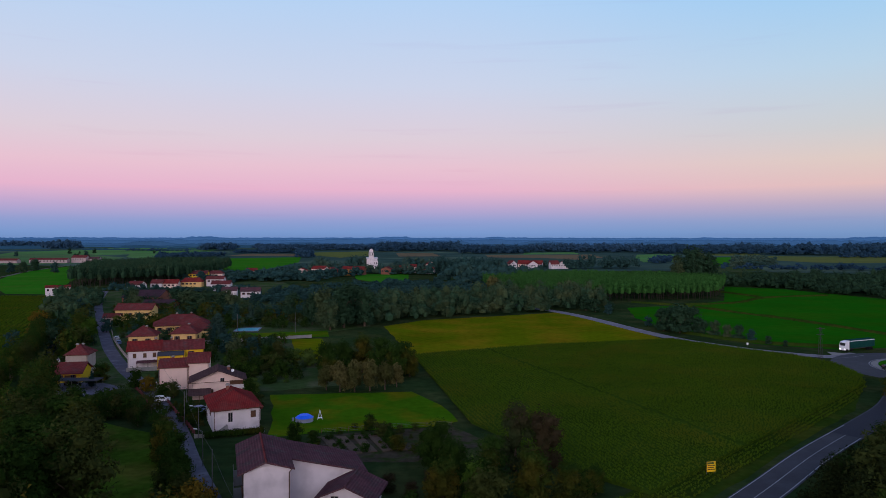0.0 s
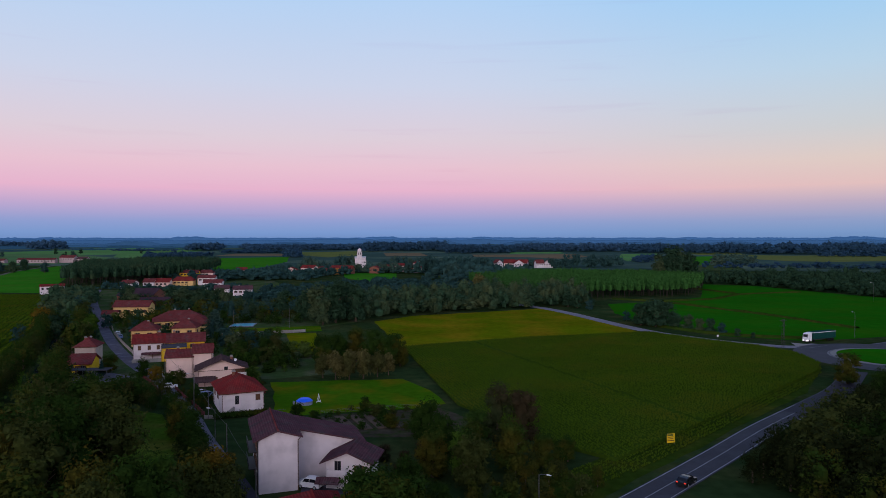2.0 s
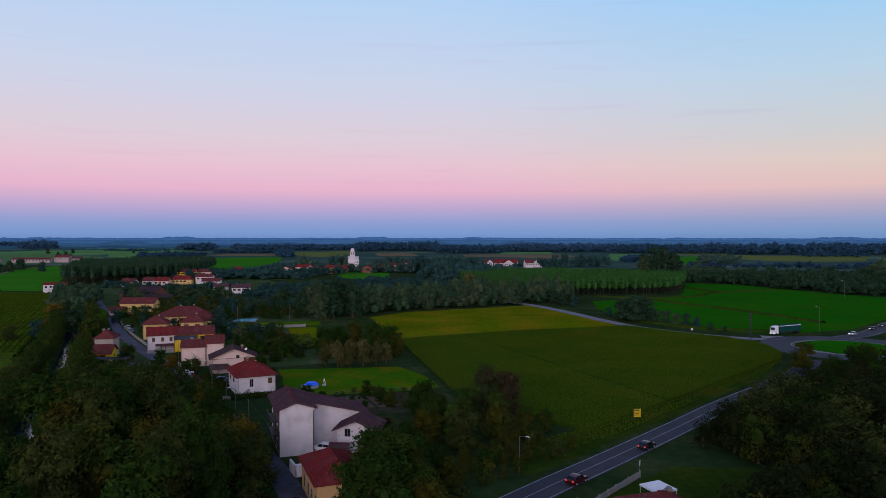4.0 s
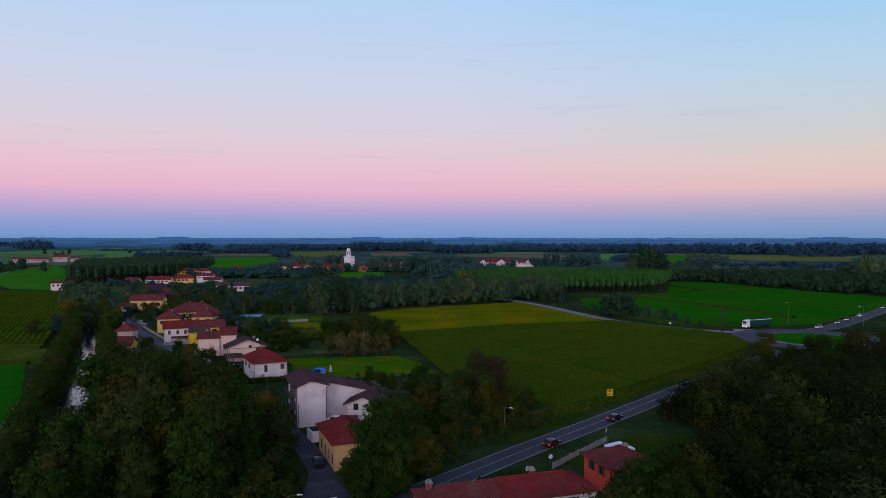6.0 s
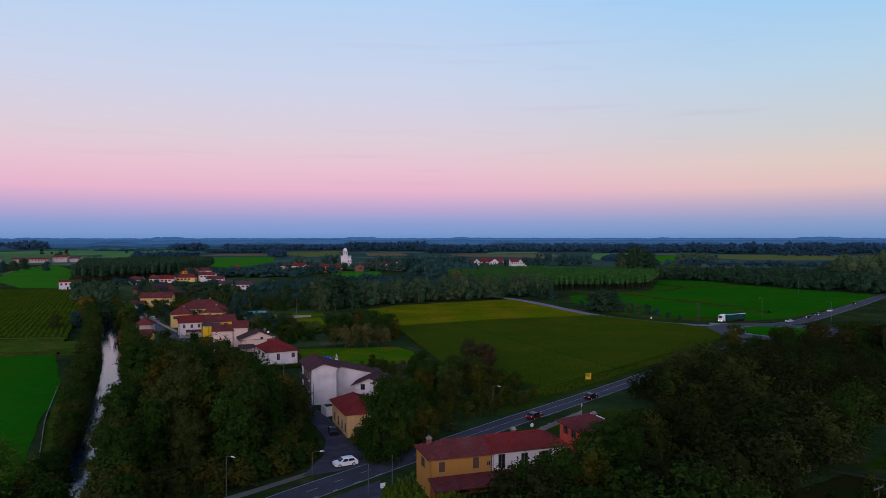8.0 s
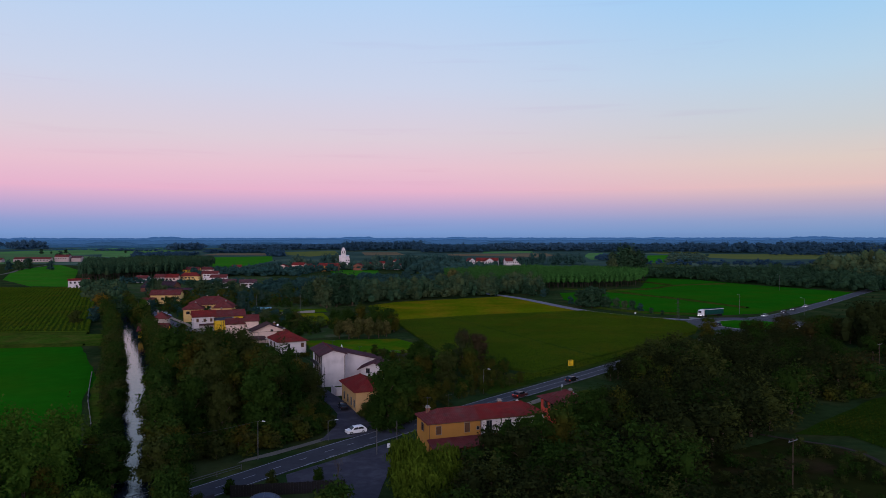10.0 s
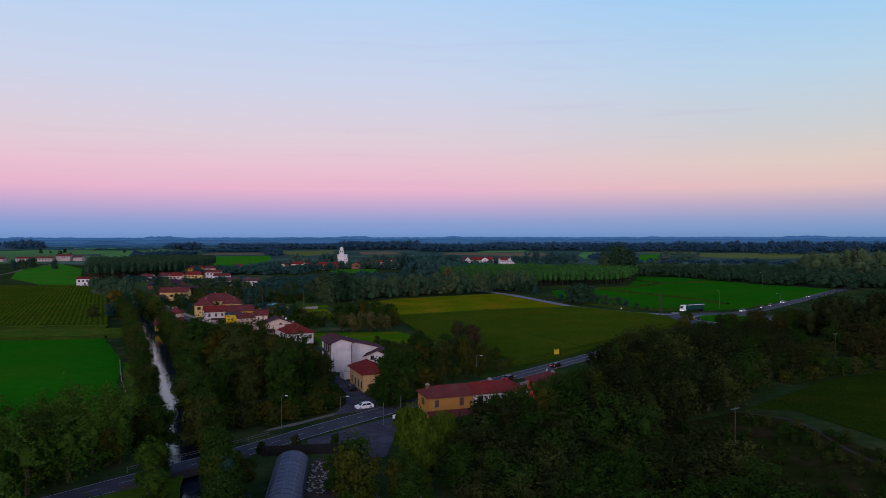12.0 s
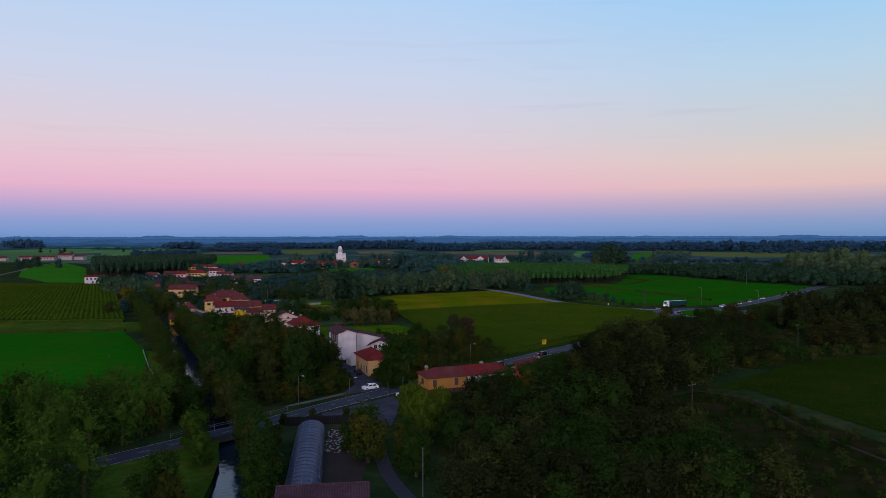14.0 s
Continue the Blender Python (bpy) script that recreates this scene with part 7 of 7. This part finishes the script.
             [(3, 2, 1, 0), (0, 1, 6, 5, 4), (2, 3, 9, 8, 7), (0, 4, 9, 3), (4, 5, 8, 9), (5, 6, 7, 8), (1, 2, 7, 6)]), M["white_paint"], lorry, "white cab")
part("windscreen", ([(-8.0, -1.05, 2.1), (-8.0, 1.05, 2.1), (-7.77, 1.0, 3.2), (-7.77, -1.0, 3.2)], [(0, 1, 2, 3)]), M["glass"], lorry)
part("chassis", box(-7.6, -.5, .6, 8.0, .5, 1.15), M["dark_metal"], lorry)
for x in (-7.2, -4.4, 4.2, 5.5, 6.8):
    for k in (-1, 1):
        part("wheel", tube([(x, k * .85, .5), (x, k * 1.22, .5)], .5, 14), M["rubber"], lorry)
for k in (-1, 1):
    part("headlight", box(-8.04, k * .9 - .2, .7, -7.99, k * .9 + .2, .95), M["headlight"], lorry)
make_car("dark car stopped beside the lorry at the roundabout", "black_paint", 141.0, 216.5, 260, "rear", kind="sedan")


# ---- street furniture ----
def street_lamp(x, y, h, ang, label="grey street lamp with a long arm"):
    s = thing("street_lamp", pose(x, y, 0, 0, 0, ang), label, "street lamp", "street lamps")
    part("pole", tube([(0, 0, 0), (0, 0, h * .6), (0, 0, h)], [.085, .07, .05], 8), M["metal"], s)
    part("arm", tube([(0, 0, h - .1), (.5, 0, h + .12), (1.5, 0, h + .2)], .04, 6), M["metal"], s)
    part("lamp_head", ([(1.3, -.14, h + .18), (2.1, -.12, h + .2), (2.1, .12, h + .2), (1.3, .14, h + .18), (1.35, -.1, h + .32), (2.0, -.08, h + .3), (2.0, .08, h + .3), (1.35, .1, h + .32)], [(3, 2, 1, 0), (4, 5, 6, 7), (0, 1, 5, 4), (1, 2, 6, 5), (2, 3, 7, 6), (3, 0, 4, 7)]), M["render_light"], s, "pale lamp head")
    return s


street_lamp(15.7, 86.2, 6.3, -40)
street_lamp(-32.6, 34.2, 7.2, -40)
street_lamp(-7.6, 79.5, 7.0, 170)
street_lamp(-20.9, 45.6, 4.0, 0)
street_lamp(-44, 124.5, 6.5, 160)
street_lamp(-51.0, 142.0, 6.5, 170)
street_lamp(-60.5, 160.5, 6.5, 180)
street_lamp(-82, 196.5, 6.5, 180)
street_lamp(174.7, 263.7, 10.5, 200, "tall street lamp beside the roundabout")
street_lamp(206, 256, 9, 150, "tall street lamp beside the roundabout")
street_lamp(285, 420, 12, 150, "tall lamp post beside the far road")


def utility_pole(x, y, h, ang, arms=1, label="weathered pole carrying overhead wires"):
    s = thing("utility_pole", pose(x, y, 0, 0, 0, ang), label, "utility pole", "utility poles")
    part("pole", tube([(0, 0, -.2), (0, 0, h)], [.11, .07], 8), M["trunk" if arms else "metal"], s)
    for k in range(arms):
        a = part("crossarm", box(-1.3, -.06, h - .45 - k * .8, 1.3, .06, h - .33 - k * .8), M["metal"], s)
        for xx in (-1.15, 0, 1.15):
            part("insulator", tube([(xx, 0, h - .33 - k * .8), (xx, 0, h - .05 - k * .8)], .05, 6), M["metal"], a)
    return s


utility_pole(137.3, 103.1, 9.5, 30, 1)
utility_pole(58.0, 13.4, 8.5, 30, 1)
utility_pole(-4.2, -27.3, 8.0, 60, 0, "bare slender pole beside the drive")
utility_pole(-6.8, 37.2, 6.0, 20, 0)
utility_pole(-10.6, 35.8, 5.0, 20, 0, "short concrete post beside the road")
utility_pole(-37.5, 110.5, 7.5, 30, 0)
utility_pole(-57, 150, 8.0, 30, 0)
utility_pole(-26.5, 88, 7, 30, 0, "pole beside the farmhouse gate")
utility_pole(-65, 300, 9, 0, 0, "floodlight mast at the playing field")
utility_pole(-88, 292, 9, 0, 0, "floodlight mast at the playing field")


def wire(a, b, sag, name="overhead_wire"):
    pts = [Vector(a).lerp(Vector(b), t / 10) - Vector((0, 0, sag * 4 * (t / 10) * (1 - t / 10))) for t in range(11)]
    tagged(new(name, mesh(name, *tube(pts, .022, 4, False), M["dark_metal"])), "thin dark overhead cable between poles", "cable")


wire((-32.6, 34.2, 7.2), (-64, 22, 7.0), 1.2)
wire((-57, 150, 7.7), (-37.5, 110.5, 7.3), .9)
wire((-37.5, 110.5, 7.3), (-26.5, 88, 7.0), .5)
wire((-57, 150, 7.7), (-82, 196.5, 6.6), .9)
# lattice mast at the lane
ms = thing("lattice_mast", pose(126.5, 228.5, 0, 0, 0, 15), "slender steel lattice mast beside the lane", "mast")
for x, y in ((-.5, -.5), (.5, -.5), (.5, .5), (-.5, .5)):
    part("leg", tube([(x, y, 0), (x * .5, y * .5, 12)], .05, 4), M["dark_metal"], ms)
for k in range(8):
    s, z = .5 - .03 * k, k * 1.5
    part("brace", join(tube([(-s, -s, z), (s, -s, z + 1.4)], .03, 4), tube([(s, s, z), (-s, s, z + 1.4)], .03, 4), tube([(s, -s, z), (s, s, z + 1.4)], .03, 4), tube([(-s, s, z), (-s, -s, z + 1.4)], .03, 4)), M["dark_metal"], ms)
for z in (9.5, 11.5):
    part("crossarm", box(-1.6, -.06, z, 1.6, .06, z + .12), M["dark_metal"], ms)

# yellow board at the field's edge
sg = thing("billboard", pose(47.6, 120.6, 0, 0, 0, 12), "small bright yellow board on two posts at the field edge", "sign")
part("board", box(-.85, -.05, .45, .85, .03, 2.25), M["sign_yellow"], sg)
part("picture_band", box(-.8, -.065, 1.8, .5, -.052, 2.15), M["olive_field"], sg)
for k in range(3):
    part("text_bar", box(-.75, -.065, .8 + k * .35, .7 - .2 * (k % 2), -.052, .95 + k * .35), M["wood"], sg)
for x in (-.8, .8):
    part("post", box(x - .05, .035, 0, x + .05, .11, 2.3), M["metal"], sg)


def road_sign(x, y, ang, label, disc=True, h=2.6):
    s = thing("road_sign", pose(x, y, 0, 0, 0, ang), label, "road sign")
    part("post", tube([(0, 0, 0), (0, 0, h)], .04, 6), M["metal"], s)
    if disc:
        part("plate", tube([(0, -.07, h - .35), (0, -.03, h - .35)], .42, 16), M["white_paint"], s)
    else:
        part("plate", box(-.45, -.06, h - .8, .45, -.03, h), M["white_paint"], s)


road_sign(21.5, 67.3, 20, "round traffic mirror on a thin post")
road_sign(36.2, 83.8, 60, "white framed road sign seen from behind", False)
road_sign(-8.2, 33.0, 30, "road sign at the edge of the yard", False, 3.0)
road_sign(16.5, 62.5, 40, "small sign post beside the houses", True, 2.2)
road_sign(117, 262, 20, "small road sign beside the lane", False, 1.6)
road_sign(150, 197, 10, "small sign on the roundabout", True, 2.0)

# crash barrier of the bridge
cb = thing("crash_barrier", Matrix(), "grey metal crash barrier along the bridge", "barrier")
bar = [(-55.0, 8.2), (-51.4, 11.6), (-47.9, 14.9), (-44.4, 18.2), (-41.0, 21.6), (-37.7, 25.2), (-34.4, 28.8)]
for a, b in zip(bar, bar[1:]):
    part("rail", tube([(*a, .85), (*b, .85)], .06, 4), M["metal"], cb)
    part("rail", tube([(*a, .45), (*b, .45)], .05, 4), M["metal"], cb)
for x, y in bar:
    part("post", box(x - .06, y - .06, -.4, x + .06, y + .06, .95), M["metal"], cb)
br = smooth_line([(-55.2, 0.9), (-46.2, 9.4), (-37.7, 17.7)])


def strip_wall(line, o0, o1, z0, z1):
    """An upright wall that follows a plan line."""
    a, b, c = ribbon(line, o0, o1, z1)[0], ribbon(line, o0, o1, z0)[0], ribbon(line, o0, o1, z1)[1]
    n, k = len(a), len(line)
    f = list(c) + [(2 * i, 2 * i + 2, n + 2 * i + 2, n + 2 * i) for i in range(k - 1)] + [(2 * i + 1, n + 2 * i + 1, n + 2 * i + 3, 2 * i + 3) for i in range(k - 1)]
    return a + b, f + [(0, n, n + 1, 1), (n - 2, n - 1, 2 * n - 1, 2 * n - 2)]


setting("bridge", join(strip_wall(br, -3.9, 3.0, -.7, 0.05), strip_wall(br, 3.0, 3.25, -.7, .75)), M["slate"], "low grey concrete road bridge over the river", "bridge")


def fence_line(pts, h, mat, label, gap=2.0, name="garden_fence", solid=False):
    fn = thing(name, Matrix(), label, "fence")
    line = smooth_line(pts, gap)
    for a, b in zip(line, line[1:]):
        d = (b - a).normalized()
        r = Vector((d.y, -d.x)) * .05
        if solid is None:
            for z in (.3, .65, h - .05):
                part("wire", tube([(*a, z), (*b, z)], .02, 4, False), M["metal"], fn)
            continue
        lo = .35 if not solid else 0
        part("panel", ([(a.x - r.x, a.y - r.y, lo), (b.x - r.x, b.y - r.y, lo), (b.x + r.x, b.y + r.y, lo), (a.x + r.x, a.y + r.y, lo), (a.x - r.x, a.y - r.y, h * .9), (b.x - r.x, b.y - r.y, h * .9), (b.x + r.x, b.y + r.y, h * .9), (a.x + r.x, a.y + r.y, h * .9)],
                       [(3, 2, 1, 0), (4, 5, 6, 7), (0, 1, 5, 4), (1, 2, 6, 5), (2, 3, 7, 6), (3, 0, 4, 7)]), M[mat], fn)
    for p in line:
        q = .12 if solid is not None else .05
        part("post", box(p.x - q, p.y - q, -.1, p.x + q, p.y + q, h), M["concrete"] if solid else M[mat], fn)


fence_line([(-52.6, 144), (-57, 151.5), (-61.5, 158.5), (-66, 166), (-69.5, 172)], 1.2, "fence_red", "low reddish garden fence along the street", 1.8)
fence_line([(-51.8, 142), (-45, 144), (-38.5, 146.4)], 0.9, "concrete", "low pale garden wall before the hedge", 2.0, "garden_wall", True)
fence_line([(-84.6, 187.8), (-77.5, 177), (-73, 169)], 1.0, "fence_red", "low reddish fence along the street", 1.6)
fence_line([(-80, 190), (-75, 182)], 1.7, "white", "white garden wall with a gate", 2, "garden_wall", True)
fence_line([(-93.5, 211), (-101, 222), (-112, 240), (-121, 255), (-136, 281)], 1.3, "grey_plaster", "long grey garden wall along the village street", 3.0, "garden_wall", True)
fence_line([(-141, 291), (-152, 312), (-160, 328)], 1.2, "grey_plaster", "grey garden wall along the village street", 3.0, "garden_wall", True)
fence_line([(-97, 266), (-84, 270), (-70, 275)], 1.7, "concrete", "pale garden wall behind the yellow houses", 3.0, "garden_wall", True)
fence_line([(-26, 145.6), (-12, 149.5), (2, 152)], 1.0, "wood", "light wire fence along the lawn", 2.6, "wire_fence", None)
fence_line([(-88, 273), (-72, 278.5), (-55, 285)], 1.4, "concrete", "long pale garden wall before the playing field", 4, "garden_wall", True)
fence_line([(-89, 271), (-70, 276)], 1.8, "concrete", "pale garden wall", 4, "garden_wall", True)
fence_line([(22, 67.5), (30, 76.5), (36, 83)], 1.2, "concrete", "low concrete wall beside the main road", 3, "garden_wall", True)
fence_line([(-100.5, 119), (-91, 96), (-85, 82), (-77.5, 66.4), (-69.6, 49.3), (-63.4, 33.5)], 0.55, "concrete", "low concrete irrigation channel beside the rice field", 6, "irrigation_channel", True)
setting("pavement_playing_field", sheet([(-92, 296), (-52, 306), (-48, 288), (-86, 279)], 0.05, .2), M["lawn"], "small grass playing field", "field")

# above-ground pool, slide of the garden
pool = thing("above_ground_pool", pose(-31.6, 155.2, 0, 0, 0, 0), "round above-ground pool with a bright blue cover", "pool")
circ = [(2.0 * math.cos(a * math.tau / 24), 2.0 * math.sin(a * math.tau / 24)) for a in range(24)]
part("wall", prism(circ, 0, .95), M["pool_wall"], pool)
part("cover", ([(x * 1.04, y * 1.04, .95) for x, y in circ] + [(x * .6, y * .6, 1.55) for x, y in circ], [(i, (i + 1) % 24, 24 + (i + 1) % 24, 24 + i) for i in range(24)] + [tuple(range(24, 48))]), M["pool_liner"], pool, "bright blue cover")
part("rim", join(*[tube([(*circ[i], .95), (*circ[(i + 1) % 24], .95)], .06, 5) for i in range(24)]), M["pool_wall"], pool)
part("filter_box", box(-2.8, -.25, 0, -2.4, .25, .8), M["pool_wall"], pool, "grey filter box")
sw = thing("garden_swing", pose(-28.3, 156.6, 0, 0, 0, 10), "white garden swing frame on the lawn", "swing")
for s in (-1, 1):
    part("leg", tube([(s * .55, 0, 0), (0, 0, 2.3)], .05, 5), M["white_paint"], sw)
part("seat", box(-.5, -.3, .4, .5, .3, .5), M["white_paint"], sw)
part("pole", tube([(0, 0, .5), (0, 0, 2.3)], .04, 5), M["white_paint"], sw)
sp = thing("swimming_pool", pose(-88.5, 309, 0, 0, 0, 6), "rectangular turquoise swimming pool", "pool")
part("coping", join(box(-5.4, -5.6, 0, 5.4, -5.1, .3), box(-5.4, 5.1, 0, 5.4, 5.6, .3), box(-5.4, -5.1, 0, -4.9, 5.1, .3), box(4.9, -5.1, 0, 5.4, 5.1, .3)), M["pool_wall"], sp)
part("water", box(-4.9, -5.1, 0, 4.9, 5.1, .24), M["pool_water"], sp)

# vegetable plots
setting("ground_plot", sheet([(-28, 143.5), (2, 151), (9, 139), (-2, 127), (-18, 127)], 0.03, 0.5, 5), M["plot_soil"], "bare brown earth of the vegetable garden", "soil")
for k in range(5):
    bed = [(-25.5 + k * 3.1, 142.0 + k * .8), (-23.6 + k * 3.1, 142.4 + k * .8), (-18.6 + k * 2.9, 131.5 + k * .7), (-20.4 + k * 2.9, 131.0 + k * .7)]
    tagged(new("garden_bed", mesh("garden_bed", *prism(bed[::-1], 0.02, .22), M["bed_soil"])), "long bed of bare brown garden soil", "garden bed", "garden beds")
    for j in range(6):
        t = (j + .5) / 6
        if (k * 7 + j) % 3 == 0:
            plant_x, plant_y = bed[0][0] * (1 - t) + bed[3][0] * t + .9, bed[0][1] * (1 - t) + bed[3][1] * t
            tagged(new("vegetable_clump", mesh("vegetable_clump", *crown(300 + k * 10 + j, [(0, 0, .3, .5, .4)], 60, .16), M["leaf"])), "low green vegetable clump in a bed", "vegetable").matrix_world = pose(plant_x, plant_y, .2)
# bare little tree in the yard
bt = thing("bare_tree", pose(-16.8, 23.6, 0), "small leafless tree at the yard's edge", "tree")
part("trunk", tube([(0, 0, -.1), (.05, 0, 1.2), (.1, .1, 2.2)], [.1, .08, .05], 6), M["trunk"], bt)
tr = random.Random(4)
for k in range(11):
    a, z = k * 2.4, 1.0 + k * .12
    part("branch", tube([(.05, 0, z), (.05 + math.cos(a) * .6, math.sin(a) * .6, z + .9), (.05 + math.cos(a) * .9, math.sin(a) * .9, z + 1.9)], [.035, .022, .008], 4), M["trunk"], bt)
